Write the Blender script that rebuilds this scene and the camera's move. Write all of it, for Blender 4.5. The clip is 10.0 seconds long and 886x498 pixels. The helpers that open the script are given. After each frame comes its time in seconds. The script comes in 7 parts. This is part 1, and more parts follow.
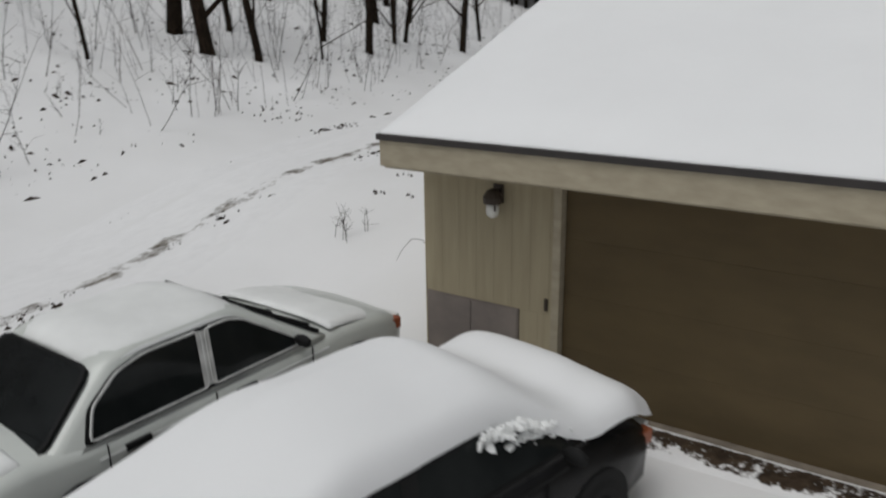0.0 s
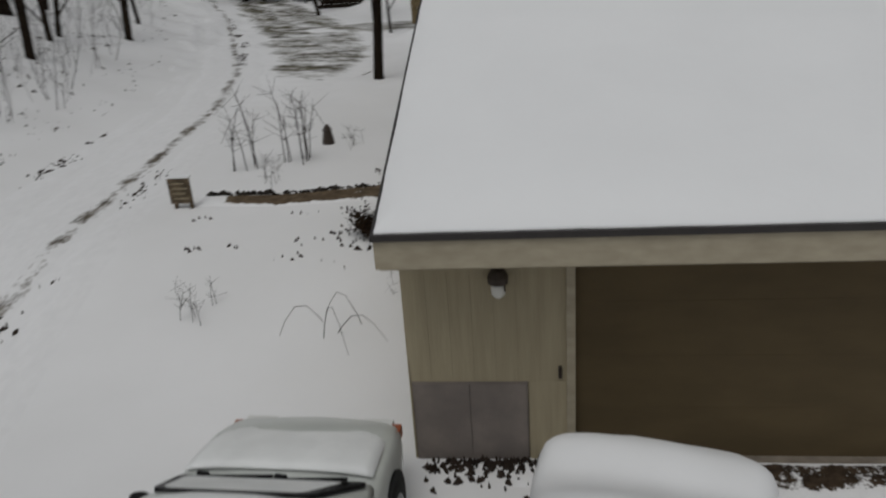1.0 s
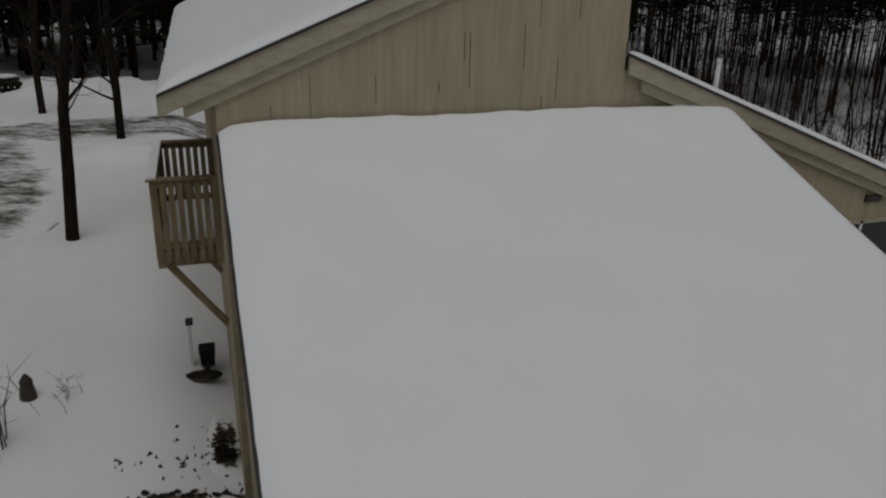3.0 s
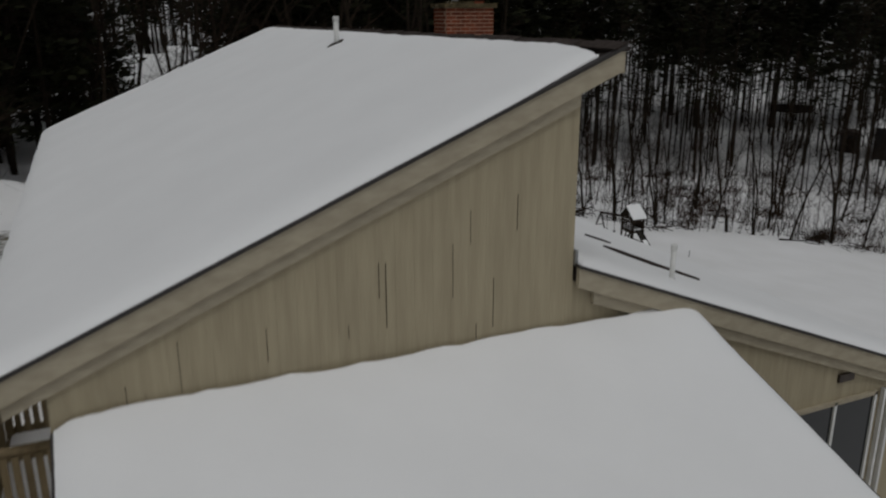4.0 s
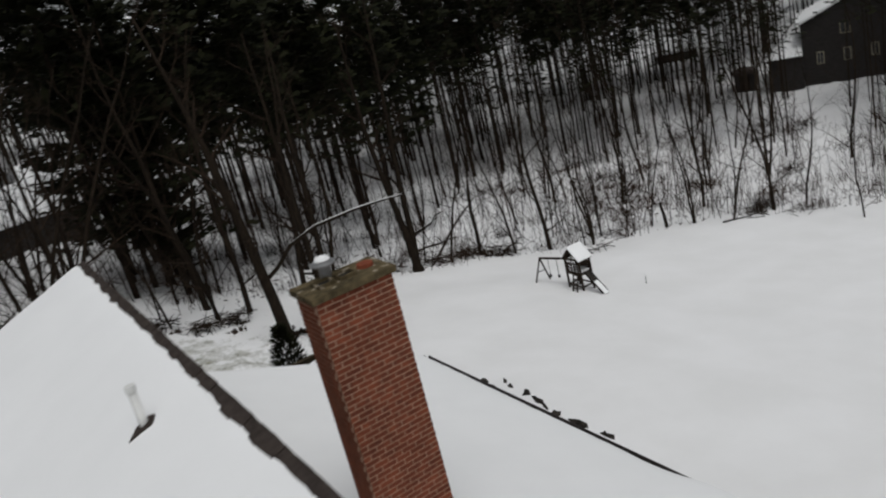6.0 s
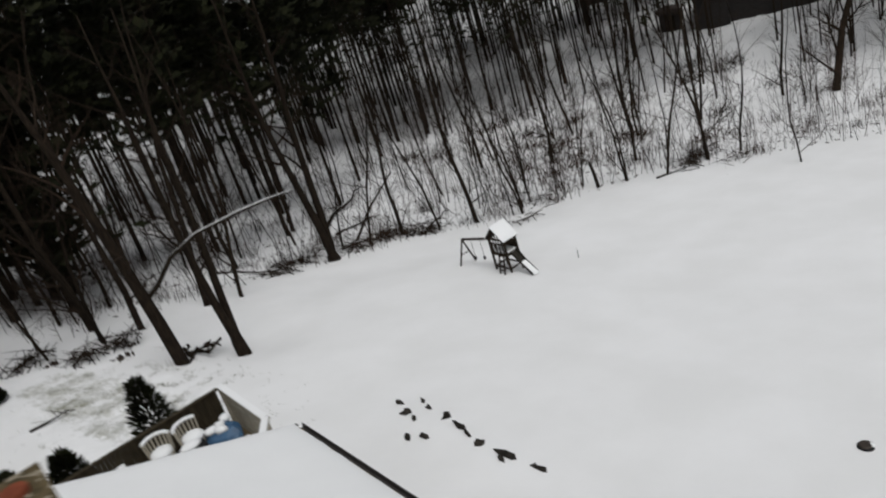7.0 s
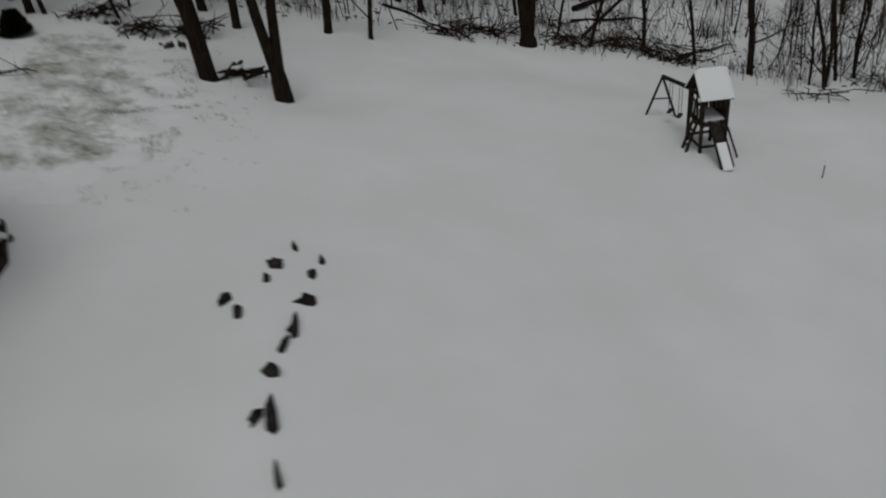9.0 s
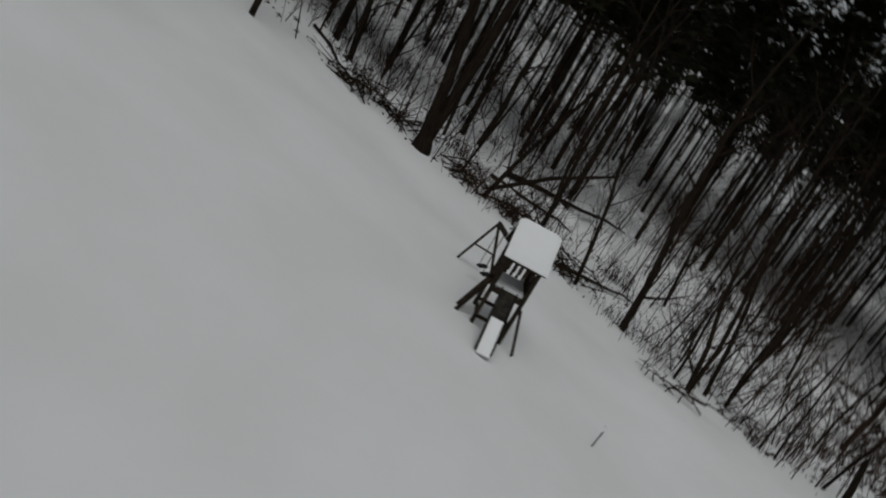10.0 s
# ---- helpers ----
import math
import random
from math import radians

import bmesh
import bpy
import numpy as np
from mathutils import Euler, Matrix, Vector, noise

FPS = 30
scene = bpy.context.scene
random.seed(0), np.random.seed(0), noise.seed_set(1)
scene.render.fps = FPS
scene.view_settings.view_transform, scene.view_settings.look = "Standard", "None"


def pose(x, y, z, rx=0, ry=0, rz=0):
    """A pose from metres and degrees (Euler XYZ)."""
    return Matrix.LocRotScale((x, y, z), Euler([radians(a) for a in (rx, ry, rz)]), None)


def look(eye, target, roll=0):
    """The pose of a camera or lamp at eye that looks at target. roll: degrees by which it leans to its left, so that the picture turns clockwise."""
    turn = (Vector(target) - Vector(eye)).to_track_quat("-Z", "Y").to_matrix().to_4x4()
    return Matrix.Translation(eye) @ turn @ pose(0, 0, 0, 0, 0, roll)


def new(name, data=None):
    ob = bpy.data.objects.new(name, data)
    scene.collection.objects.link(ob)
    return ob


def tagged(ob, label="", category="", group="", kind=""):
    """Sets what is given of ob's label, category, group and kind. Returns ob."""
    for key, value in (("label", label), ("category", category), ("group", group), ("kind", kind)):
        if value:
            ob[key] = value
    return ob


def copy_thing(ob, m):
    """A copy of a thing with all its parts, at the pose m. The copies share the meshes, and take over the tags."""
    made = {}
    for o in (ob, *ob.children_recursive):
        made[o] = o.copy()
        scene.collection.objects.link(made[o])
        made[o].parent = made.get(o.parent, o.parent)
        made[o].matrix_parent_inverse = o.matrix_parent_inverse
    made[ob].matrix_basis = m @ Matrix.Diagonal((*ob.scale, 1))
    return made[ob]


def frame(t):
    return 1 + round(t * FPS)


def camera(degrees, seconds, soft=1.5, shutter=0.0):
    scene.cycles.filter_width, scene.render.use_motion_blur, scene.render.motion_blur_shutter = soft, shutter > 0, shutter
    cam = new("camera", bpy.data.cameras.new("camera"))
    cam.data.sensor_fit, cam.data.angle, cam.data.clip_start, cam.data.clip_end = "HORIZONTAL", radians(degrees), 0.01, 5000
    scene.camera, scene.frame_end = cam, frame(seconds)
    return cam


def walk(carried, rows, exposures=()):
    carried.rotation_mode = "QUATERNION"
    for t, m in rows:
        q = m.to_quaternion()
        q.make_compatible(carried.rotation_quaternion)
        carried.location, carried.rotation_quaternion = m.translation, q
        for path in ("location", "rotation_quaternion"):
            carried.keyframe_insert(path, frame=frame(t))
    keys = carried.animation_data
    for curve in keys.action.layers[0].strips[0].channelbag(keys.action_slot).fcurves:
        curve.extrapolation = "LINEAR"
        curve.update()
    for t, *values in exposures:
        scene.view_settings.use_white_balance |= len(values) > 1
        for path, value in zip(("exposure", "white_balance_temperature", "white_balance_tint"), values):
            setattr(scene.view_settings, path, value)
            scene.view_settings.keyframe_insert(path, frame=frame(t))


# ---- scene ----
cam = camera(59.0, 10.0, soft=2.0, shutter=0.3)
PATH = [
    (0, (4.564, -5.827, 3.801), (3.509, -4.237, 3.202), -0.8),
    (0.5, (2.815, -5.983, 4.129), (2.084, -4.21, 3.562), -2.0),
    (1, (1.278, -5.72, 4.819), (1.047, -3.88, 4.072), -4.0),
    (1.5, (0.159, -5.174, 5.664), (0.225, -3.279, 5.028), -6.7),
    (2, (-0.423, -4.126, 6.471), (-0.107, -2.284, 5.759), -10.8),
    (2.1, (-0.438, -3.973, 6.487), (-0.052, -2.145, 5.773), -7.2),
    (2.2, (-0.511, -3.518, 6.634), (-0.062, -1.704, 5.920), -2.3),
    (3.3, (0.047, -1.062, 7.798), (0.666, 0.723, 7.142), 2.5),
    (3.5, (0.222, -0.525, 8.163), (0.88, 1.268, 7.567), 3.9),
    (4, (0.653, 0.968, 8.994), (1.431, 2.719, 8.421), -0.2),
    (4.5, (1.235, 2.448, 9.869), (2.155, 4.133, 9.307), -0.4),
    (5, (2.091, 4.167, 10.819), (3.008, 5.84, 10.218), -3.5),
    (5.5, (3.136, 5.833, 11.698), (4.04, 7.53, 11.147), -4.1),
    (5.7, (3.547, 6.44, 11.949), (4.438, 8.137, 11.377), -8.5),
    (6.8, (7.341, 9.406, 12.109), (8.36, 10.985, 11.424), -19.1),
    (7, (8.218, 9.977, 11.834), (9.221, 11.539, 11.089), -17.8),
    (7.5, (10.732, 11.172, 10.785), (11.699, 12.683, 9.9), -13.1),
    (8, (13.76, 12.429, 9.442), (14.44, 14.034, 8.459), -13.7),
    (8.5, (16.918, 14.041, 7.904), (17.146, 15.79, 6.96), -15.1),
    (9, (20.593, 16.142, 5.96), (20.652, 17.866, 4.946), -6.0),
    (9.5, (24.121, 18.795, 3.712), (24.265, 20.635, 2.941), 9.6),
    (10, (27.378, 21.865, 1.542), (27.483, 23.774, 0.957), 29.3),
]
EXPOSURES = [(0.0, -0.27, 6380, 8), (0.5, -0.42, 6380, 8), (1.0, -0.64, 6380, 8), (1.5, -0.76, 6380, 8), (2.0, -0.96, 6380, 8), (3.5, -1.22, 6380, 8), (4.0, -0.93, 6380, 8),
             (4.5, -0.60, 6380, 8), (5.0, -0.50, 6380, 8), (5.5, -0.30, 6380, 8), (7.0, 0.02, 6380, 8), (7.5, -0.27, 6380, 8), (8.0, -0.62, 6380, 8), (8.5, -0.80, 6330, 6), (9.0, -0.88, 6330, 6),
             (9.5, -1.10, 6330, 6), (10.0, -0.83, 6330, 6)]
walk(cam, [(t, look(eye, target, roll)) for t, eye, target, roll in PATH], EXPOSURES)

# ---- light: an even overcast winter sky ----
world = bpy.data.worlds.new("overcast")
scene.world = world
world.use_nodes = True
wt = world.node_tree
sky = wt.nodes.new("ShaderNodeTexSky")
sky.sky_type, sky.sun_disc = "NISHITA", False
sky.sun_elevation, sky.sun_rotation = radians(66), radians(193)
sky.air_density, sky.dust_density = 1.0, 4.0
grey = wt.nodes.new("ShaderNodeHueSaturation")
grey.inputs["Saturation"].default_value = 0.12
back = wt.nodes["Background"]
back.inputs["Strength"].default_value = 0.095
wt.links.new(sky.outputs[0], grey.inputs["Color"])
wt.links.new(grey.outputs[0], back.inputs["Color"])
sun = new("sun", bpy.data.lights.new("sun", "SUN"))
sun.data.energy, sun.data.angle, sun.data.color = 0.75, radians(40), (1.0, 0.975, 0.95)
sun.matrix_world = look((-3, -13, 30), (0, 0, 0))

# ---- materials ----
def material(name, colour, rough=0.8, dark=None, scale=6.0, stretch=(1, 1, 1), bump=0.15, bump_scale=30.0, metal=0.0,
             vary=0.0, spots=None, spot_scale=3.0, spot_at=0.62, spot_soft=0.06, coat=0.0, spec=None):
    """A surface with stains at one scale, grain and relief at another, and a shade of its own for each piece."""
    m = bpy.data.materials.new(name)
    m.use_nodes = True
    nt = m.node_tree
    n, k = nt.nodes, nt.links
    b = n["Principled BSDF"]
    b.inputs["Roughness"].default_value = rough
    b.inputs["Metallic"].default_value = metal
    b.inputs["Coat Weight"].default_value = coat
    b.inputs["Specular IOR Level"].default_value = spec if spec is not None else 0.08 if rough >= 0.85 else 0.2 if rough >= 0.7 else 0.5
    mp = n.new("ShaderNodeMapping")
    mp.inputs["Scale"].default_value = stretch
    geo = n.new("ShaderNodeNewGeometry")
    k.new(geo.outputs["Position"], mp.inputs["Vector"])
    big = n.new("ShaderNodeTexNoise")
    big.inputs["Scale"].default_value, big.inputs["Detail"].default_value = scale, 5
    k.new(mp.outputs[0], big.inputs["Vector"])
    ramp = n.new("ShaderNodeMapRange")
    ramp.inputs["From Min"].default_value, ramp.inputs["From Max"].default_value = 0.35, 0.68
    k.new(big.outputs["Fac"], ramp.inputs["Value"])
    mix = n.new("ShaderNodeMix")
    mix.data_type = "RGBA"
    dark = dark or tuple(c * 0.7 for c in colour)
    mix.inputs["A"].default_value, mix.inputs["B"].default_value = (*dark, 1), (*colour, 1)
    k.new(ramp.outputs[0], mix.inputs["Factor"])
    out = mix.outputs["Result"]
    if spots:
        sp = n.new("ShaderNodeTexNoise")
        sp.inputs["Scale"].default_value, sp.inputs["Detail"].default_value = spot_scale, 8
        k.new(mp.outputs[0], sp.inputs["Vector"])
        cut = n.new("ShaderNodeMapRange")
        cut.inputs["From Min"].default_value, cut.inputs["From Max"].default_value = spot_at, spot_at + spot_soft
        k.new(sp.outputs["Fac"], cut.inputs["Value"])
        mix2 = n.new("ShaderNodeMix")
        mix2.data_type = "RGBA"
        mix2.inputs["B"].default_value = (*spots, 1)
        k.new(out, mix2.inputs["A"])
        k.new(cut.outputs[0], mix2.inputs["Factor"])
        out = mix2.outputs["Result"]
    if vary:
        info = n.new("ShaderNodeObjectInfo")
        shade = n.new("ShaderNodeMapRange")
        shade.inputs["To Min"].default_value, shade.inputs["To Max"].default_value = 1 - vary, 1 + vary
        k.new(info.outputs["Random"], shade.inputs["Value"])
        hsv = n.new("ShaderNodeHueSaturation")
        k.new(out, hsv.inputs["Color"])
        k.new(shade.outputs[0], hsv.inputs["Value"])
        out = hsv.outputs["Color"]
    k.new(out, b.inputs["Base Color"])
    if bump:
        fine = n.new("ShaderNodeTexNoise")
        fine.inputs["Scale"].default_value, fine.inputs["Detail"].default_value = bump_scale, 6
        k.new(mp.outputs[0], fine.inputs["Vector"])
        bm = n.new("ShaderNodeBump")
        bm.inputs["Strength"].default_value, bm.inputs["Distance"].default_value = bump, 0.02
        k.new(fine.outputs["Fac"], bm.inputs["Height"])
        k.new(bm.outputs[0], b.inputs["Normal"])
    return m


def stained(name, dirt, dirt_dark, cover, scale=2.4, stretch=(1, 1, 1), soft=0.10, snow=(0.85, 0.845, 0.85)):
    """Snow through which dirt shows in ragged patches; the mesh's own "fade" says how much of it is bare."""
    m = bpy.data.materials.new(name)
    m.use_nodes = True
    n, k = m.node_tree.nodes, m.node_tree.links
    b = n["Principled BSDF"]
    b.inputs["Roughness"].default_value, b.inputs["Specular IOR Level"].default_value = 0.85, 0.1
    geo, mp, at = n.new("ShaderNodeNewGeometry"), n.new("ShaderNodeMapping"), n.new("ShaderNodeAttribute")
    at.attribute_name = "fade"
    mp.inputs["Scale"].default_value = stretch
    k.new(geo.outputs["Position"], mp.inputs["Vector"])
    def grain(sc, detail):
        g = n.new("ShaderNodeTexNoise")
        g.inputs["Scale"].default_value, g.inputs["Detail"].default_value, g.inputs["Roughness"].default_value = sc, detail, 0.65
        k.new(mp.outputs[0], g.inputs["Vector"])
        return g.outputs["Fac"]
    def sums(op, x, y):
        o = n.new("ShaderNodeMath")
        o.operation = op
        for i, v in enumerate((x, y)):
            if isinstance(v, float):
                o.inputs[i].default_value = v
            else:
                k.new(v, o.inputs[i])
        return o.outputs[0]
    def blend(fac, p, q):
        o = n.new("ShaderNodeMix")
        o.data_type = "RGBA"
        for key, v in (("A", p), ("B", q)):
            if isinstance(v, tuple):
                o.inputs[key].default_value = (*v, 1)
            else:
                k.new(v, o.inputs[key])
        k.new(fac, o.inputs["Factor"])
        return o.outputs["Result"]
    big, fine = grain(scale, 7), grain(scale * 5, 5)
    limit = n.new("ShaderNodeMapRange")
    limit.inputs["To Min"].default_value, limit.inputs["To Max"].default_value = 0.90, 0.72 - 0.45 * cover
    k.new(at.outputs["Fac"], limit.inputs["Value"])
    v = sums("ADD", sums("MULTIPLY", big, 0.7), sums("MULTIPLY", fine, 0.3))
    f = n.new("ShaderNodeMapRange")
    f.inputs["From Min"].default_value, f.inputs["From Max"].default_value = 0.0, soft
    k.new(sums("SUBTRACT", v, limit.outputs[0]), f.inputs["Value"])
    shade = n.new("ShaderNodeMapRange")
    shade.inputs["From Min"].default_value, shade.inputs["From Max"].default_value = 0.35, 0.65
    k.new(grain(scale * 2.3, 4), shade.inputs["Value"])
    white = blend(shade.outputs[0], tuple(c * 0.95 for c in snow), snow)
    soil = blend(shade.outputs[0], dirt_dark, dirt)
    k.new(blend(f.outputs[0], white, soil), b.inputs["Base Color"])
    bp = n.new("ShaderNodeBump")
    bp.inputs["Strength"].default_value, bp.inputs["Distance"].default_value = 0.35, 0.03
    k.new(grain(scale * 3, 6), bp.inputs["Height"])
    k.new(bp.outputs[0], b.inputs["Normal"])
    return m


SNOW = material("snow", (0.86, 0.86, 0.865), 0.75, (0.835, 0.835, 0.84), 0.9, bump=0.10, bump_scale=9)
YARD = material("ground_snow", (0.85, 0.845, 0.85), 0.8, (0.80, 0.795, 0.795), 0.35, bump=0.22, bump_scale=5)
ROADM = stained("packed_snow", (0.19, 0.165, 0.13), (0.075, 0.063, 0.048), 0.66, 1.9, (1.6, 0.7, 1), 0.12)
BARE = stained("thawed_gravel", (0.13, 0.115, 0.068), (0.042, 0.037, 0.024), 0.72, 0.70, (0.9, 1.5, 1), 0.17)
BEDM = stained("leafy_bed", (0.075, 0.052, 0.034), (0.03, 0.022, 0.016), 0.62, 3.2, (1, 1, 1), 0.06)
TRODDEN = stained("trodden_snow", (0.31, 0.305, 0.24), (0.14, 0.14, 0.095), 0.68, 0.9, (1.1, 1, 1), 0.22)
SIDING = material("painted_siding", (0.40, 0.345, 0.235), 0.75, (0.345, 0.295, 0.20), 2.2, stretch=(6, 6, 0.5), bump=0.25, bump_scale=14,
                  vary=0.02, spots=(0.13, 0.10, 0.07), spot_scale=2.4, spot_at=0.70)
BACKING = material("siding_groove", (0.33, 0.28, 0.19), 0.9)
TRIM = material("painted_trim", (0.42, 0.37, 0.275), 0.7, (0.35, 0.305, 0.225), 3, stretch=(1.5, 1.5, 4), bump=0.12)
DOORM = material("garage_door_paint", (0.120, 0.088, 0.046), 0.7, (0.098, 0.072, 0.038), 1.4, stretch=(1, 1, 2.5), bump=0.12)
PANELM = material("grey_plywood", (0.26, 0.225, 0.20), 0.85, (0.19, 0.165, 0.15), 3, bump=0.2)
SHINGLE = material("asphalt_shingle", (0.060, 0.048, 0.042), 0.9, (0.035, 0.028, 0.025), 9, bump=0.6, bump_scale=60)
DRIP = material("dark_drip_edge", (0.035, 0.03, 0.028), 0.6, bump=0.05)
BRICKM = material("red_brick", (0.205, 0.058, 0.030), 0.9, (0.12, 0.036, 0.021), 7, bump=0.4, bump_scale=50, vary=0.22)
MORTAR = material("mortar", (0.44, 0.30, 0.22), 0.95, (0.34, 0.23, 0.165), 8, bump=0.3)
CONCRETE = material("concrete", (0.30, 0.26, 0.21), 0.95, (0.19, 0.16, 0.13), 5, bump=0.4)
MOSSY = material("mossy_concrete", (0.13, 0.10, 0.055), 0.95, (0.045, 0.036, 0.02), 7, bump=0.6, bump_scale=26, spots=(0.30, 0.26, 0.20), spot_scale=9, spot_at=0.60)
PVC = material("white_plastic", (0.72, 0.72, 0.70), 0.5, (0.62, 0.62, 0.60), 4, bump=0.03)
METAL = material("galvanised_metal", (0.35, 0.35, 0.35), 0.45, metal=0.8, bump=0.05)
DARKMETAL = material("bronze_metal", (0.06, 0.045, 0.035), 0.5, metal=0.4, bump=0.1)
GLOBE = material("frosted_globe", (0.75, 0.74, 0.70), 0.35, (0.68, 0.67, 0.62), 8, bump=0)
DECKWOOD = material("weathered_deck_wood", (0.27, 0.21, 0.125), 0.85, (0.17, 0.13, 0.075), 4, stretch=(2, 2, 0.6), bump=0.3, vary=0.12)
PALEWOOD = material("pale_lattice_paint", (0.43, 0.39, 0.32), 0.8, (0.33, 0.30, 0.24), 4, bump=0.2, vary=0.08)
PLAYWOOD = material("playset_timber", (0.042, 0.030, 0.021), 0.85, (0.020, 0.015, 0.011), 6, bump=0.3, vary=0.15)
BARK = material("bark", (0.029, 0.021, 0.014), 0.95, (0.011, 0.008, 0.006), 3, stretch=(5, 5, 0.8), bump=0.6, bump_scale=16, vary=0.25)
TWIG = material("twig_bark", (0.032, 0.021, 0.014), 0.95, (0.015, 0.011, 0.008), 5, bump=0, vary=0.25)
REDTWIG = material("reddish_brush", (0.065, 0.040, 0.028), 0.95, (0.035, 0.022, 0.017), 3, bump=0)
NEEDLE = material("pine_needles", (0.017, 0.018, 0.007), 0.85, (0.009, 0.010, 0.005), 2.0, bump=0, vary=0.2)
SHRUBM = material("shrub_leaves", (0.045, 0.028, 0.016), 0.85, (0.02, 0.014, 0.010), 8, bump=0)
LITTER = material("leaf_litter", (0.06, 0.045, 0.034), 0.95, (0.03, 0.022, 0.018), 4, bump=0)
SOIL = material("mulch", (0.040, 0.030, 0.020), 0.95, (0.016, 0.012, 0.009), 5, bump=0.7, bump_scale=22)
PATHM = stained("gravel_path", (0.155, 0.115, 0.075), (0.075, 0.055, 0.036), 0.92, 2.6, (1, 1, 1), 0.06)
STONE = material("fieldstone", (0.042, 0.037, 0.031), 0.9, (0.016, 0.014, 0.012), 6, bump=0.5, bump_scale=18, vary=0.35)
SILVER = material("silver_paint", (0.64, 0.66, 0.625), 0.38, (0.58, 0.60, 0.57), 2, metal=0.05, bump=0, coat=0.4)
BLACKCAR = material("black_paint", (0.010, 0.010, 0.011), 0.25, (0.014, 0.014, 0.014), 3, bump=0, spec=0.14)
FROST = material("frosted_paint_snow", (0.83, 0.835, 0.825), 0.7, (0.76, 0.765, 0.755), 3, bump=0.2, bump_scale=40)
CARGLASS = material("tinted_car_glass", (0.012, 0.014, 0.014), 0.08, (0.018, 0.020, 0.020), 4, bump=0, spec=0.22)
RUBBER = material("black_rubber", (0.012, 0.012, 0.012), 0.7, bump=0.05)
CHROME = material("bright_trim", (0.78, 0.78, 0.76), 0.35, metal=0.2, bump=0)
RIMM = material("alloy_rim", (0.45, 0.45, 0.45), 0.35, metal=0.7, bump=0)
LENSRED = material("amber_lens", (0.35, 0.09, 0.03), 0.3, bump=0)
WINGLASS = material("window_glass", (0.010, 0.011, 0.012), 0.06, (0.016, 0.017, 0.018), 2, bump=0)
BLUE = material("blue_tarpaulin", (0.05, 0.12, 0.22), 0.5, (0.03, 0.08, 0.16), 6, bump=0.3)
FARSIDING = material("dark_house_siding", (0.04, 0.036, 0.034), 0.85, (0.025, 0.023, 0.022), 2, stretch=(1, 1, 8), bump=0.2)
FARTRIM = material("far_house_trim", (0.28, 0.25, 0.18), 0.8, bump=0)
GRASS = material("dry_grass", (0.20, 0.20, 0.14), 0.95, (0.12, 0.12, 0.085), 2, bump=0)
# deck wood with shade put into its colour, for support posts and far rail
DARKWOOD = material("shaded_deck_wood", (0.055, 0.044, 0.028), 0.85, (0.03, 0.024, 0.016), 4, stretch=(2, 2, 0.6), bump=0.3, vary=0.12)
SIGNWOOD = material("sign_board", (0.17, 0.13, 0.085), 0.9, (0.07, 0.055, 0.04), 10, bump=0.4)


# ---- building helpers ----
def mesh_of(name, verts, faces, material, smooth=False):
    me = bpy.data.meshes.new(name)
    me.from_pydata([tuple(v) for v in verts], [], faces)
    me.materials.append(material)
    if smooth:
        me.polygons.foreach_set("use_smooth", [True] * len(me.polygons))
    me.update()
    return me


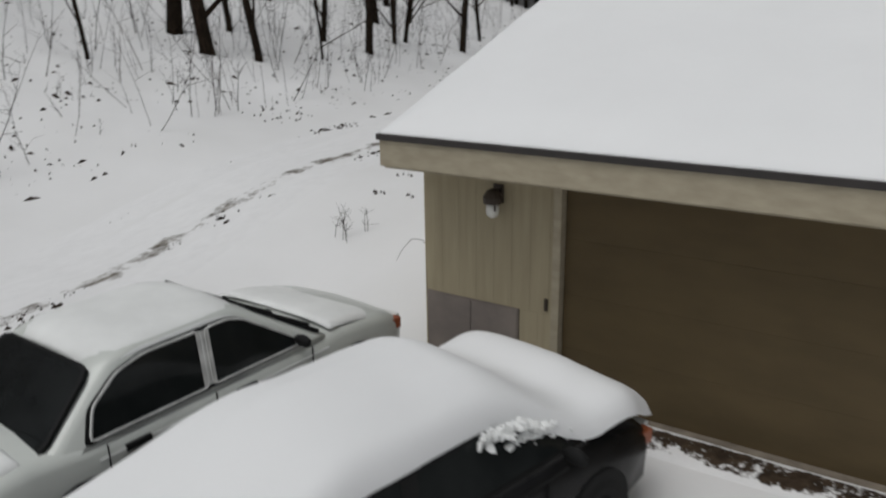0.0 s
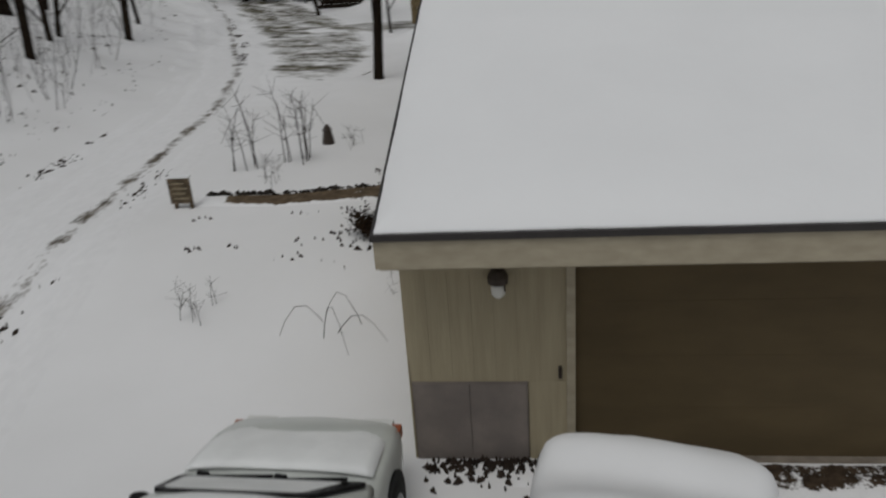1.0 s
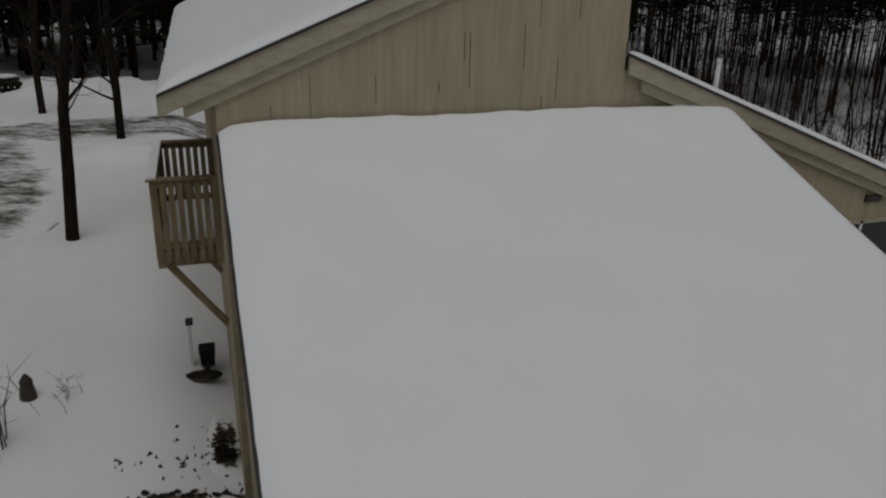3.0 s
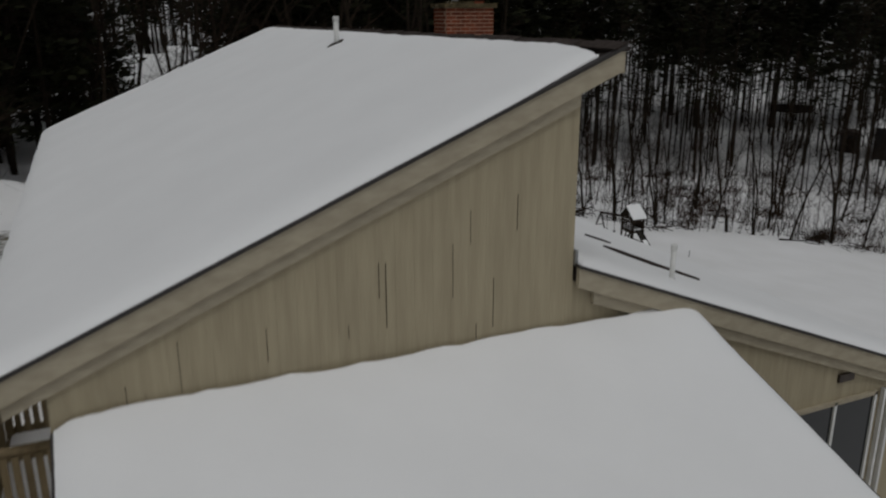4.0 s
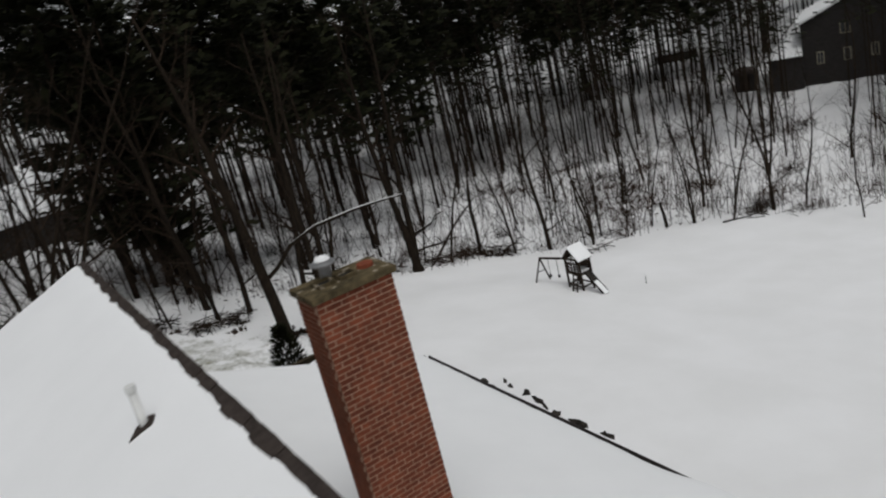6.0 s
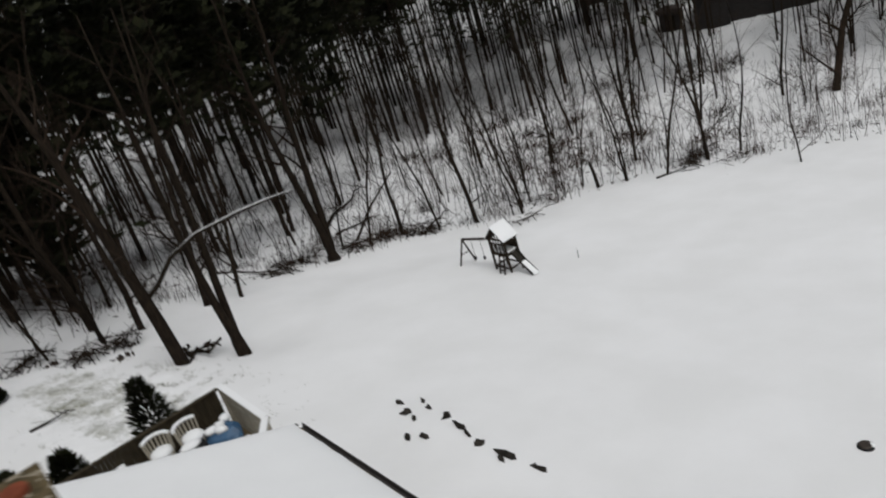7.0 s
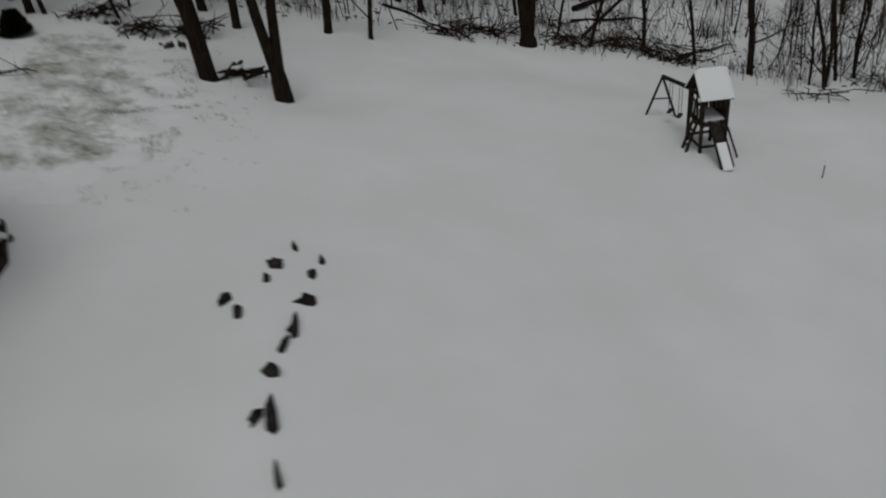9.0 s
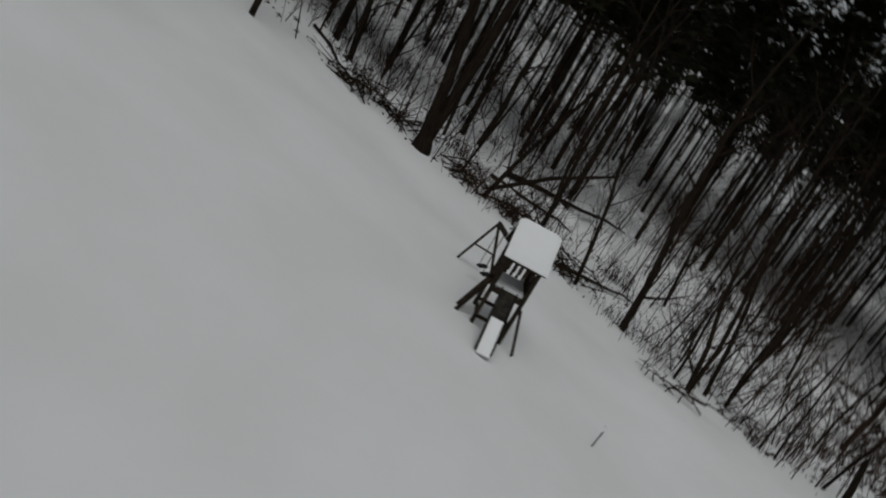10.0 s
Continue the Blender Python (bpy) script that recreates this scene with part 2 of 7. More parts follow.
class Shape:
    """Collects corners and faces for one mesh."""
    def __init__(self):
        self.v, self.f = [], []

    def add(self, verts, faces):
        k = len(self.v)
        self.v += [tuple(p) for p in verts]
        self.f += [tuple(i + k for i in f) for f in faces]
        return self

    def box(self, x0, x1, y0, y1, z0, z1, m=None):
        p = [Vector((x, y, z)) for z in (z0, z1) for y in (y0, y1) for x in (x0, x1)]
        p = [m @ q for q in p] if m else p
        return self.add(p, [(0, 2, 3, 1), (4, 5, 7, 6), (0, 1, 5, 4), (2, 6, 7, 3), (0, 4, 6, 2), (1, 3, 7, 5)])

    def prism(self, outline, y0, y1):
        """An outline in x and z, drawn out along y."""
        n = len(outline)
        p = [(x, y, z) for y in (y0, y1) for x, z in outline]
        return self.add(p, [tuple(range(n)), tuple(range(2 * n - 1, n - 1, -1))] + [(i + n, (i + 1) % n + n, (i + 1) % n, i) for i in range(n)])

    def plate(self, outline, z0, z1):
        n = len(outline)
        p = [(x, y, z) for z in (z0, z1) for x, y in outline]
        return self.add(p, [tuple(range(n - 1, -1, -1)), tuple(range(n, 2 * n))] + [(i, (i + 1) % n, (i + 1) % n + n, i + n) for i in range(n)])

    def beam(self, a, b, w, h=None):
        """A squared timber from a to b."""
        a, b, h = Vector(a), Vector(b), h or w
        d = (b - a).normalized()
        s = d.cross((0, 0, 1)) if abs(d.z) < 0.95 else Vector((1, 0, 0))
        s = s.normalized()
        u = s.cross(d)
        p = [e + s * i * w / 2 + u * j * h / 2 for e in (a, b) for i, j in ((-1, -1), (1, -1), (1, 1), (-1, 1))]
        return self.add(p, [(0, 1, 2, 3), (7, 6, 5, 4), (0, 4, 5, 1), (1, 5, 6, 2), (2, 6, 7, 3), (3, 7, 4, 0)])

    def tube(self, points, radii, sides=6, cap=True):
        k = len(self.v)
        pts = [Vector(p) for p in points]
        for i, (p, r) in enumerate(zip(pts, radii)):
            d = (pts[min(i + 1, len(pts) - 1)] - pts[max(i - 1, 0)]).normalized()
            s = d.cross((0.31, 0.94, 0.13)).normalized()
            u = s.cross(d)
            for j in range(sides):
                a = 2 * math.pi * j / sides
                self.v.append(tuple(p + (s * math.cos(a) + u * math.sin(a)) * r))
        for i in range(len(pts) - 1):
            for j in range(sides):
                q = (j + 1) % sides
                self.f.append((k + i * sides + j, k + i * sides + q, k + (i + 1) * sides + q, k + (i + 1) * sides + j))
        if cap:
            self.f.append(tuple(k + j for j in range(sides - 1, -1, -1)))
            self.f.append(tuple(k + (len(pts) - 1) * sides + j for j in range(sides)))
        return self

    def lump(self, at, sx, sy, sz, rng, turn=0.0, rings=3, seg=7, rough=0.25):
        """An uneven rounded lump."""
        k = len(self.v)
        m = pose(*at, 0, 0, turn)
        for i in range(rings + 1):
            ph = -math.pi / 2 + math.pi * (i + 0.15) / (rings + 0.3)
            for j in range(seg):
                th = 2 * math.pi * j / seg
                r = 1 + rng.uniform(-rough, rough)
                self.v.append(tuple(m @ Vector((sx * r * math.cos(ph) * math.cos(th), sy * r * math.cos(ph) * math.sin(th), sz * r * math.sin(ph)))))
        for i in range(rings):
            for j in range(seg):
                q = (j + 1) % seg
                self.f.append((k + i * seg + j, k + i * seg + q, k + (i + 1) * seg + q, k + (i + 1) * seg + j))
        self.f.append(tuple(k + j for j in range(seg - 1, -1, -1)))
        self.f.append(tuple(k + rings * seg + j for j in range(seg)))
        return self

    def mesh(self, name, material, smooth=False):
        return mesh_of(name, self.v, self.f, material, smooth)


def thing(name, at, label, category, group="", kind="", turn=0.0):
    e = new(name)
    e.matrix_world = pose(*at, 0, 0, turn)
    return tagged(e, label, category, group, kind)


def part(name, shape, material, parent, label="", smooth=False, bevel=0.0):
    """One mesh under a thing or a part; its corners are given in the thing's own space."""
    me = shape if isinstance(shape, bpy.types.Mesh) else shape.mesh(name, material, smooth)
    if bevel:
        b = bmesh.new()
        b.from_mesh(me)
        bmesh.ops.recalc_face_normals(b, faces=b.faces)
        bmesh.ops.bevel(b, geom=b.edges, offset=bevel, segments=2, affect="EDGES", profile=0.6)
        b.to_mesh(me)
        b.free()
    ob = new(name, me)
    ob.parent = parent
    return tagged(ob, label)


def single(name, shape, material, label, category, group="", kind="", smooth=False):
    return tagged(new(name, shape if isinstance(shape, bpy.types.Mesh) else shape.mesh(name, material, smooth)), label, category, group, kind)


# ---- the lie of the land ----
def sm(a, b, v):
    v = min(1.0, max(0.0, (v - a) / (b - a)))
    return v * v * (3 - 2 * v)


def land(x, y):
    """Height of the ground: level by the garage, rising to the wooded bank at -x, the back yard falling towards +x."""
    yard = -1.47 - 0.205 * (x - 14.5) + 0.006 * (y - 30)
    yard += 0.06 * max(0.0, x - 34) + 0.13 * max(0.0, x - 60)
    yard -= 0.35 * sm(41, 47, y) * sm(19, 25, x)
    front = 0.03 + 0.55 * sm(0.5, 5.5, y) * sm(0.3, -1.5, x) + 0.05 * max(0.0, -x - 3) * sm(-8, 14, y)
    front += 0.22 * max(0.0, -x - 9 - 0.25 * max(0.0, y - 15))
    f = sm(1.0, 13.5, x) * sm(3, 9, y)
    f = max(f, sm(8, 20, x) * 0.9)
    z = front * (1 - f) + yard * f
    return z + 0.10 * max(0.0, math.hypot(x - 10, y - 20) - 75)


def gz(x, y):
    n = noise.noise((x * 0.35, y * 0.35, 0.0)) * 0.05 + noise.noise((x * 1.1, y * 1.1, 5.0)) * 0.02
    wild = max(sm(44, 56, y + 0.25 * (x - 26)), sm(-8, -13, x))
    n += wild * (noise.noise((x * 0.6, y * 0.6, 9.0)) * 0.22 + noise.noise((x * 1.7, y * 1.7, 2.0)) * 0.10)
    n += math.exp(-((x - 12.2) / 2.2) ** 2 - ((y - 37.3) / 3.5) ** 2) * (0.26 * noise.noise((x * 0.85, y * 0.85, 4.0)) + 0.05)
    n -= 0.52 * math.exp(-((x - 17.2) / 2.6) ** 2 - ((y - 41.6) / 2.4) ** 2)
    rough = 1 + 0.9 * noise.noise((x * 0.7, y * 0.7, 7.0))
    n += 0.50 * rough * math.exp(-((x + 1.6) / 2.7) ** 4 - ((y - 28.0) / 2.0) ** 2)
    n += 0.80 * rough * math.exp(-((x + 5.0) / 4.2) ** 4 - ((y - 42.6) / 2.6) ** 2)
    n += 0.16 * math.exp(-((x - 17.75) / 0.75) ** 2) * sm(23.2, 25.5, y) * (1 - sm(29.8, 31.6, y))
    return land(x, y) + n * (0.25 if -6 < x < 9 and -8 < y < 3 else 1.0)


def spaced(a, b, near0, near1, fine, grow):
    """Grid lines, close together between near0 and near1 and wider outside."""
    out = list(np.arange(near0, near1, fine))
    s, v = fine, near0
    lo = []
    while v > a:
        s *= grow
        v -= s
        lo.append(v)
    s, v = fine, out[-1]
    while v < b:
        s *= grow
        v += s
        out.append(v)
    return lo[::-1] + out


def build_ground():
    xs, ys = spaced(-600, 700, -20, 58, 0.5, 1.12), spaced(-500, 700, -9, 64, 0.5, 1.12)
    s, n = Shape(), len(xs)
    s.v = [(x, y, gz(x, y)) for y in ys for x in xs]
    s.f = [(j * n + i, j * n + i + 1, (j + 1) * n + i + 1, (j + 1) * n + i) for j in range(len(ys) - 1) for i in range(n - 1)]
    single("ground", s, YARD, "snow-covered ground of yard and woods", "ground", kind="structure", smooth=True)


build_ground()


def strip(name, line, widths, material, lift, label, category, cross=7, step=0.5, rut=0.0, ragged=0.0, fade=None):
    """A sheet laid along a line over the ground, with uneven edges."""
    pts = []
    for (x0, y0), (x1, y1), w0, w1 in zip(line, line[1:], widths, widths[1:]):
        n = max(1, int(math.hypot(x1 - x0, y1 - y0) / step))
        pts += [(x0 + (x1 - x0) * i / n, y0 + (y1 - y0) * i / n, w0 + (w1 - w0) * i / n) for i in range(n)]
    pts.append((*line[-1], widths[-1]))
    for _ in range(4):
        pts = [pts[0]] + [tuple((a + 2 * b + c) / 4 for a, b, c in zip(p, q, r)) for p, q, r in zip(pts, pts[1:], pts[2:])] + [pts[-1]]
    s, bare = Shape(), []
    for i, (x, y, w) in enumerate(pts):
        a, b = pts[max(i - 1, 0)], pts[min(i + 1, len(pts) - 1)]
        d = Vector((b[0] - a[0], b[1] - a[1])).normalized()
        for j in range(cross):
            u = (j / (cross - 1) - 0.5) * w
            if j in (0, cross - 1):
                u *= 1 + 0.22 * noise.noise((x * 0.9, y * 0.9, j))
            px, py = x + d.y * u, y - d.x * u
            dip = rut * math.exp(-((abs(u) - 0.75) / 0.22) ** 2)
            e = abs(2 * j / (cross - 1) - 1)
            ends = min(1.0, 7.0 * i / len(pts), 7.0 * (len(pts) - 1 - i) / len(pts))
            bare.append(fade(u) if fade else min(1.0, 1.4 * (1 - e ** 1.6)) * ends)
            rise = lift * (min(1.0, 4 * ends) * 1.7 - 0.7) if fade is None else lift
            s.v.append((px, py, gz(px, py) + min(rise, lift * (1 - e ** 3 * 1.7)) - dip + ragged * (e ** 2 + 0.15) * ends * (noise.noise((px * 0.6, py * 0.8, 3.0)) + 0.6 * noise.noise((px * 1.6, py * 2.2, 6.0)))))
    for i in range(len(pts) - 1):
        for j in range(cross - 1):
            k = i * cross + j
            s.f.append((k, k + 1, k + cross + 1, k + cross))
    me = s.mesh(name, material, True)
    me.attributes.new("fade", "FLOAT", "POINT").data.foreach_set("value", bare)
    return single(name, me, material, label, category, kind="structure")


def rut_dirt(u):
    """Dirt along two wheel ruts, the one by the house the muddier."""
    return math.exp(-((u - 0.5) / 0.30) ** 2) + 0.62 * math.exp(-((u + 0.65) / 0.26) ** 2)


ROAD_LINE = [(-2, -16), (-4.5, -6), (-6.3, 2), (-7.0, 8), (-7.6, 14), (-9.0, 20), (-12, 28), (-15.5, 37), (-19, 43), (-24, 45.5), (-34, 47), (-60, 48)]
strip("road", ROAD_LINE, [4.5, 4.2, 3.8, 3.5, 3.4, 3.6, 3.8, 4, 4, 4, 4, 4], ROADM, 0.05, "rutted snowy driveway with dirt tracks", "driveway", cross=29, step=0.35, rut=0.05, fade=rut_dirt)
strip("pavement", [(-6.0, 14.5), (-5.9, 18.0), (-6.2, 22.5), (-8.0, 28.5), (-11.2, 36.5), (-15.2, 44.5), (-18.8, 53)], [0.9, 2.8, 5.4, 7.4, 7.8, 6.8, 3.5], BARE, 0.07,
      "thawed gravel turning place streaked with snow", "gravel patch", cross=31, step=0.3, ragged=0.06)
strip("pavement", [(-9.5, 31.0), (-6.5, 32.8), (-3.5, 34.0), (0, 34.8), (4, 35.2)], [2.0, 6.0, 8.2, 8.0, 4.0], BARE, 0.09,
      "thawed muddy end of the turning place between snow banks", "gravel patch", cross=27, step=0.3, ragged=0.04)
strip("trodden_ground", [(12.5, 31.8), (12.0, 34.5), (11.3, 38), (10.4, 42.5), (9.0, 46)], [1.5, 4.6, 6.2, 5.4, 2.4], TRODDEN, 0.05,
      "trodden patch of old snow and olive grass", "trodden patch", cross=27, step=0.25, ragged=0.16)


def off_line(x, y, line):
    """Distance from a broken line."""
    best = 1e9
    for (xa, ya), (xb, yb) in zip(line, line[1:]):
        l2 = (xb - xa) ** 2 + (yb - ya) ** 2
        t = min(1.0, max(0.0, ((x - xa) * (xb - xa) + (y - ya) * (yb - ya)) / l2))
        best = min(best, math.hypot(x - xa - t * (xb - xa), y - ya - t * (yb - ya)))
    return best


HOUSES = [(97.6, 61.0), (7.6, 84.5), (13.5, 102.0), (103.0, 94.0)]
CLEARINGS = [([(-7, 33), (3, 34.5)], 3.2), ([(-9, 42), (0, 43)], 1.6), ([(40, 30.5), (91, 62)], 1.9), ([(4.6, 50), (7.6, 84)], 2.8)]


def open_ground(x, y):
    """True where no tree of the woods stands: the driveway, the houses and the gaps that lead to them."""
    return off_line(x, y, ROAD_LINE) < 3.0 or min(math.hypot(x - a, y - b) for a, b in HOUSES) < 8.5 or min(off_line(x, y, c) - w for c, w in CLEARINGS) < 0


# ---- house and garage ----
G_X0, G_X1, G_EAVE, G_TOP = 0.0, 7.17, 2.62, 5.46      # garage roof: left and right rake, eave and top heights
WALL_Y = 7.98                                            # gable wall of the house
U_X0, U_X1, U_Z0, U_Z1 = -0.61, 5.80, 5.98, 8.668         # upper roof: low and high edge
L_X0, L_X1, L_Z0, L_Z1 = 5.36, 12.39, 6.33, 3.60         # lower roof: high and low edge
ROOF_Y0, UP_Y1, LOW_Y1 = 7.89, 24.46, 23.74


def upper(x):
    return U_Z0 + (U_Z1 - U_Z0) * (x - U_X0) / (U_X1 - U_X0)


def lower(x):
    return L_Z0 + (L_Z1 - L_Z0) * (x - L_X0) / (L_X1 - L_X0)


def garage_top(y):
    return G_EAVE + (G_TOP - G_EAVE) * y / WALL_Y


def snow_sheet(name, at, nu, nv, thick, inset, label, seed=0.0, soft=0.16, bank=0.0):
    """Snow lying on a slope. at(u, v): the roof's surface for u and v in metres; inset(k, s): bare strip at edge k."""
    s = Shape()
    (u0, u1), (v0, v1) = at[1], at[2]
    place = at[0]
    us = [u0 + (u1 - u0) * (0.5 - 0.5 * math.cos(math.pi * i / nu)) * 1.0 for i in range(nu + 1)]
    vs = [v0 + (v1 - v0) * (0.5 - 0.5 * math.cos(math.pi * i / nv)) for i in range(nv + 1)]
    top = []
    for v in vs:
        for u in us:
            fu, fv = (u - u0) / (u1 - u0), (v - v0) / (v1 - v0)
            a0, a1, b0, b1 = inset(0, v), inset(1, v), inset(2, u), inset(3, u)
            uu, vv = u0 + a0 + (u1 - u0 - a0 - a1) * fu, v0 + b0 + (v1 - v0 - b0 - b1) * fv
            d = min(uu - u0 - a0, u1 - a1 - uu, vv - v0 - b0, (v1 - b1 - vv) + (9 if bank else 0))
            t = thick * (0.28 + 0.72 * (1 - math.exp(-max(d, 0) / soft)))
            t += bank * math.exp(-((v1 - vv) / 0.5) ** 2)
            t *= 1 + 0.10 * noise.noise((uu * 0.8, vv * 0.8, seed)) + 0.05 * noise.noise((uu * 2.6, vv * 2.6, seed))
            p = place(uu, vv)
            top.append((p, t))
    n = nu + 1
    s.v = [(p[0], p[1], p[2] + t) for p, t in top] + [(p[0], p[1], p[2] + 0.004) for p, t in top]
    k = len(top)
    s.f = [(j * n + i, j * n + i + 1, (j + 1) * n + i + 1, (j + 1) * n + i) for j in range(nv) for i in range(nu)]
    for i in range(nu):
        s.f += [(i, i + k, i + 1 + k, i + 1), (nv * n + i + 1, nv * n + i + 1 + k, nv * n + i + k, nv * n + i)]
    for j in range(nv):
        s.f += [((j + 1) * n, (j + 1) * n + k, j * n + k, j * n), (j * n + nu, j * n + nu + k, (j + 1) * n + nu + k, (j + 1) * n + nu)]
    return single(name, s, SNOW, label, "snow", group="snow on the roofs", kind="stuff", smooth=True)


def wob(s, seed, big=0.05, scale=1.4):
    return big * noise.noise((s * scale, seed, 0.3)) + big * 0.6 * noise.noise((s * scale * 3.3, seed, 4.0))


def board_row(parent, x0, x1, y, low, high, width=0.203, deep=0.016, face=-1):
    """Upright siding boards side by side on a wall that faces -y; low and high give the ends of each."""
    x = x0
    while x < x1 - 0.02:
        a, b = x + 0.0007, min(x + width, x1) - 0.0007
        ya, yb = (y - deep, y) if face < 0 else (y, y + deep)
        s = Shape()
        p = [(a, ya, low(a)), (b, ya, low(b)), (b, ya, high(b)), (a, ya, high(a)), (a, yb, low(a)), (b, yb, low(b)), (b, yb, high(b)), (a, yb, high(a))]
        s.add(p, [(0, 1, 2, 3), (7, 6, 5, 4), (0, 4, 5, 1), (1, 5, 6, 2), (2, 6, 7, 3), (3, 7, 4, 0)])
        part("siding_board", s, SIDING, parent)
        x += width


def build_garage():
    g = thing("garage", (0, 0, 0), "tan wood-sided garage with brown door below a snowy roof", "garage")
    y0 = 0.60
    wall = Shape()
    wall.prism([(0.09, -0.3), (1.62, -0.3), (1.62, 2.34), (0.09, 2.34)], y0 + 0.016, y0 + 0.13)
    wall.box(6.52, 7.08, y0 + 0.016, y0 + 0.13, -0.3, 2.34).box(1.62, 6.52, y0 + 0.016, y0 + 0.13, 2.17, 2.34)
    for x in (0.09, 6.96):
        p = [(x + dx, y, z) for dx in (0, 0.12) for y, z in ((y0 + 0.13, -0.5), (WALL_Y, -0.5), (WALL_Y, garage_top(WALL_Y) - 0.25), (y0 + 0.13, garage_top(y0) - 0.25))]
        wall.add(p, [(3, 2, 1, 0), (4, 5, 6, 7), (0, 1, 5, 4), (2, 3, 7, 6), (3, 0, 4, 7), (1, 2, 6, 5)])
    w = part("wall", wall, BACKING, g)
    board_row(w, 0.09, 1.56, y0 + 0.016, lambda x: 0.90, lambda x: 2.34)
    board_row(w, 1.20, 1.56, y0 + 0.014, lambda x: 0.02, lambda x: 0.90)
    board_row(w, 6.60, 7.08, y0 + 0.016, lambda x: 0.02, lambda x: 2.34)
    # side wall boards
    side = Shape()
    y = y0
    while y < WALL_Y - 0.1:
        side.box(0.074, 0.09, y + 0.004, y + 0.199, 0.0, garage_top(y) - 0.28)
        y += 0.203
    part("side_siding", side, SIDING, g)
    jamb = Shape().box(1.55, 1.63, y0 - 0.03, y0 + 0.12, 0, 2.30)
    part("door_jamb", jamb, TRIM, g, bevel=0.006)
    part("door_jamb", Shape().box(6.52, 6.60, y0 - 0.03, y0 + 0.12, 0, 2.30), TRIM, g, bevel=0.006)
    d = part("garage_door", Shape().box(1.62, 6.53, y0 + 0.10, y0 + 0.125, 0.0, 2.24), DOORM, g, "dull brown garage door, shut")
    for i in range(4):
        z = 0.02 + i * 0.555
        part("door_section", Shape().box(1.635, 6.515, y0 + 0.07, y0 + 0.10, z, z + 0.5545), DOORM, d, bevel=0.003)
    part("threshold", Shape().box(1.6, 6.55, y0 - 0.10, y0 + 0.15, -0.12, 0.035), CONCRETE, g)
    pb = part("access_panel", Shape().box(0.10, 1.19, y0 - 0.010, y0 + 0.014, 0.03, 0.905), PANELM, g, "grey weathered plywood panel")
    for a, b in ((0.115, 0.64), (0.65, 1.175)):
        part("panel", Shape().box(a, b, y0 - 0.022, y0 - 0.010, 0.05, 0.89), PANELM, pb)
    part("lock_plate", Shape().box(1.475, 1.505, y0 - 0.025, y0, 0.95, 1.07), DARKMETAL, g, "small dark lock plate")
    roof = Shape()
    p = [(x, y, z) for y, z in ((0.02, G_EAVE - 0.02), (WALL_Y, G_TOP - 0.02)) for x in (G_X0 + 0.02, G_X1 - 0.02)]
    q = [(x, y, z - 0.16) for x, y, z in p]
    roof.add(p + q, [(0, 1, 3, 2), (6, 7, 5, 4), (0, 4, 5, 1), (1, 5, 7, 3), (3, 7, 6, 2), (2, 6, 4, 0)])
    r = part("roof", roof, SHINGLE, g)
    part("fascia", Shape().box(G_X0, G_X1, -0.012, 0.02, G_EAVE - 0.29, G_EAVE - 0.038), TRIM, g, bevel=0.004)
    part("drip_edge", Shape().box(G_X0 - 0.02, G_X1 + 0.02, -0.04, 0.02, G_EAVE - 0.038, G_EAVE + 0.018), DRIP, g)
    part("soffit", Shape().box(G_X0 + 0.03, G_X1 - 0.03, 0.02, y0 + 0.02, G_EAVE - 0.31, G_EAVE - 0.295), TRIM, g)
    for x in (G_X0, G_X1 - 0.03):
        rk, de = Shape(), Shape()
        for s, lo, hi, a, b in ((rk, -0.27, -0.03, x, x + 0.03), (de, -0.03, 0.014, x - 0.02, x + 0.05)):
            c = [(xx, yy, zz + o) for xx in (a, b) for yy, zz in ((0.021, G_EAVE), (WALL_Y, G_TOP)) for o in (lo, hi)]
            s.add(c, [(0, 2, 3, 1), (4, 5, 7, 6), (0, 1, 5, 4), (2, 6, 7, 3), (0, 4, 6, 2), (1, 3, 7, 5)])
        part("rake_board", rk, TRIM, g)
        part("drip_edge", de, DRIP, g)
    snow_sheet("roof_snow", (lambda u, v: (u, v, garage_top(v) - 0.015), (G_X0 + 0.01, G_X1 - 0.01), (0.0, WALL_Y - 0.03)), 60, 60, 0.17,
               lambda k, s: (0.0 + 0.5 * wob(s, 1, 0.02), 0.5 * wob(s, 2, 0.02), wob(s, 3, 0.012), 0.02 + wob(s, 4, 0.05, 2.2))[k],
               "smooth thick snow lying on the garage roof", 1.0, bank=0.03)


build_garage()


def build_wall_lamp():
    s = thing("wall_lamp", (0.96, 0.598, 1.98), "dark metal wall lamp with a white jar globe under the eave", "lamp")
    part("bracket", Shape().box(-0.05, 0.05, -0.03, 0.0, -0.02, 0.16).beam((0, -0.02, 0.1), (0, -0.13, 0.12), 0.03), DARKMETAL, s)
    part("cap", Shape().tube([(0, -0.13, 0.0), (0, -0.13, 0.06), (0, -0.13, 0.12), (0, -0.13, 0.14)], [0.088, 0.095, 0.06, 0.02], 12), DARKMETAL, s)
    part("globe", Shape().tube([(0, -0.13, 0.0), (0, -0.13, -0.05), (0, -0.13, -0.11), (0, -0.13, -0.14)], [0.055, 0.066, 0.060, 0.03], 12), GLOBE, s, "white glass globe", smooth=True)
    part("guard", Shape().beam((0.055, -0.19, 0.06), (0.06, -0.19, -0.06), 0.014), DARKMETAL, s)


build_wall_lamp()


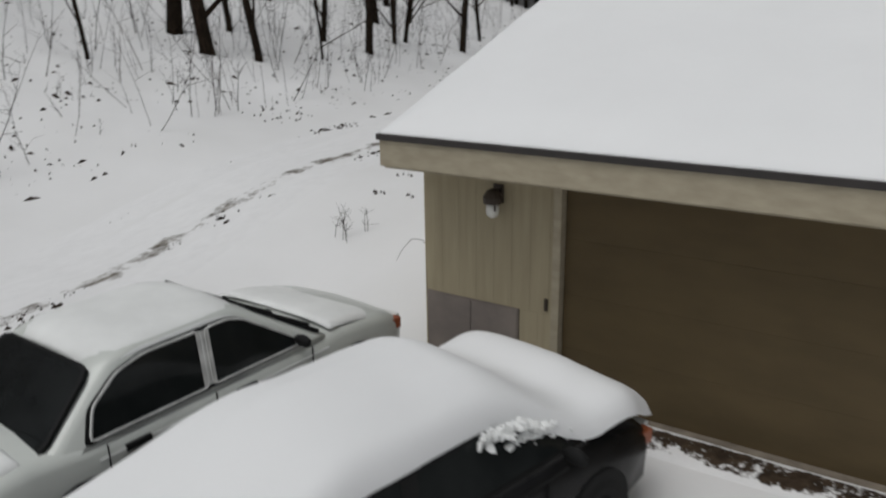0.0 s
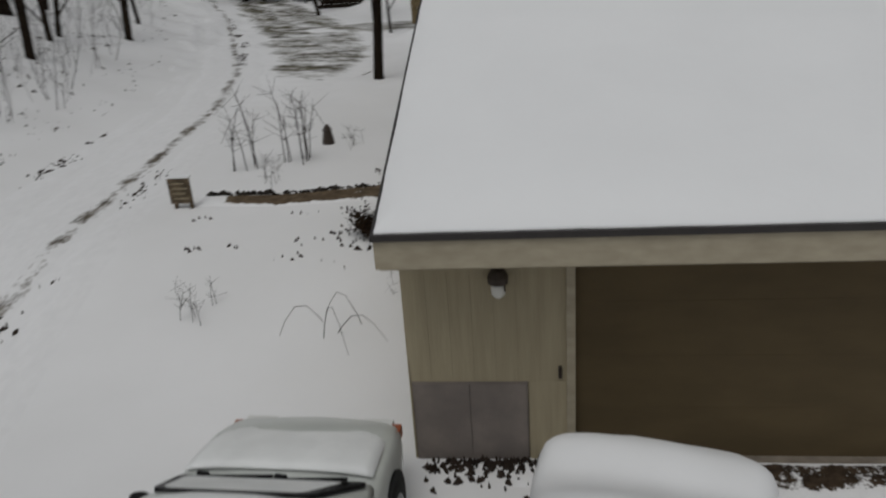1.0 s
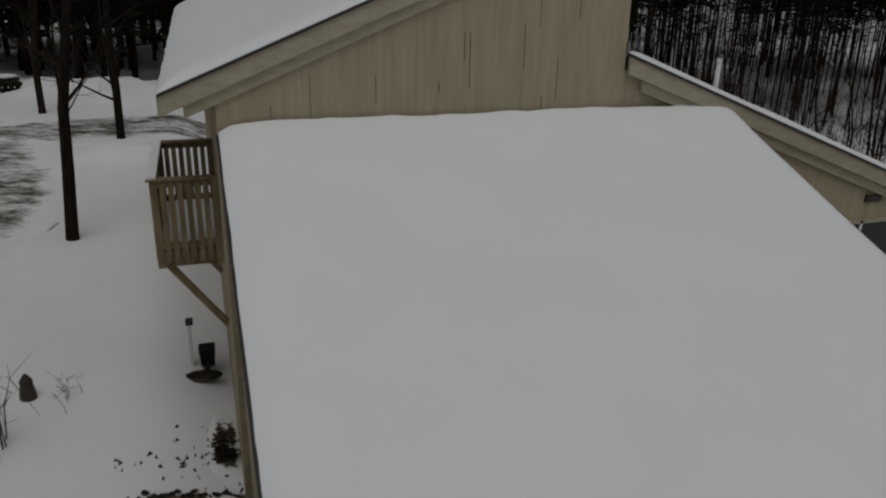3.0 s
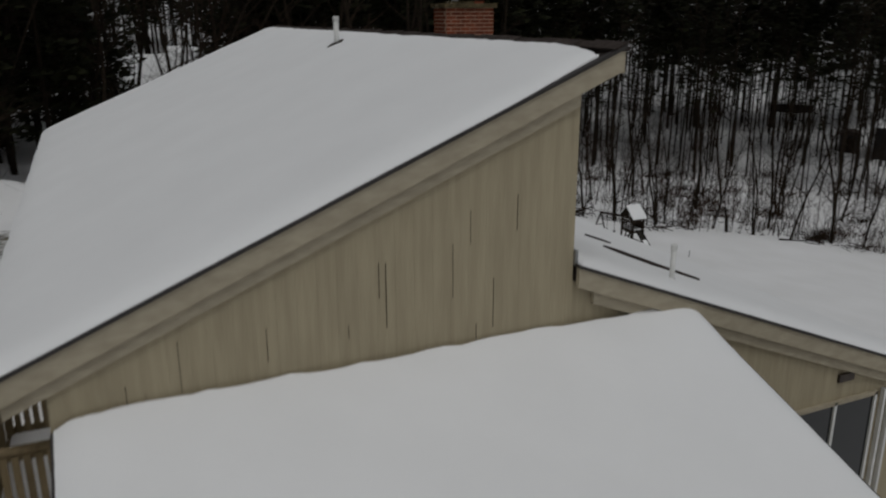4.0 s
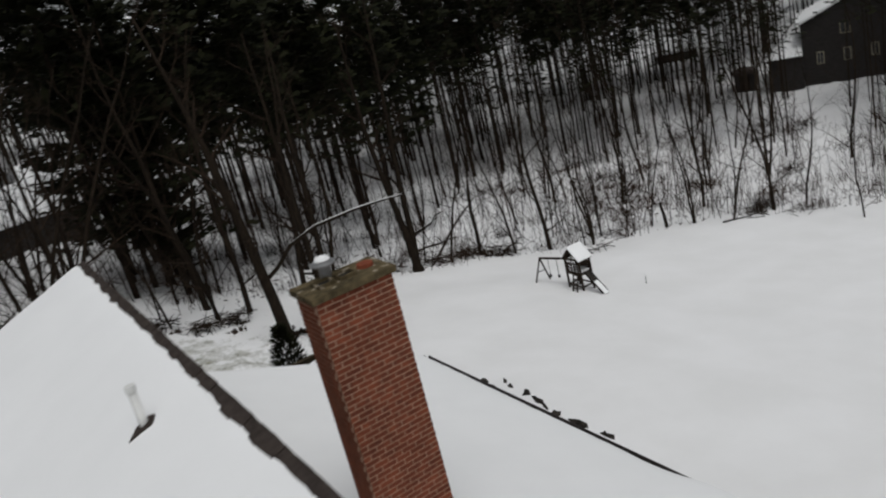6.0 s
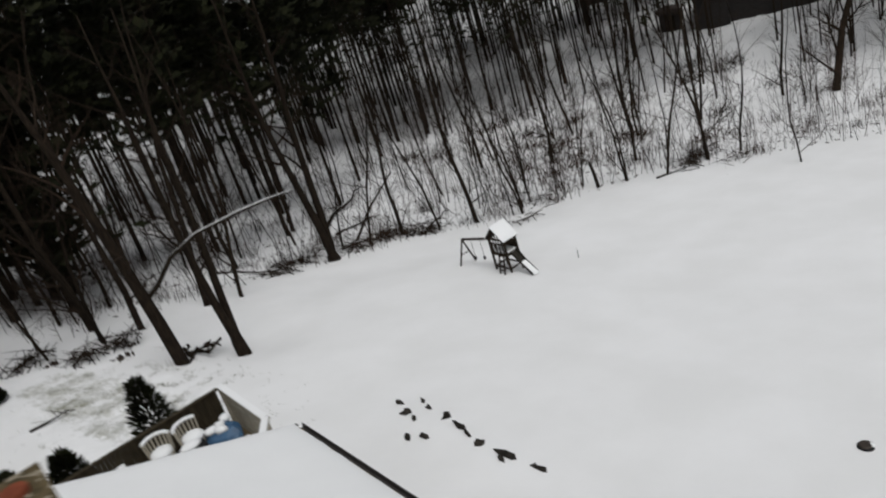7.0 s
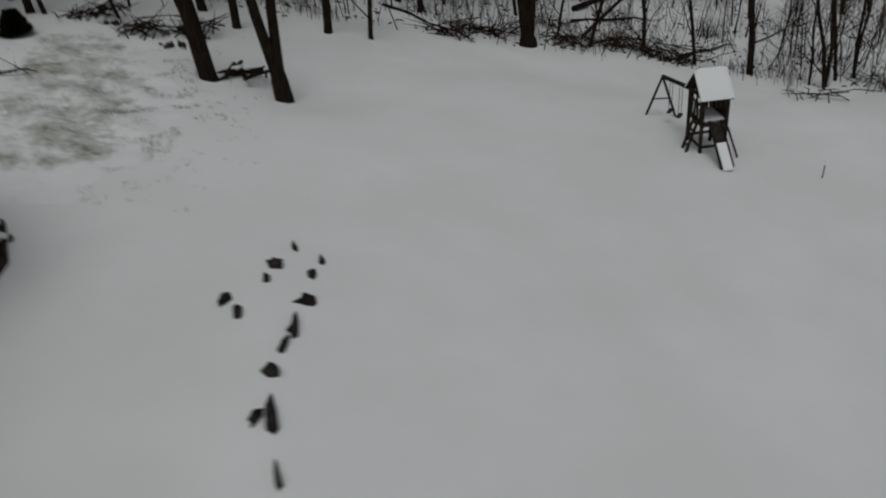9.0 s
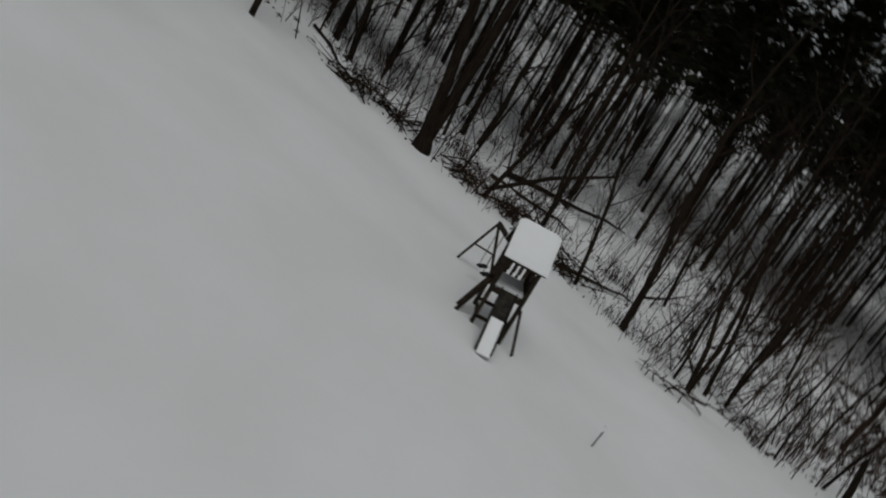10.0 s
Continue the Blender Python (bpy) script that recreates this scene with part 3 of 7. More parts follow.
def cracks(parent, x0, x1, y, low, high, n, seed):
    """Thin dark splits in the painted siding."""
    r = random.Random(seed)
    for i in range(n):
        x = x0 + 0.203 * r.randint(1, max(1, int((x1 - x0) / 0.203) - 1)) + r.choice((0.0, 0.0, 0.07, 0.13))
        lo, hi = low(x) + 0.05, high(x) - 0.25
        l = r.uniform(0.12, 0.75)
        if hi - l <= lo:
            continue
        z = lo + (hi - l - lo) * r.random() ** 1.6
        part("split", Shape().box(x - r.uniform(0.002, 0.005), x + r.uniform(0.002, 0.004), y - 0.0195, y - 0.012, z, z + l), SOIL, parent)


def rake(parent, x0, x1, f, y0, y1, lo, hi, material, name="rake_board", bevel=0.0):
    c = [(x, y, f(x) + o) for y in (y0, y1) for x in (x0, x1) for o in (lo, hi)]
    s = Shape().add(c, [(0, 2, 3, 1), (4, 5, 7, 6), (0, 1, 5, 4), (2, 6, 7, 3), (0, 4, 6, 2), (1, 3, 7, 5)])
    return part(name, s, material, parent, bevel=bevel)


def build_house():
    h = thing("house", (0, 0, 0), "tan wood-sided house with two sloping snowy roofs", "house")
    # upper block
    def shell(x0, x1, zf, y0, y1, base):
        s = Shape()
        s.prism([(x0, base), (x1, base), (x1, zf(x1) - 0.22), (x0, zf(x0) - 0.22)], y0, y0 + 0.12)
        s.prism([(x0, base), (x1, base), (x1, zf(x1) - 0.22), (x0, zf(x0) - 0.22)], y1 - 0.12, y1)
        s.box(x0, x0 + 0.12, y0 + 0.12, y1 - 0.12, base, zf(x0) - 0.22)
        s.box(x1 - 0.12, x1, y0 + 0.12, y1 - 0.12, base, zf(x1) - 0.22)
        return s
    w = part("wall", shell(0.0, L_X0 - 0.006, upper, WALL_Y + 0.02, 24.2, -1.5), BACKING, h)
    board_row(w, 0.0, L_X0, WALL_Y + 0.02, lambda x: 4.6, lambda x: upper(x) - 0.20)
    cracks(w, 0.3, L_X0, WALL_Y + 0.02, lambda x: 5.45, lambda x: upper(x) - 0.3, 11, 3)
    w2 = part("wall", shell(L_X0, 12.0, lower, WALL_Y + 0.04, 23.4, -3.2), BACKING, h)
    open_x0, open_x1, open_z1 = 9.15, 10.75, 3.58
    board_row(w2, L_X0, open_x0 - 0.08, WALL_Y + 0.04, lambda x: -2.8, lambda x: lower(x) - 0.20)
    board_row(w2, open_x0 - 0.08, open_x1 + 0.4, WALL_Y + 0.04, lambda x: open_z1 + 0.06, lambda x: lower(x) - 0.20)
    board_row(w2, open_x1 + 0.42, 12.0, WALL_Y + 0.04, lambda x: -2.8, lambda x: lower(x) - 0.20)
    sides = Shape()
    y = WALL_Y + 0.05
    while y < 24.1:
        sides.box(-0.016, 0.0, y, y + 0.195, 0.0, upper(0) - 0.24)
        sides.box(L_X0 - 0.006, L_X0 + 0.010, y, y + 0.195, 5.6, upper(L_X0) - 0.24)
        if y < 23.3:
            sides.box(12.0, 12.016, y, y + 0.195, -3.0, lower(12) - 0.24)
        y += 0.203
    x = 0.0
    while x < 11.9:
        top = (upper(x) if x < L_X0 - 0.2 else lower(x)) - 0.30
        yy = 24.2 if x < L_X0 - 0.2 else 23.4
        sides.box(x, x + 0.195, yy, yy + 0.016, -3.0, top)
        x += 0.203
    part("side_siding", sides, SIDING, h)
    # glazed door in the lower gable wall
    win = part("window", Shape().box(open_x0, open_x1, WALL_Y + 0.0, WALL_Y + 0.036, 1.4, open_z1), WINGLASS, h, "dark glazed patio door")
    for a in (open_x0 - 0.06, 9.92, open_x1):
        part("window_frame", Shape().box(a, a + 0.05, WALL_Y - 0.03, WALL_Y + 0.035, 1.3, open_z1 + 0.05), PVC, win)
    part("window_frame", Shape().box(open_x0 - 0.06, open_x1 + 0.05, WALL_Y - 0.03, WALL_Y + 0.03, open_z1, open_z1 + 0.06), TRIM, win)
    for a in (10.95, 11.12):
        part("corner_trim", Shape().box(a, a + 0.05, WALL_Y - 0.03, WALL_Y + 0.036, -2.5, open_z1 + 0.05), PVC, h)
    part("wall_vent", Shape().box(9.95, 10.25, WALL_Y - 0.02, WALL_Y + 0.02, 3.93, 4.05), DARKMETAL, h)
    # roofs
    for name, x0, x1, f, y1 in (("roof", U_X0, U_X1, upper, UP_Y1), ("roof", L_X0 + 0.012, L_X1, lower, LOW_Y1)):
        rake(h, x0 + 0.02, x1 - 0.02, f, ROOF_Y0 + 0.04, y1 - 0.04, -0.20, -0.012, SHINGLE, "roof")
        rake(h, x0, x1, f, ROOF_Y0 - 0.02, ROOF_Y0 + 0.04, -0.25, -0.02, TRIM, "rake_board", 0.004)
        rake(h, x0 + 0.25, x1 - 0.47, f, ROOF_Y0 + 0.041, WALL_Y + 0.004, -0.40, -0.252, TRIM, "frieze_board", 0.004)
        rake(h, x0, x1, f, y1 - 0.04, y1 + 0.0, -0.25, -0.02, TRIM, "rake_board", 0.004)
        rake(h, x0 - 0.02, x1 + 0.02, f, ROOF_Y0 - 0.045, ROOF_Y0 + 0.04, -0.02, 0.018, DRIP, "drip_edge")
        rake(h, x0 - 0.02, x1 + 0.02, f, y1 - 0.04, y1 + 0.03, -0.02, 0.018, DRIP, "drip_edge")
    part("fascia", Shape().box(U_X0 - 0.03, U_X0, ROOF_Y0, UP_Y1, U_Z0 - 0.25, U_Z0 - 0.02), TRIM, h)
    part("fascia", Shape().box(U_X1, U_X1 + 0.03, ROOF_Y0, UP_Y1, U_Z1 - 0.27, U_Z1 - 0.02), TRIM, h)
    # dark cap along the high edge, a row of bent shingles
    cap = part("ridge_cap", Shape().box(U_X1 - 0.10, U_X1 + 0.05, ROOF_Y0 - 0.04, UP_Y1 + 0.02, U_Z1 - 0.045, U_Z1 + 0.0), SHINGLE, h)
    rng = random.Random(5)
    y = ROOF_Y0 - 0.03
    while y < UP_Y1 - 0.3:
        m = pose(U_X1 - 0.05, y + 0.15, U_Z1 + 0.010 + rng.uniform(-0.006, 0.012), 0, -20 + rng.uniform(-3, 3), rng.uniform(-2, 2))
        part("shingle", Shape().box(-0.11, 0.10, -0.16, 0.16, -0.005, 0.006, m), SHINGLE, cap)
        y += 0.28
    part("gutter", Shape().prism([(L_X1, L_Z1 - 0.14), (L_X1 + 0.11, L_Z1 - 0.14), (L_X1 + 0.13, L_Z1 - 0.03), (L_X1 + 0.115, L_Z1 - 0.03), (L_X1 + 0.10, L_Z1 - 0.12), (L_X1, L_Z1 - 0.12)],
                                 ROOF_Y0, LOW_Y1), DRIP, h, "dark gutter")
    part("fascia", Shape().box(L_X1 - 0.02, L_X1 - 0.001, ROOF_Y0, LOW_Y1, L_Z1 - 0.26, L_Z1 - 0.02), TRIM, h)
    part("flashing", Shape().box(L_X0 - 0.004, L_X0 + 0.03, ROOF_Y0 + 0.05, LOW_Y1 - 0.1, L_Z0 - 0.01, L_Z0 + 0.16), METAL, h)
    near = lambda y: 0.55 * math.exp(-((y - ROOF_Y0) / 0.55) ** 2)
    snow_sheet("roof_snow", (lambda u, v: (u, v, upper(u) - 0.01), (U_X0 - 0.02, U_X1 + 0.02), (ROOF_Y0 - 0.04, UP_Y1 + 0.02)), 60, 110, 0.15,
               lambda k, s: (wob(s, 5, 0.02), 0.095 + near(s) * 0.24 + max(0, wob(s, 6, 0.05, 1.6)) + wob(s, 7, 0.02, 5),
                             wob(s, 8, 0.01) + 0.02 + 0.10 * math.exp(-((s - U_X1) / 0.6) ** 2), 0.03 + wob(s, 9, 0.02))[k],
               "smooth snow on the upper roof, its high edge bare", 2.0)
    snow_sheet("roof_snow", (lambda u, v: (u, v, lower(u) - 0.01), (L_X0 + 0.03, L_X1 + 0.02), (ROOF_Y0 - 0.03, LOW_Y1 + 0.02)), 60, 110, 0.15,
               lambda k, s: (0.02 + 0.3 * wob(s, 10, 0.05), 0.06 - 0.25 * (1 - sm(14.9, 15.9, s)) + wob(s, 11, 0.025, 2.5), 0.01 + wob(s, 12, 0.01), 0.02 + wob(s, 13, 0.02))[k],
               "smooth snow on the lower roof", 3.0)


build_house()


def build_chimney():
    x0, x1, y0, y1, z0, z1 = 7.12, 8.15, 15.33, 15.93, 4.9, 9.12
    c = thing("chimney", (7.63, 15.63, lower(7.63)), "tall red brick chimney with mossy cap above the lower roof", "chimney")
    o = Vector((7.63, 15.63, lower(7.63)))
    def local(s):
        s.v = [tuple(Vector(p) - o) for p in s.v]
        return s
    core = part("core", local(Shape().box(x0 + 0.005, x1 - 0.005, y0 + 0.005, y1 - 0.005, z0, z1)), MORTAR, c)
    step, bl, rest = 0.0715, 0.206, Shape()
    brick = Shape().box(-0.0955, 0.0955, -0.012, 0.02, -0.0265, 0.0265).mesh("brick", BRICKM)
    half = Shape().box(-0.044, 0.044, -0.012, 0.02, -0.0265, 0.0265).mesh("brick", BRICKM)
    row, z = 0, z1 - 0.035
    rng = random.Random(8)
    while z > lower(x1) - 0.15:
        if z > lower(8.1) - 0.1:
            shift = (row % 2) * 0.5
            x = x0 + (0 if shift else 0.0)
            if shift:
                b = new("brick", half)
                b.parent, b.location = core, Vector((x0 + 0.048, y0 + 0.012 - 0.002 * rng.random(), z)) - o
                x = x0 + bl * 0.5
            while x + bl * 0.9 < x1:
                b = new("brick", brick)
                b.parent, b.location = core, Vector((x + bl / 2, y0 + 0.012 - 0.004 * rng.random(), z)) - o
                x += bl
            if not shift or True:
                left = x1 - x
                if left > 0.07:
                    rest.box(x + 0.004, x1 - 0.002, y0, y0 + 0.03, z - 0.0265, z + 0.0265)
        for xa, xb in ((x0, x0 + 0.03), (x1 - 0.03, x1)):
            y = y0 + (bl * 0.5 if row % 2 else 0.035)
            while y < y1 - 0.05:
                rest.box(xa, xb, y + 0.005, min(y + bl - 0.005, y1), z - 0.0265, z + 0.0265)
                y += bl
        x = x0 + (0 if row % 2 else -bl / 2)
        while x < x1 - 0.05:
            rest.box(max(x, x0) + 0.005, min(x + bl, x1) - 0.005, y1 - 0.03, y1, z - 0.0265, z + 0.0265)
            x += bl
        z -= step
        row += 1
    ob = part("side_bricks", local(rest), BRICKM, c)
    tagged(ob, kind="stuff")
    part("cap", local(Shape().box(x0 - 0.05, x1 + 0.05, y0 - 0.05, y1 + 0.05, z1, z1 + 0.085)), MOSSY, c, "dark mossy concrete cap", bevel=0.012)
    for xa in (7.27, 7.56):
        f = Shape()
        for a, b, d, e in ((0, 0.24, 0, 0.025), (0, 0.24, 0.215, 0.24), (0, 0.025, 0.025, 0.215), (0.215, 0.24, 0.025, 0.215)):
            f.box(xa + a, xa + b, 15.50 + d, 15.50 + e, z1 + 0.084, z1 + 0.13)
        fl = part("flue_rim", local(f), MOSSY, c)
        # no real hole: a black plate stands for the flue's dark depth
        part("flue_hole", local(Shape().box(xa + 0.025, xa + 0.215, 15.525, 15.715, z1 + 0.086, z1 + 0.090)), RUBBER, fl, "flat black plate standing for the dark flue opening")
    part("clay_flue", local(Shape().tube([(7.98, 15.66, z1 + 0.08), (7.98, 15.66, z1 + 0.13)], [0.11, 0.10], 14)), BRICKM, c)
    cow = part("metal_cowl", local(Shape().tube([(7.52, 15.80, z1 + 0.08), (7.52, 15.80, z1 + 0.24)], [0.075, 0.075], 14)), METAL, c)
    part("cowl_lid", local(Shape().tube([(7.52, 15.80, z1 + 0.27), (7.52, 15.80, z1 + 0.29), (7.52, 15.80, z1 + 0.33)], [0.16, 0.16, 0.06], 16)), METAL, cow)
    part("lid_snow", local(Shape().tube([(7.52, 15.80, z1 + 0.325), (7.52, 15.80, z1 + 0.36), (7.52, 15.80, z1 + 0.38)], [0.10, 0.08, 0.02], 16)), SNOW, cow)
    part("flashing", local(Shape().box(x0 - 0.03, x1 + 0.03, y0 - 0.02, y1 + 0.02, lower(7.6) - 0.25, lower(7.6) + 0.0)), METAL, c)


build_chimney()


def vent_pipe(at, high, r, label):
    v = thing("vent_pipe", at, label, "vent pipe", group="roof vents")
    part("pipe", Shape().tube([(0, 0, -0.15), (0, 0, high - 0.07)], [r, r], 14), PVC, v, smooth=True)
    part("collar", Shape().tube([(0, 0, high - 0.07), (0, 0, high)], [r * 1.18, r * 1.18], 14), PVC, v)
    part("boot", Shape().tube([(0, 0, -0.1), (0, 0, 0.07), (0, 0, 0.10)], [r * 2.2, r * 1.7, r * 1.1], 12), RUBBER, v, "dark rubber boot")


vent_pipe((5.04, 15.75, upper(5.04) + 0.03), 0.60, 0.05, "white plastic vent pipe standing on the upper roof")
vent_pipe((7.22, 8.50, lower(7.22) + 0.03), 0.55, 0.035, "thin white vent pipe on the lower roof")


def bare_patch(name, pts, f, lift, label):
    """A melted patch of dark shingles showing through the snow."""
    s = Shape()
    n = len(pts)
    cx, cy = sum(p[0] for p in pts) / n, sum(p[1] for p in pts) / n
    s.v = [(x, y, f(x) + lift) for x, y in pts] + [(cx, cy, f(cx) + lift + 0.006)] + [(x, y, f(x) + lift - 0.1) for x, y in pts]
    s.f = [(i, (i + 1) % n, n) for i in range(n)] + [(i + n + 1, (i + 1) % n + n + 1, (i + 1) % n, i) for i in range(n)]
    single(name, s, SHINGLE, label, "bare shingles")


bare_patch("bare_shingles", [(7.25, 10.05), (7.55, 10.12), (7.88, 9.85), (8.1, 9.60), (8.45, 9.48), (8.5, 9.37), (8.1, 9.32), (7.7, 9.40), (7.42, 9.70)], lower, 0.17,
           "dark thawed patch of shingles in the roof snow")
bare_patch("bare_shingles", [(7.80, 11.33), (8.0, 11.30), (8.25, 11.22), (8.2, 11.17), (7.95, 11.22)], lower, 0.17, "small dark thawed streak in the roof snow")
bare_patch("bare_shingles", [(4.97, 15.66), (5.10, 15.63), (5.17, 15.75), (5.09, 15.86), (4.95, 15.82), (4.83, 15.68)], upper, 0.165, "dark thawed ring round the roof vent")


def build_balcony():
    x0, x1, y0, y1, zt, zf = -0.92, -0.02, 9.54, 12.05, 4.58, 3.50
    b = thing("balcony", (0, 0, 0), "small weathered wooden balcony with slatted rails on the wall", "balcony")
    part("floor", Shape().box(x0 + 0.04, x1, y0 + 0.04, y1 - 0.04, zf - 0.04, zf), DECKWOOD, b)
    part("rim_joist", Shape().box(x0, x0 + 0.04, y0, y1, zf - 0.22, zf), DECKWOOD, b)
    part("rim_joist", Shape().box(x0 + 0.04, x1, y0, y0 + 0.04, zf - 0.22, zf), DECKWOOD, b)
    part("rim_joist", Shape().box(x0 + 0.04, x1, y1 - 0.04, y1, zf - 0.22, zf), DECKWOOD, b)
    for x, y in ((x0, y0), (x0, y1 - 0.09), (x1 - 0.09, y0), (x1 - 0.09, y1 - 0.09)):
        part("post", Shape().box(x - 0.004, x + 0.094, y - 0.004, y + 0.094, zf - 0.24, zt - 0.036), DECKWOOD, b, bevel=0.006)
    part("top_rail", Shape().box(x0 - 0.05, x0 + 0.10, y0 - 0.04, y1 + 0.04, zt - 0.035, zt), DECKWOOD, b)
    part("top_rail", Shape().box(x0 + 0.10, x1, y0 - 0.04, y0 + 0.10, zt - 0.035, zt), DECKWOOD, b)
    part("top_rail", Shape().box(x0 + 0.10, x1, y1 - 0.10, y1 + 0.04, zt - 0.035, zt), DECKWOOD, b)
    for y in (y0 - 0.01, y1 - 0.03):
        part("bottom_rail", Shape().box(x0 + 0.09, x1 - 0.09, y, y + 0.04, zf + 0.05, zf + 0.14), DECKWOOD, b)
        part("upper_rail", Shape().box(x0 + 0.09, x1 - 0.09, y, y + 0.04, zt - 0.13, zt - 0.036), DECKWOOD, b)
        for i in range(6):
            x = x0 + 0.12 + i * 0.115
            part("baluster", Shape().box(x, x + 0.075, y - 0.022, y - 0.001, zf - 0.16, zt - 0.06), DECKWOOD, b)
    for i in range(19):
        y = y0 + 0.14 + i * 0.12
        part("baluster", Shape().box(x0 - 0.022, x0 - 0.001, y, y + 0.075, zf - 0.16, zt - 0.06), DECKWOOD, b)
    for y in (y0 + 0.1, y1 - 0.2):
        part("brace", Shape().beam((x0 + 0.12, y, zf - 0.20), (-0.03, y, zf - 1.25), 0.09), DECKWOOD, b)
    s = Shape()
    s.box(x0 - 0.045, x0 + 0.09, y0 - 0.02, y1 + 0.02, zt, zt + 0.035).box(x0 + 0.06, x1 - 0.05, y0 + 0.06, y1 - 0.06, zf, zf + 0.06)
    single("balcony_snow", s, SNOW, "thin snow lying on the balcony rail and floor", "snow", kind="stuff")


build_balcony()


def build_deck():
    d = thing("deck", (0, 0, 0), "raised wooden deck with pale lattice rails behind the house", "deck")
    zf, zt = 1.42, 2.48
    corners = [(12.65, 29.5), (12.65, 26.65), (11.68, 25.15), (11.68, 23.45)]
    outline = [(3.5, 23.45), (11.68, 23.45), (11.68, 25.15), (12.65, 26.65), (12.65, 29.5), (3.5, 29.5)]
    inner = [(x - 0.06 if x > 5 else x, y - (0.06 if y > 29 else 0)) for x, y in outline]
    part("floor", Shape().plate(inner, zf - 0.05, zf), DECKWOOD, d)
    for (xa, ya), (xb, yb) in zip(outline[1:], outline[2:]):
        part("rim_joist", Shape().beam((xa, ya, zf - 0.15), (xb, yb, zf - 0.15), 0.05, 0.28), PALEWOOD, d)
    posts = [(12.62, 29.45), (12.62, 26.62), (11.66, 25.12), (11.66, 23.6), (8.0, 29.45), (4.0, 29.45), (8.0, 25.6)]
    for x, y in posts:
        if (x, y) != (8.0, 25.6):
            part("rail_post", Shape().box(x - 0.05, x + 0.05, y - 0.05, y + 0.05, zf - 0.26, zt - 0.041), PALEWOOD, d, bevel=0.008)
        # support posts below the floor, coloured dark for the shade there
        x, y = x - 0.9, y - (0.5 if y > 29 else 0)
        part("post", Shape().box(x - 0.05, x + 0.05, y - 0.05, y + 0.05, land(x, y) - 0.3, zf - 0.05), DARKWOOD, d, bevel=0.008)
    for a, b in zip(corners, corners[1:]):
        A, B = Vector((*a, 0)), Vector((*b, 0))
        D = (B - A).normalized()
        L = (B - A).length
        m = Matrix.Translation(A) @ Matrix.Rotation(math.atan2(D.y, D.x), 4, "Z")
        part("top_rail", Shape().box(0, L, -0.09, 0.09, zt - 0.04, zt, m), PALEWOOD, d)
        part("skirt_board", Shape().box(0.06, L - 0.06, -0.015, 0.015, zt - 0.36, zt - 0.05, m), PALEWOOD, d)
        fr = part("lattice_frame", Shape().box(0.06, L - 0.06, -0.025, 0.025, zf + 0.02, zf + 0.10, m).box(0.06, L - 0.06, -0.025, 0.025, zt - 0.42, zt - 0.36, m), PALEWOOD, d)
        z0, z1 = zf + 0.08, zt - 0.38
        h = z1 - z0
        n = int((L + h) / 0.13)
        for i in range(n):
            for sgn, off in ((1, -0.008), (-1, 0.008)):
                u0 = -h + 0.13 * i if sgn > 0 else 0.13 * i
                u1 = u0 + h * sgn
                za, zb = z0, z1
                a0, b0 = u0, u1
                lo, hi = 0.06, L - 0.06
                pts = []
                t0, t1 = 0.0, 1.0
                if u1 != u0:
                    ta, tb = sorted(((lo - u0) / (u1 - u0), (hi - u0) / (u1 - u0)))
                    t0, t1 = max(0, ta), min(1, tb)
                if t1 - t0 < 0.06:
                    continue
                p = m @ Vector((u0 + (u1 - u0) * t0, off, z0 + h * t0))
                q = m @ Vector((u0 + (u1 - u0) * t1, off, z0 + h * t1))
                part("slat", Shape().beam(p, q, 0.012, 0.042), PALEWOOD, fr)
        single("rail_snow", Shape().box(0.02, L - 0.02, -0.085, 0.085, zt, zt + 0.05, m), SNOW, "snow lying along the deck rail", "snow", group="snow on the deck rail")
    # solid rail along the far side, in the shade-darkened wood
    part("top_rail", Shape().box(3.5, 12.56, 29.41, 29.55, zt - 0.04, zt), DARKWOOD, d)
    for i in range(88):
        x = 3.6 + i * 0.101
        part("baluster", Shape().box(x, x + 0.097, 29.46, 29.50, zf - 0.1, zt - 0.04), DARKWOOD, d)
    single("deck_snow", Shape().plate([(x * 1.0, y) for x, y in ((3.6, 23.55), (11.55, 23.55), (11.55, 25.2), (12.5, 26.72), (12.5, 28.2), (3.6, 28.4))], zf, zf + 0.09), SNOW,
           "trodden snow on the deck floor", "snow", kind="stuff")


build_deck()


# ---- cars ----
def ring(hw, y0, y1, z, r, n=4):
    """A rounded rectangle at height z."""
    out = []
    for cx, cy, a0 in ((hw - r, y1 - r, 0), (-hw + r, y1 - r, 90), (-hw + r, y0 + r, 180), (hw - r, y0 + r, 270)):
        for i in range(n + 1):
            a = radians(a0 + 90 * i / n)
            out.append((cx + r * math.cos(a), cy + r * math.sin(a), z))
    return out


def loft(rings, cap0=True, cap1=True):
    s, n = Shape(), len(rings[0])
    for r in rings:
        s.v += [tuple(p) for p in r]
    for i in range(len(rings) - 1):
        for j in range(n):
            q = (j + 1) % n
            s.f.append((i * n + j, i * n + q, (i + 1) * n + q, (i + 1) * n + j))
    if cap0:
        s.f.append(tuple(range(n - 1, -1, -1)))
    if cap1:
        s.f.append(tuple((len(rings) - 1) * n + j for j in range(n)))
    return s


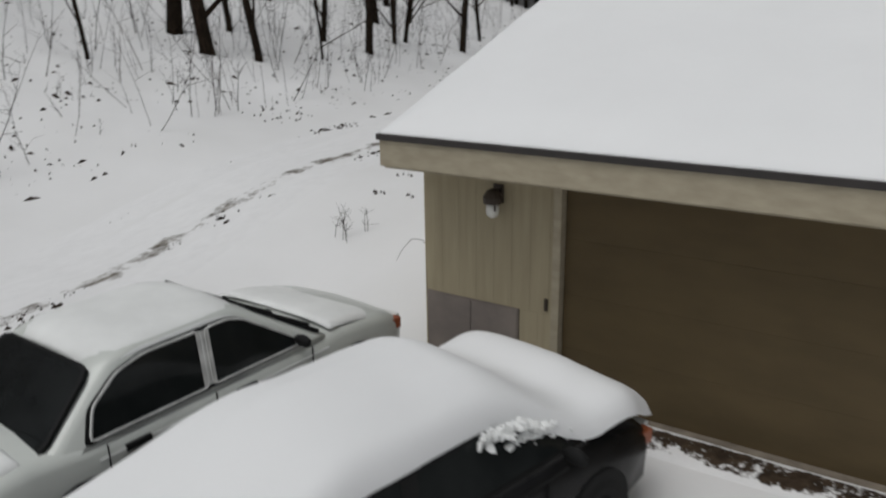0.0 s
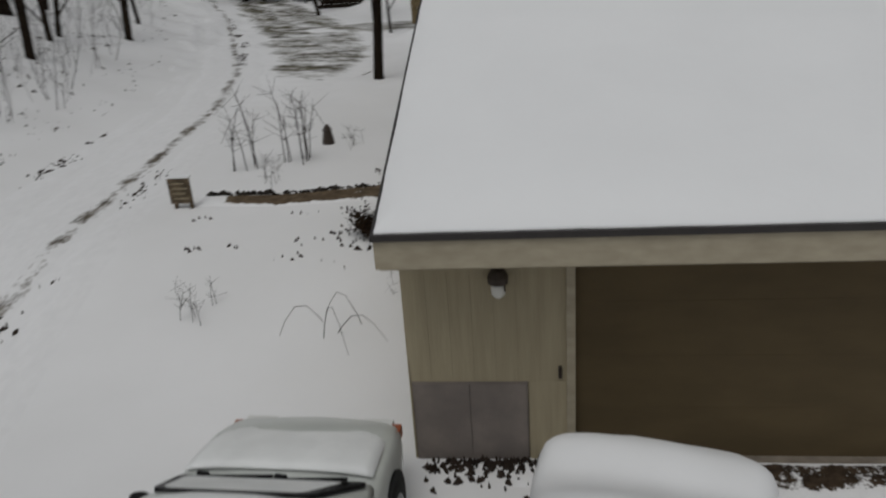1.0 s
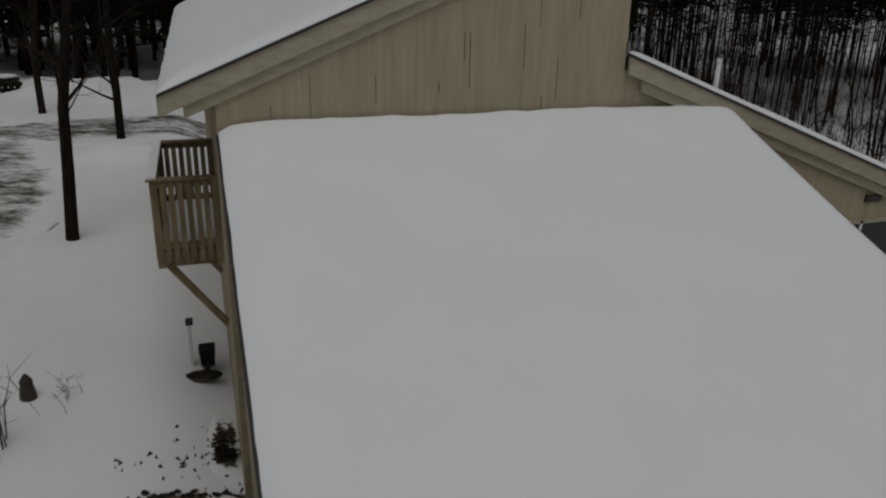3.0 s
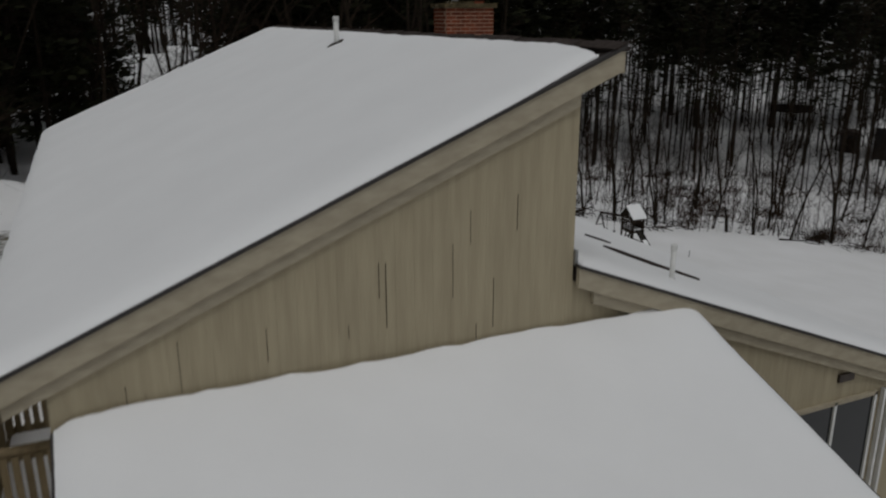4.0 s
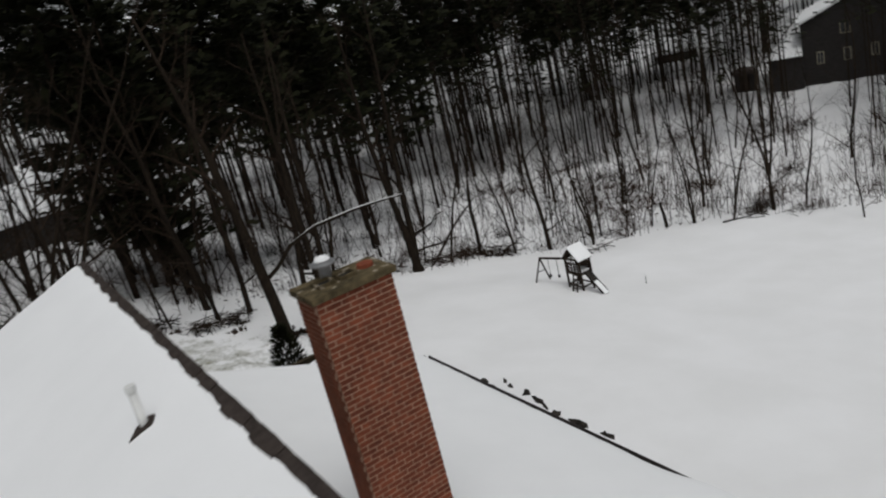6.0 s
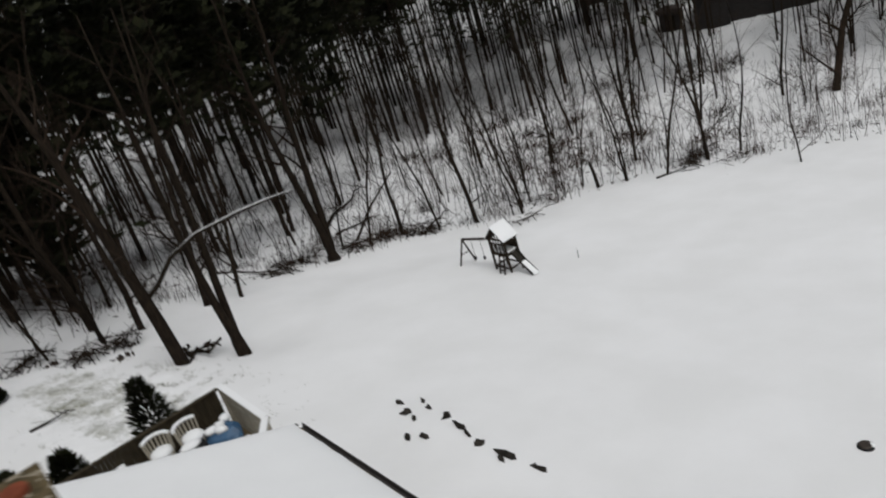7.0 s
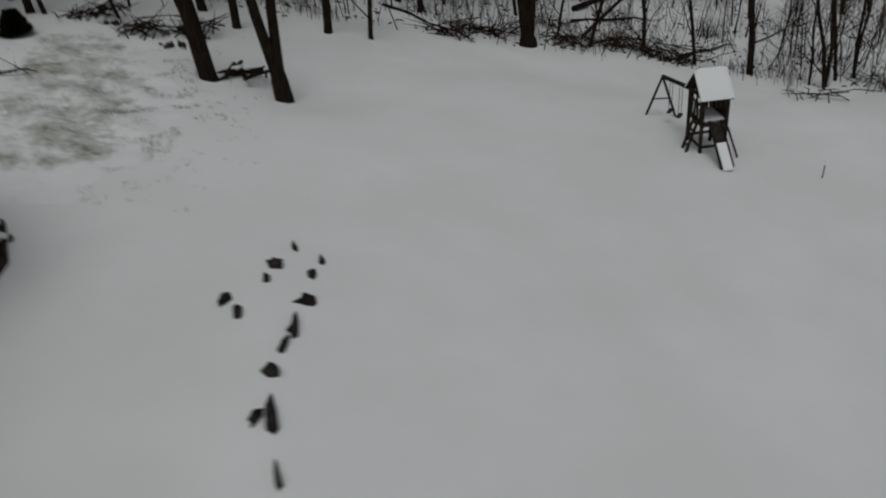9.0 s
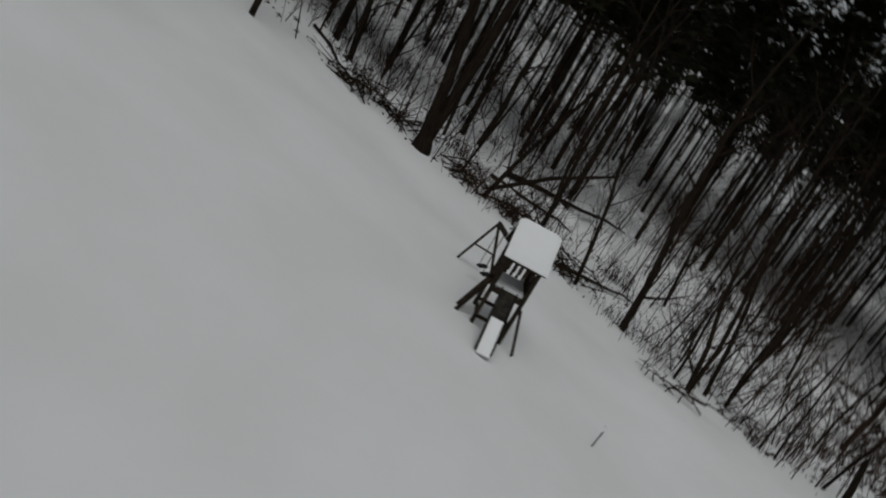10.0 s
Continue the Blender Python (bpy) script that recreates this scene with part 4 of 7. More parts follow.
def body_sections(stations):
    rows = []
    for y, hw, zt, zb in stations:
        half = [(hw * 0.90, zb), (hw * 0.985, zb + 0.10), (hw, 0.52), (hw * 0.985, zt - 0.10), (hw * 0.93, zt - 0.03), (hw * 0.80, zt), (hw * 0.4, zt + 0.025), (0, zt + 0.035)]
        pts = half + [(-x, z) for x, z in half[-2::-1]]
        rows.append([(x, y, z) for x, z in pts])
    return rows


def window_quad(pts, out, name, material, parent, label=""):
    """A pane on the side of a cabin: corners and a shift along their normal; slightly thick."""
    p = [Vector(q) for q in pts]
    nrm = (p[1] - p[0]).cross(p[-1] - p[0]).normalized()
    n = len(p)
    s = Shape().add([q + nrm * out for q in p] + [q - nrm * 0.02 for q in p], [tuple(range(n)), tuple(range(2 * n - 1, n - 1, -1))] + [(i + n, (i + 1) % n + n, (i + 1) % n, i) for i in range(n)])
    return part(name, s, material, parent, label)


def rounded(pts, k=0.16):
    """A pane's outline with its corners rounded off."""
    out, p = [], [Vector(q) for q in pts]
    for a, b, c in zip(p[-1:] + p[:-1], p, p[1:] + p[:1]):
        r = min(k, 0.45 * (a - b).length, 0.45 * (c - b).length)
        s, e = b + (a - b).normalized() * r, b + (c - b).normalized() * r
        out += [s, s.lerp(b, 0.5).lerp(b.lerp(e, 0.5), 0.5), e]
    return [tuple(q) for q in out]


def grown(pts, k):
    c = sum((Vector(p) for p in pts), Vector()) / len(pts)
    return [tuple(c + (Vector(p) - c) * k) for p in pts]


def wheel(car, x, y, side, rim):
    w = part("wheel", Shape().tube([(x - 0.10, y, 0.31), (x - 0.085, y, 0.31), (x + 0.085, y, 0.31), (x + 0.10, y, 0.31)], [0.25, 0.315, 0.315, 0.25], 22), RUBBER, car, "black tyre")
    o = x + side * 0.101
    part("rim", Shape().tube([(o - side * 0.02, y, 0.31), (o + side * 0.006, y, 0.31)], [0.20, 0.19], 20), rim, w)
    for i in range(6):
        a = 2 * math.pi * i / 6
        part("spoke", Shape().beam((o + side * 0.008, y + 0.05 * math.cos(a), 0.31 + 0.05 * math.sin(a)), (o + side * 0.008, y + 0.18 * math.cos(a), 0.31 + 0.18 * math.sin(a)), 0.035, 0.02), rim, w)
    part("hub", Shape().tube([(o, y, 0.31), (o + side * 0.014, y, 0.31)], [0.05, 0.04], 12), DARKMETAL, w)


def build_car(name, at, turn, paint, label, roof_z=1.38, ahead=0.0):
    """A four-door car; ahead: how much farther forward its cabin reaches."""
    car = thing(name, at, label, "car", turn=turn)
    lo = 0.055 if paint is SILVER else 0.0
    st = [(-2.26, 0.62, 0.70, 0.34), (-2.22, 0.76, 0.84, 0.26), (-2.08, 0.82, 0.93, 0.24), (-1.70, 0.85, 0.965, 0.20), (-1.1, 0.865, 0.955 - lo, 0.19), (0.0, 0.87, 0.945 - lo, 0.19),
          (0.9, 0.865, 0.945 - lo, 0.19), (1.25, 0.86, 0.925 - lo * 0.4, 0.19), (1.75, 0.845, 0.845, 0.20), (2.05, 0.80, 0.755, 0.22), (2.20, 0.72, 0.66, 0.26), (2.26, 0.60, 0.55, 0.32)]
    part("body", loft(body_sections(st)), paint, car, smooth=True)
    f = ahead
    cab = [ring(0.80 + lo * 0.3, -1.68, 1.12 + f, 0.925 - lo, 0.16), ring(0.77 + lo * 0.3, -1.60, 1.02 + f, 0.965 - lo, 0.16), ring(0.645, -1.06, 0.34 + f, roof_z - 0.09, 0.16), ring(0.60, -0.94, 0.22 + f, roof_z - 0.03, 0.18), ring(0.50, -0.80, 0.08 + f, roof_z, 0.2), ring(0.25, -0.5, -0.2 + f, roof_z + 0.02, 0.12)]
    part("cabin", loft(cab), paint, car, smooth=True)
    z0, z1 = 0.985 - lo, roof_z - 0.105
    def side(u, v, sx):
        """A point on the cabin's side: u along the car, v from sill to roof."""
        z = z0 + (z1 - z0) * v
        k = (z - 0.965 + lo) / (roof_z - 0.09 - 0.965 + lo)
        wide = 0.77 + lo * 0.3
        return (sx * (wide + (0.645 - wide) * k), u, z)
    for sx in (1, -1):
        rear = [side(-1.22, 0, sx), side(-0.30, 0, sx), side(-0.24, 1, sx), side(-0.72, 1, sx), side(-0.92, 0.88, sx), side(-1.14, 0.5, sx)]
        front = [side(-0.18, 0, sx), side(0.74 + f, 0, sx), side(0.66 + f, 0.14, sx), side(0.22 + f, 0.9, sx), side(0.10 + f, 1, sx), side(-0.12, 1, sx)]
        for nm, q in (("side_window", rear), ("side_window", front)):
            q = q if sx > 0 else q[::-1]
            q = rounded(grown(q, 1.04), 0.045)
            w = window_quad(grown(q, 1.15), 0.010, nm, RUBBER, car, "dark window seal")
            window_quad(q, 0.016, "pane", CARGLASS, w)
            edge = [Vector(e) + Vector((sx * 0.014, 0, 0.004)) for e in grown(q, 1.05)]
            if paint is SILVER:
                part("trim_strip", Shape().tube(edge + edge[:1], [0.011] * (len(edge) + 1), 5, False), CHROME, w, "bright metal strip")
        pl = [side(-0.30, -0.02, sx), side(-0.18, -0.02, sx), side(-0.12, 1.02, sx), side(-0.24, 1.02, sx)]
        window_quad(pl if sx > 0 else pl[::-1], 0.020, "pillar", CHROME if paint is SILVER else RUBBER, car, "pillar between the side windows")
        part("belt_strip", Shape().beam((sx * 0.868, -1.25, 0.90 - lo * 2), (sx * 0.868, 1.0, 0.90 - lo * 2), 0.010, 0.014), RUBBER if paint is BLACKCAR else FROST, car)
        m = part("mirror", Shape().lump((sx * 0.90, 0.66 + f, 0.99), 0.10, 0.045, 0.055, random.Random(3), 0, 5, 10, 0.05), RUBBER, car, "dark door mirror", smooth=True)
        for u in (-0.95, 0.05):
            part("door_handle", Shape().box(min(sx * 0.855, sx * 0.885), max(sx * 0.855, sx * 0.885), u - 0.10, u + 0.10, 0.765, 0.815), RUBBER, car)
        for u in (-1.18, -0.25, 0.80):
            part("door_gap", Shape().box(min(sx * 0.860, sx * 0.8735), max(sx * 0.860, sx * 0.8735), u - 0.0035, u + 0.0035, 0.32, 0.88), RUBBER, car)
        for u in (-1.38, 1.36):
            part("wheel_arch", Shape().tube([(sx * 0.80, u, 0.33), (sx * 0.872, u, 0.33)], [0.37, 0.365], 22), RUBBER, car)
            wheel(car, sx * 0.785, u, sx, RIMM if paint is SILVER else RUBBER)
        part("headlight", Shape().box(min(sx * 0.42, sx * 0.70), max(sx * 0.42, sx * 0.70), 2.10, 2.215, 0.58, 0.68), PVC, car)
        part("indicator", Shape().box(min(sx * 0.70, sx * 0.79), max(sx * 0.70, sx * 0.79), 2.02, 2.13, 0.58, 0.69), LENSRED, car, "amber corner lens")
        part("tail_light", Shape().box(min(sx * 0.45, sx * 0.77), max(sx * 0.45, sx * 0.77), -2.235, -2.18, 0.66, 0.82), LENSRED, car)
    ws = [(-0.70, 0.985 + f, 0.985 - lo), (0.70, 0.985 + f, 0.985 - lo), (0.52, 0.37 + f, roof_z - 0.10), (-0.52, 0.37 + f, roof_z - 0.10)]
    ws = rounded(grown(ws, 1.06), 0.07)
    w = window_quad(grown(ws, 1.04), 0.012, "windscreen", RUBBER, car)
    window_quad(ws, 0.018, "pane", CARGLASS, w)
    if paint is SILVER:
        fw = [(-0.69, 0.965, 0.945), (0.60, 0.965, 0.945), (0.49, 0.40, roof_z - 0.118), (-0.53, 0.385, roof_z - 0.108)]
        window_quad(rounded(fw, 0.08), 0.026, "frost", FROST, car, "frost film on the windscreen")
    rw = [(0.70, -1.565, 0.985 - lo), (-0.70, -1.565, 0.985 - lo), (-0.56, -1.08, roof_z - 0.09), (0.56, -1.08, roof_z - 0.09)]
    rw = rounded(rw, 0.10)
    w = window_quad(grown(rw, 1.06), 0.012, "rear_window", RUBBER, car)
    window_quad(rw, 0.018, "pane", CARGLASS, w)
    part("front_bumper", loft([ring(0.70, 1.95, 2.28, z, 0.2) for z in (0.28, 0.30, 0.48, 0.50)]), paint, car)
    part("rear_bumper", loft([ring(0.72, -2.30, -1.95, z, 0.2) for z in (0.30, 0.32, 0.55, 0.57)]), paint, car)
    for a, b in (((-0.62, 0.98 + f, 1.005 - lo), (0.0, 1.03 + f, 1.0 - lo)), ((0.02, 0.98 + f, 1.005 - lo), (0.60, 1.03 + f, 1.0 - lo))):
        part("wiper", Shape().beam(a, b, 0.02).beam((a[0], a[1] + 0.05, a[2]), (a[0] + 0.1, a[1] + 0.02, a[2] + 0.01), 0.03), RUBBER, car)
    return car


sedan = build_car("sedan", (-0.83, -1.93, 0.04), -2.5, SILVER, "silver four-door sedan with frosted roof parked beside the garage", roof_z=1.42)


def sheet_on(place, u0, u1, v0, v1, n, m, thick, soft, seed, su=1.0, sv=1.0):
    """A thin blanket of snow over a curved top; closed at its rim."""
    s, k = Shape(), (n + 1) * (m + 1)
    top, low = [], []
    for j in range(m + 1):
        for i in range(n + 1):
            u, v = u0 + (u1 - u0) * i / n, v0 + (v1 - v0) * j / m
            x, y, z = place(u, v)
            d = min(i, n - i) / n * (u1 - u0) * su
            e = min(j, m - j) / m * (v1 - v0) * sv
            k0 = 1 - min(1.0, min(d, e) / soft)
            t = thick * math.sqrt(1 - k0 * k0) * (1 + 0.12 * noise.noise((u * 3, v * 3, seed)))
            top.append((x, y, z + t))
            low.append((x, y, z - 0.01))
    s.v = top + low
    w = n + 1
    s.f = [(j * w + i, j * w + i + 1, (j + 1) * w + i + 1, (j + 1) * w + i) for j in range(m) for i in range(n)]
    for i in range(n):
        s.f += [(i, i + k, i + 1 + k, i + 1), (m * w + i + 1, m * w + i + 1 + k, m * w + i + k, m * w + i)]
    for j in range(m):
        s.f += [((j + 1) * w, (j + 1) * w + k, j * w + k, j * w), (j * w + n, j * w + n + k, (j + 1) * w + n + k, (j + 1) * w + n)]
    return s


def frost_sheets():
    m = sedan.matrix_world
    def roof(u, v):
        y = -1.05 + 1.38 * v
        drop = 0.085 * abs(u / 0.64) ** 3 + 0.085 * abs(2 * v - 1) ** 5
        return m @ Vector((u * (0.93 if v < 0.1 or v > 0.9 else 1), y, 1.445 - drop))
    def hood(u, v):
        y = 1.10 + 1.05 * v
        z = 0.945 - 0.06 * v - 0.23 * v ** 2.2
        return m @ Vector((u * (1 - 0.10 * v * v), y, z + 0.02 - 0.035 * (u / 0.74) ** 4))
    def boot(u, v):
        return m @ Vector((u, -2.10 + 0.40 * v, 0.985 - 0.05 * (1 - v) ** 2 - 0.03 * (u / 0.7) ** 4))
    for f, w in ((roof, 0.635), (hood, 0.78), (boot, 0.74)):
        single("frost_sheet", sheet_on(f, -w, w, 0, 1, 18, 14, 0.022, 0.08, 3.0), FROST, "thin grey frosty snow film on the silver sedan", "snow", group="snow on the sedan", kind="stuff", smooth=True)


frost_sheets()
compact = build_car("compact_car", (1.73, -2.52, 0.04), -13, BLACKCAR, "black compact car buried under thick snow before the garage", roof_z=1.38, ahead=0.36)


def car_blanket():
    m = compact.matrix_world
    def top(u, v):
        y = -2.28 + 4.52 * v
        hood = 0.95 - 0.22 * sm(1.5, 2.3, y) ** 1.5 - 0.12 * sm(-1.9, -2.3, y) + 0.06 * math.exp(-((y - 1.75) / 0.3) ** 2)
        cabin = 0.45 * sm(-1.85, -0.35, y) * (1 - sm(0.50, 1.42, y))
        wide = 0.845 - 0.20 * (cabin / 0.46) - 0.14 * sm(1.7, 2.3, y)
        side = 1 - abs(u) ** 2.6
        z = hood + cabin * (0.80 + 0.20 * side) + 0.08 * side
        return m @ Vector((u * wide * (1 + 0.04 * noise.noise((y * 2, 1.0, u))), y, z + 0.02 * noise.noise((u * 2, y * 2.4, 8.0))))
    s = sheet_on(top, -1, 1, 0, 1, 44, 96, 0.125, 0.15, 6.0, 0.85, 4.5)
    single("snow_blanket", s, SNOW, "thick rounded snow blanket over the black compact car", "snow", group="snow on the compact car", kind="stuff", smooth=True)
    rng = random.Random(4)
    c = Shape()
    for i in range(90):
        t = rng.random()
        y = 0.35 + 0.95 * t
        p = m @ Vector((0.715 + rng.gauss(0, 0.02), y, 1.30 - 0.32 * sm(0.55, 1.45, y) + rng.gauss(0, 0.025) - 0.10 * rng.random() ** 3))
        c.lump(p, rng.uniform(0.012, 0.04), rng.uniform(0.02, 0.07), rng.uniform(0.012, 0.035), rng, rng.uniform(0, 90), 3, 6, 0.35)
    single("snow_clumps", c, FROST, "icy crumbs of snow clinging to the car window edge", "snow", group="snow on the compact car", kind="stuff")


car_blanket()


# ---- trees ----
def branch(s, a, d, length, r, rng, depth, sides, droop=0.0):
    pts, rad = [Vector(a)], [r]
    d = d.normalized()
    n = 4 if depth > 1 else 3
    for i in range(n):
        d = (d + Vector((rng.uniform(-0.22, 0.22), rng.uniform(-0.22, 0.22), rng.uniform(-0.06, 0.20) - droop))).normalized()
        pts.append(pts[-1] + d * length / n)
        rad.append(r * (1 - 0.82 * (i + 1) / n))
    s.tube(pts, rad, sides, False)
    if depth > 0:
        for i in range(rng.randint(3, 5) if depth == 1 else rng.randint(4, 6)):
            t = rng.uniform(0.25, 1.0) * n
            k = min(int(t), n - 1)
            p = pts[k].lerp(pts[k + 1], t - k)
            e = (pts[k + 1] - pts[k]).normalized()
            side = e.cross(Vector((rng.uniform(-1, 1), rng.uniform(-1, 1), rng.uniform(-1, 1)))).normalized()
            branch(s, p, e * 0.75 + side * rng.uniform(0.5, 0.9), length * rng.uniform(0.32, 0.55), rad[k] * 0.55, rng, depth - 1, 3, droop)


def tree_parts(seed, high, r, lean=0.03, start=0.35, limbs=9, forks=1, depth=2, sway=0.09, split=0.0):
    """Meshes of a bare tree: trunk, and a crown of limbs and twigs."""
    rng = random.Random(seed)
    trunk, crown = Shape(), Shape()
    if split:
        trunk.tube([(0, 0, -0.4), (0.02, 0, 0.1), (0, 0.02, split * 0.6), (0, 0, split + 0.2)], [r * 1.9, r * 1.6, r * 1.45, r * 0.8], 9)
    for f in range(forks):
        d = Vector((rng.uniform(-lean, lean), rng.uniform(-lean, lean), 1))
        if forks > 1:
            d += Vector((0.10 * (1 if f else -1), 0.05 * (1 if f else -1), 0))
        pts, rad = [Vector((0, 0, -0.4 + max(0.0, split - 0.3)))], [r * 1.25]
        n = 9
        for i in range(n):
            pts.append(pts[-1] + d.normalized() * (high + 0.4) / n * (0.35 if i == 0 else 1.08))
            rad.append(max(0.012, r * (1.0 - 0.93 * ((i + 0.5) / n) ** 1.15)))
            d += Vector((rng.uniform(-sway, sway), rng.uniform(-sway, sway), 0))
        trunk.tube(pts, rad, 8 if r > 0.15 else 6)
        for i in range(limbs):
            t = (start + (0.97 - start) * (i + rng.random()) / limbs) * n
            k = min(int(t), n - 1)
            p = pts[k].lerp(pts[k + 1], t - k)
            a = rng.uniform(0, 2 * math.pi)
            up = rng.uniform(0.35, 1.1)
            branch(crown, p, Vector((math.cos(a), math.sin(a), up)), high * rng.uniform(0.13, 0.30) * (1.15 - 0.6 * t / n), rad[k] * 0.42, rng, depth, 4)
    return trunk.mesh("trunk", BARK, True), crown.mesh("crown", TWIG)


def pine_parts(seed, high, r, bare=0.35):
    """A tall pine: a bare lower trunk and tiers of drooping tufted boughs."""
    rng = random.Random(seed)
    trunk, crown = Shape(), Shape()
    trunk.tube([(0, 0, -0.4), (0.05, 0, high * 0.3), (0.08, 0.05, high * 0.65), (0.05, 0.05, high)], [r * 1.2, r * 0.85, r * 0.5, 0.02], 8)
    n = 64
    for i in range(n):
        t = bare + (0.99 - bare) * i / n
        z = high * t
        reach = (0.9 + 3.0 * (1 - t) ** 0.8) * rng.uniform(0.65, 1.15) * high / 18
        a = rng.uniform(0, 2 * math.pi)
        d = Vector((math.cos(a), math.sin(a), rng.uniform(-0.12, 0.25)))
        crown.tube([(0.06, 0.03, z), Vector((0.06, 0.03, z)) + d * reach], [0.04, 0.012], 3, False)
        for j in range(14):
            u = rng.uniform(0.2, 1.05)
            p = Vector((0.06, 0.03, z)) + d * reach * u + Vector((rng.uniform(-0.3, 0.3), rng.uniform(-0.3, 0.3), rng.uniform(-0.15, 0.15)))
            e = (d + Vector((rng.uniform(-0.9, 0.9), rng.uniform(-0.9, 0.9), rng.uniform(-0.25, 0.5)))).normalized()
            w = e.cross(Vector((rng.uniform(-.3, .3), rng.uniform(-.3, .3), 1))).normalized() * rng.uniform(0.16, 0.36)
            q = e * rng.uniform(0.45, 0.95)
            lift = Vector((0, 0, rng.uniform(0.04, 0.12)))
            k = len(crown.v)
            crown.v += [tuple(p - w * 0.3), tuple(p + q * 0.5 - w + lift), tuple(p + q), tuple(p + q * 0.5 + w - lift)]
            crown.f.append((k, k + 1, k + 2, k + 3))
    return trunk.mesh("trunk", BARK, True), crown.mesh("crown", NEEDLE)


def plant(kind_parts, name, label, category, group):
    t = thing(name, (0, 0, -100), label, category, group)
    part("trunk", kind_parts[0], BARK, t)
    part("crown", kind_parts[1], TWIG, t)
    return t


def set_at(tree, x, y, turn, scale=1.0, lean=0.0, first=False):
    m = pose(x, y, gz(x, y), 0, lean, 0) @ pose(0, 0, 0, 0, 0, turn) @ Matrix.Scale(scale, 4)
    if first:
        tree.matrix_world = m
        return tree
    ob = copy_thing(tree, m)
    ob.scale = (scale,) * 3
    return ob


TREE_LABEL = "bare grey-brown deciduous tree in the snowy woods"
kinds = {}
for i, (high, r, limbs, forks) in enumerate(((17, 0.28, 12, 1), (15, 0.17, 12, 1), (14, 0.115, 12, 1), (12, 0.08, 12, 1), (16, 0.125, 11, 2), (10, 0.055, 11, 1), (13, 0.085, 10, 2), (8, 0.04, 10, 1))):
    kinds[i] = plant(tree_parts(20 + i, high, r, 0.05, 0.13, limbs, forks, 2, 0.14), "bare_tree", TREE_LABEL, "tree", "bare trees of the woods")
used = set()


def put_tree(k, x, y, rng, lean=2.0, lo=0.8, hi=1.2):
    first = k not in used
    used.add(k)
    return set_at(kinds[k], x, y, rng.uniform(0, 360), rng.uniform(lo, hi), lean + rng.uniform(-4, 4), first)


rng = random.Random(11)
edge_trees = [(1, 18.0, 47.9), (2, 19.7, 47.5), (1, 14.6, 47.4), (2, 14.6, 52.7), (0, 13.0, 57.4), (3, 29.3, 50.5), (3, 33.7, 49.3), (6, 38.2, 46.4), (1, 35.7, 48.0),
              (5, 37.7, 46.7), (3, 39.3, 47.5), (6, 45.9, 44.2), (3, 47.4, 42.0), (4, 51.4, 41.7), (2, 54.0, 40.8), (5, 52.0, 35.4), (2, 58.0, 60.5), (2, 22.0, 54.0), (3, 20.0, 56.5),
              (0, 68.7, 41.4), (1, 28.5, 59.3), (5, 41.3, 46.2), (3, 44.4, 46.8), (2, 58.0, 53.0)]
for k, x, y in edge_trees:
    put_tree(k, x, y, rng)
street_trees = [(2, -13.8, 11.7), (0, -15.0, 10.8), (1, -13.8, 17.2), (1, -14.2, 24.2), (0, -17.2, 11.4), (5, -13.5, 14.3), (2, -15.5, 27.8), (3, -5.0, 30.9),
                (2, -10.3, 38.4), (1, -6.9, 37.2), (1, -3.2, 31.5)]
for k, x, y in street_trees:
    put_tree(k, x, y, rng, 0.0)


lone = plant(tree_parts(33, 13, 0.17, 0.02, 0.30, 11, 1, 2, 0.10), "bare_tree", "slim bare tree standing beside the gravel turning place", "tree", "bare trees of the woods")
set_at(lone, -3.55, 19.3, 40, 1.0, 0.0, True)


def woods_edge(x):
    """Where the woods begin behind the yard."""
    return 49.5 if x < 28 else 49.5 - 0.32 * (x - 28) if x < 48 else 43.1 - 0.85 * (x - 48)


count = 0
while count < 112:
    x, y = rng.uniform(-2, 92), rng.uniform(24, 96)
    deep = y - woods_edge(x)
    if (x < 12 and y < 47.5) or open_ground(x, y):
        continue
    if deep < 1.0 or (rng.random() > 0.35 + 0.65 * math.exp(-deep / 22)):
        continue
    put_tree(rng.choice((2, 2, 3, 3, 3, 5, 5, 5, 6, 6, 7, 7)), x, y, rng)
    count += 1
count = 0
while count < 75:
    x, y = rng.uniform(-48, -14.5), rng.uniform(-6, 62)
    if x > -15 - 0.35 * max(0, y - 22) or open_ground(x, y) or rng.random() > math.exp(-(-15 - x) / 25):
        continue
    put_tree(rng.choice((0, 1, 2, 2, 3, 3, 4, 5, 6)), x, y, rng, 0.0)
    count += 1
count = 0
while count < 75:
    x, y = rng.uniform(-34, 8), rng.uniform(40, 80)
    if x < -9 - 0.45 * (y - 32) + 2 and y < 50 or open_ground(x, y):
        continue
    put_tree(rng.choice((1, 2, 2, 3, 4, 5)), x, y, rng, 0.0)
    count += 1


extra = random.Random(63)
for i in range(20):
    x, y = extra.uniform(0, 13), extra.uniform(45.5, 52)
    put_tree(extra.choice((1, 2, 3, 4, 5)), x, y, extra, 0.0)


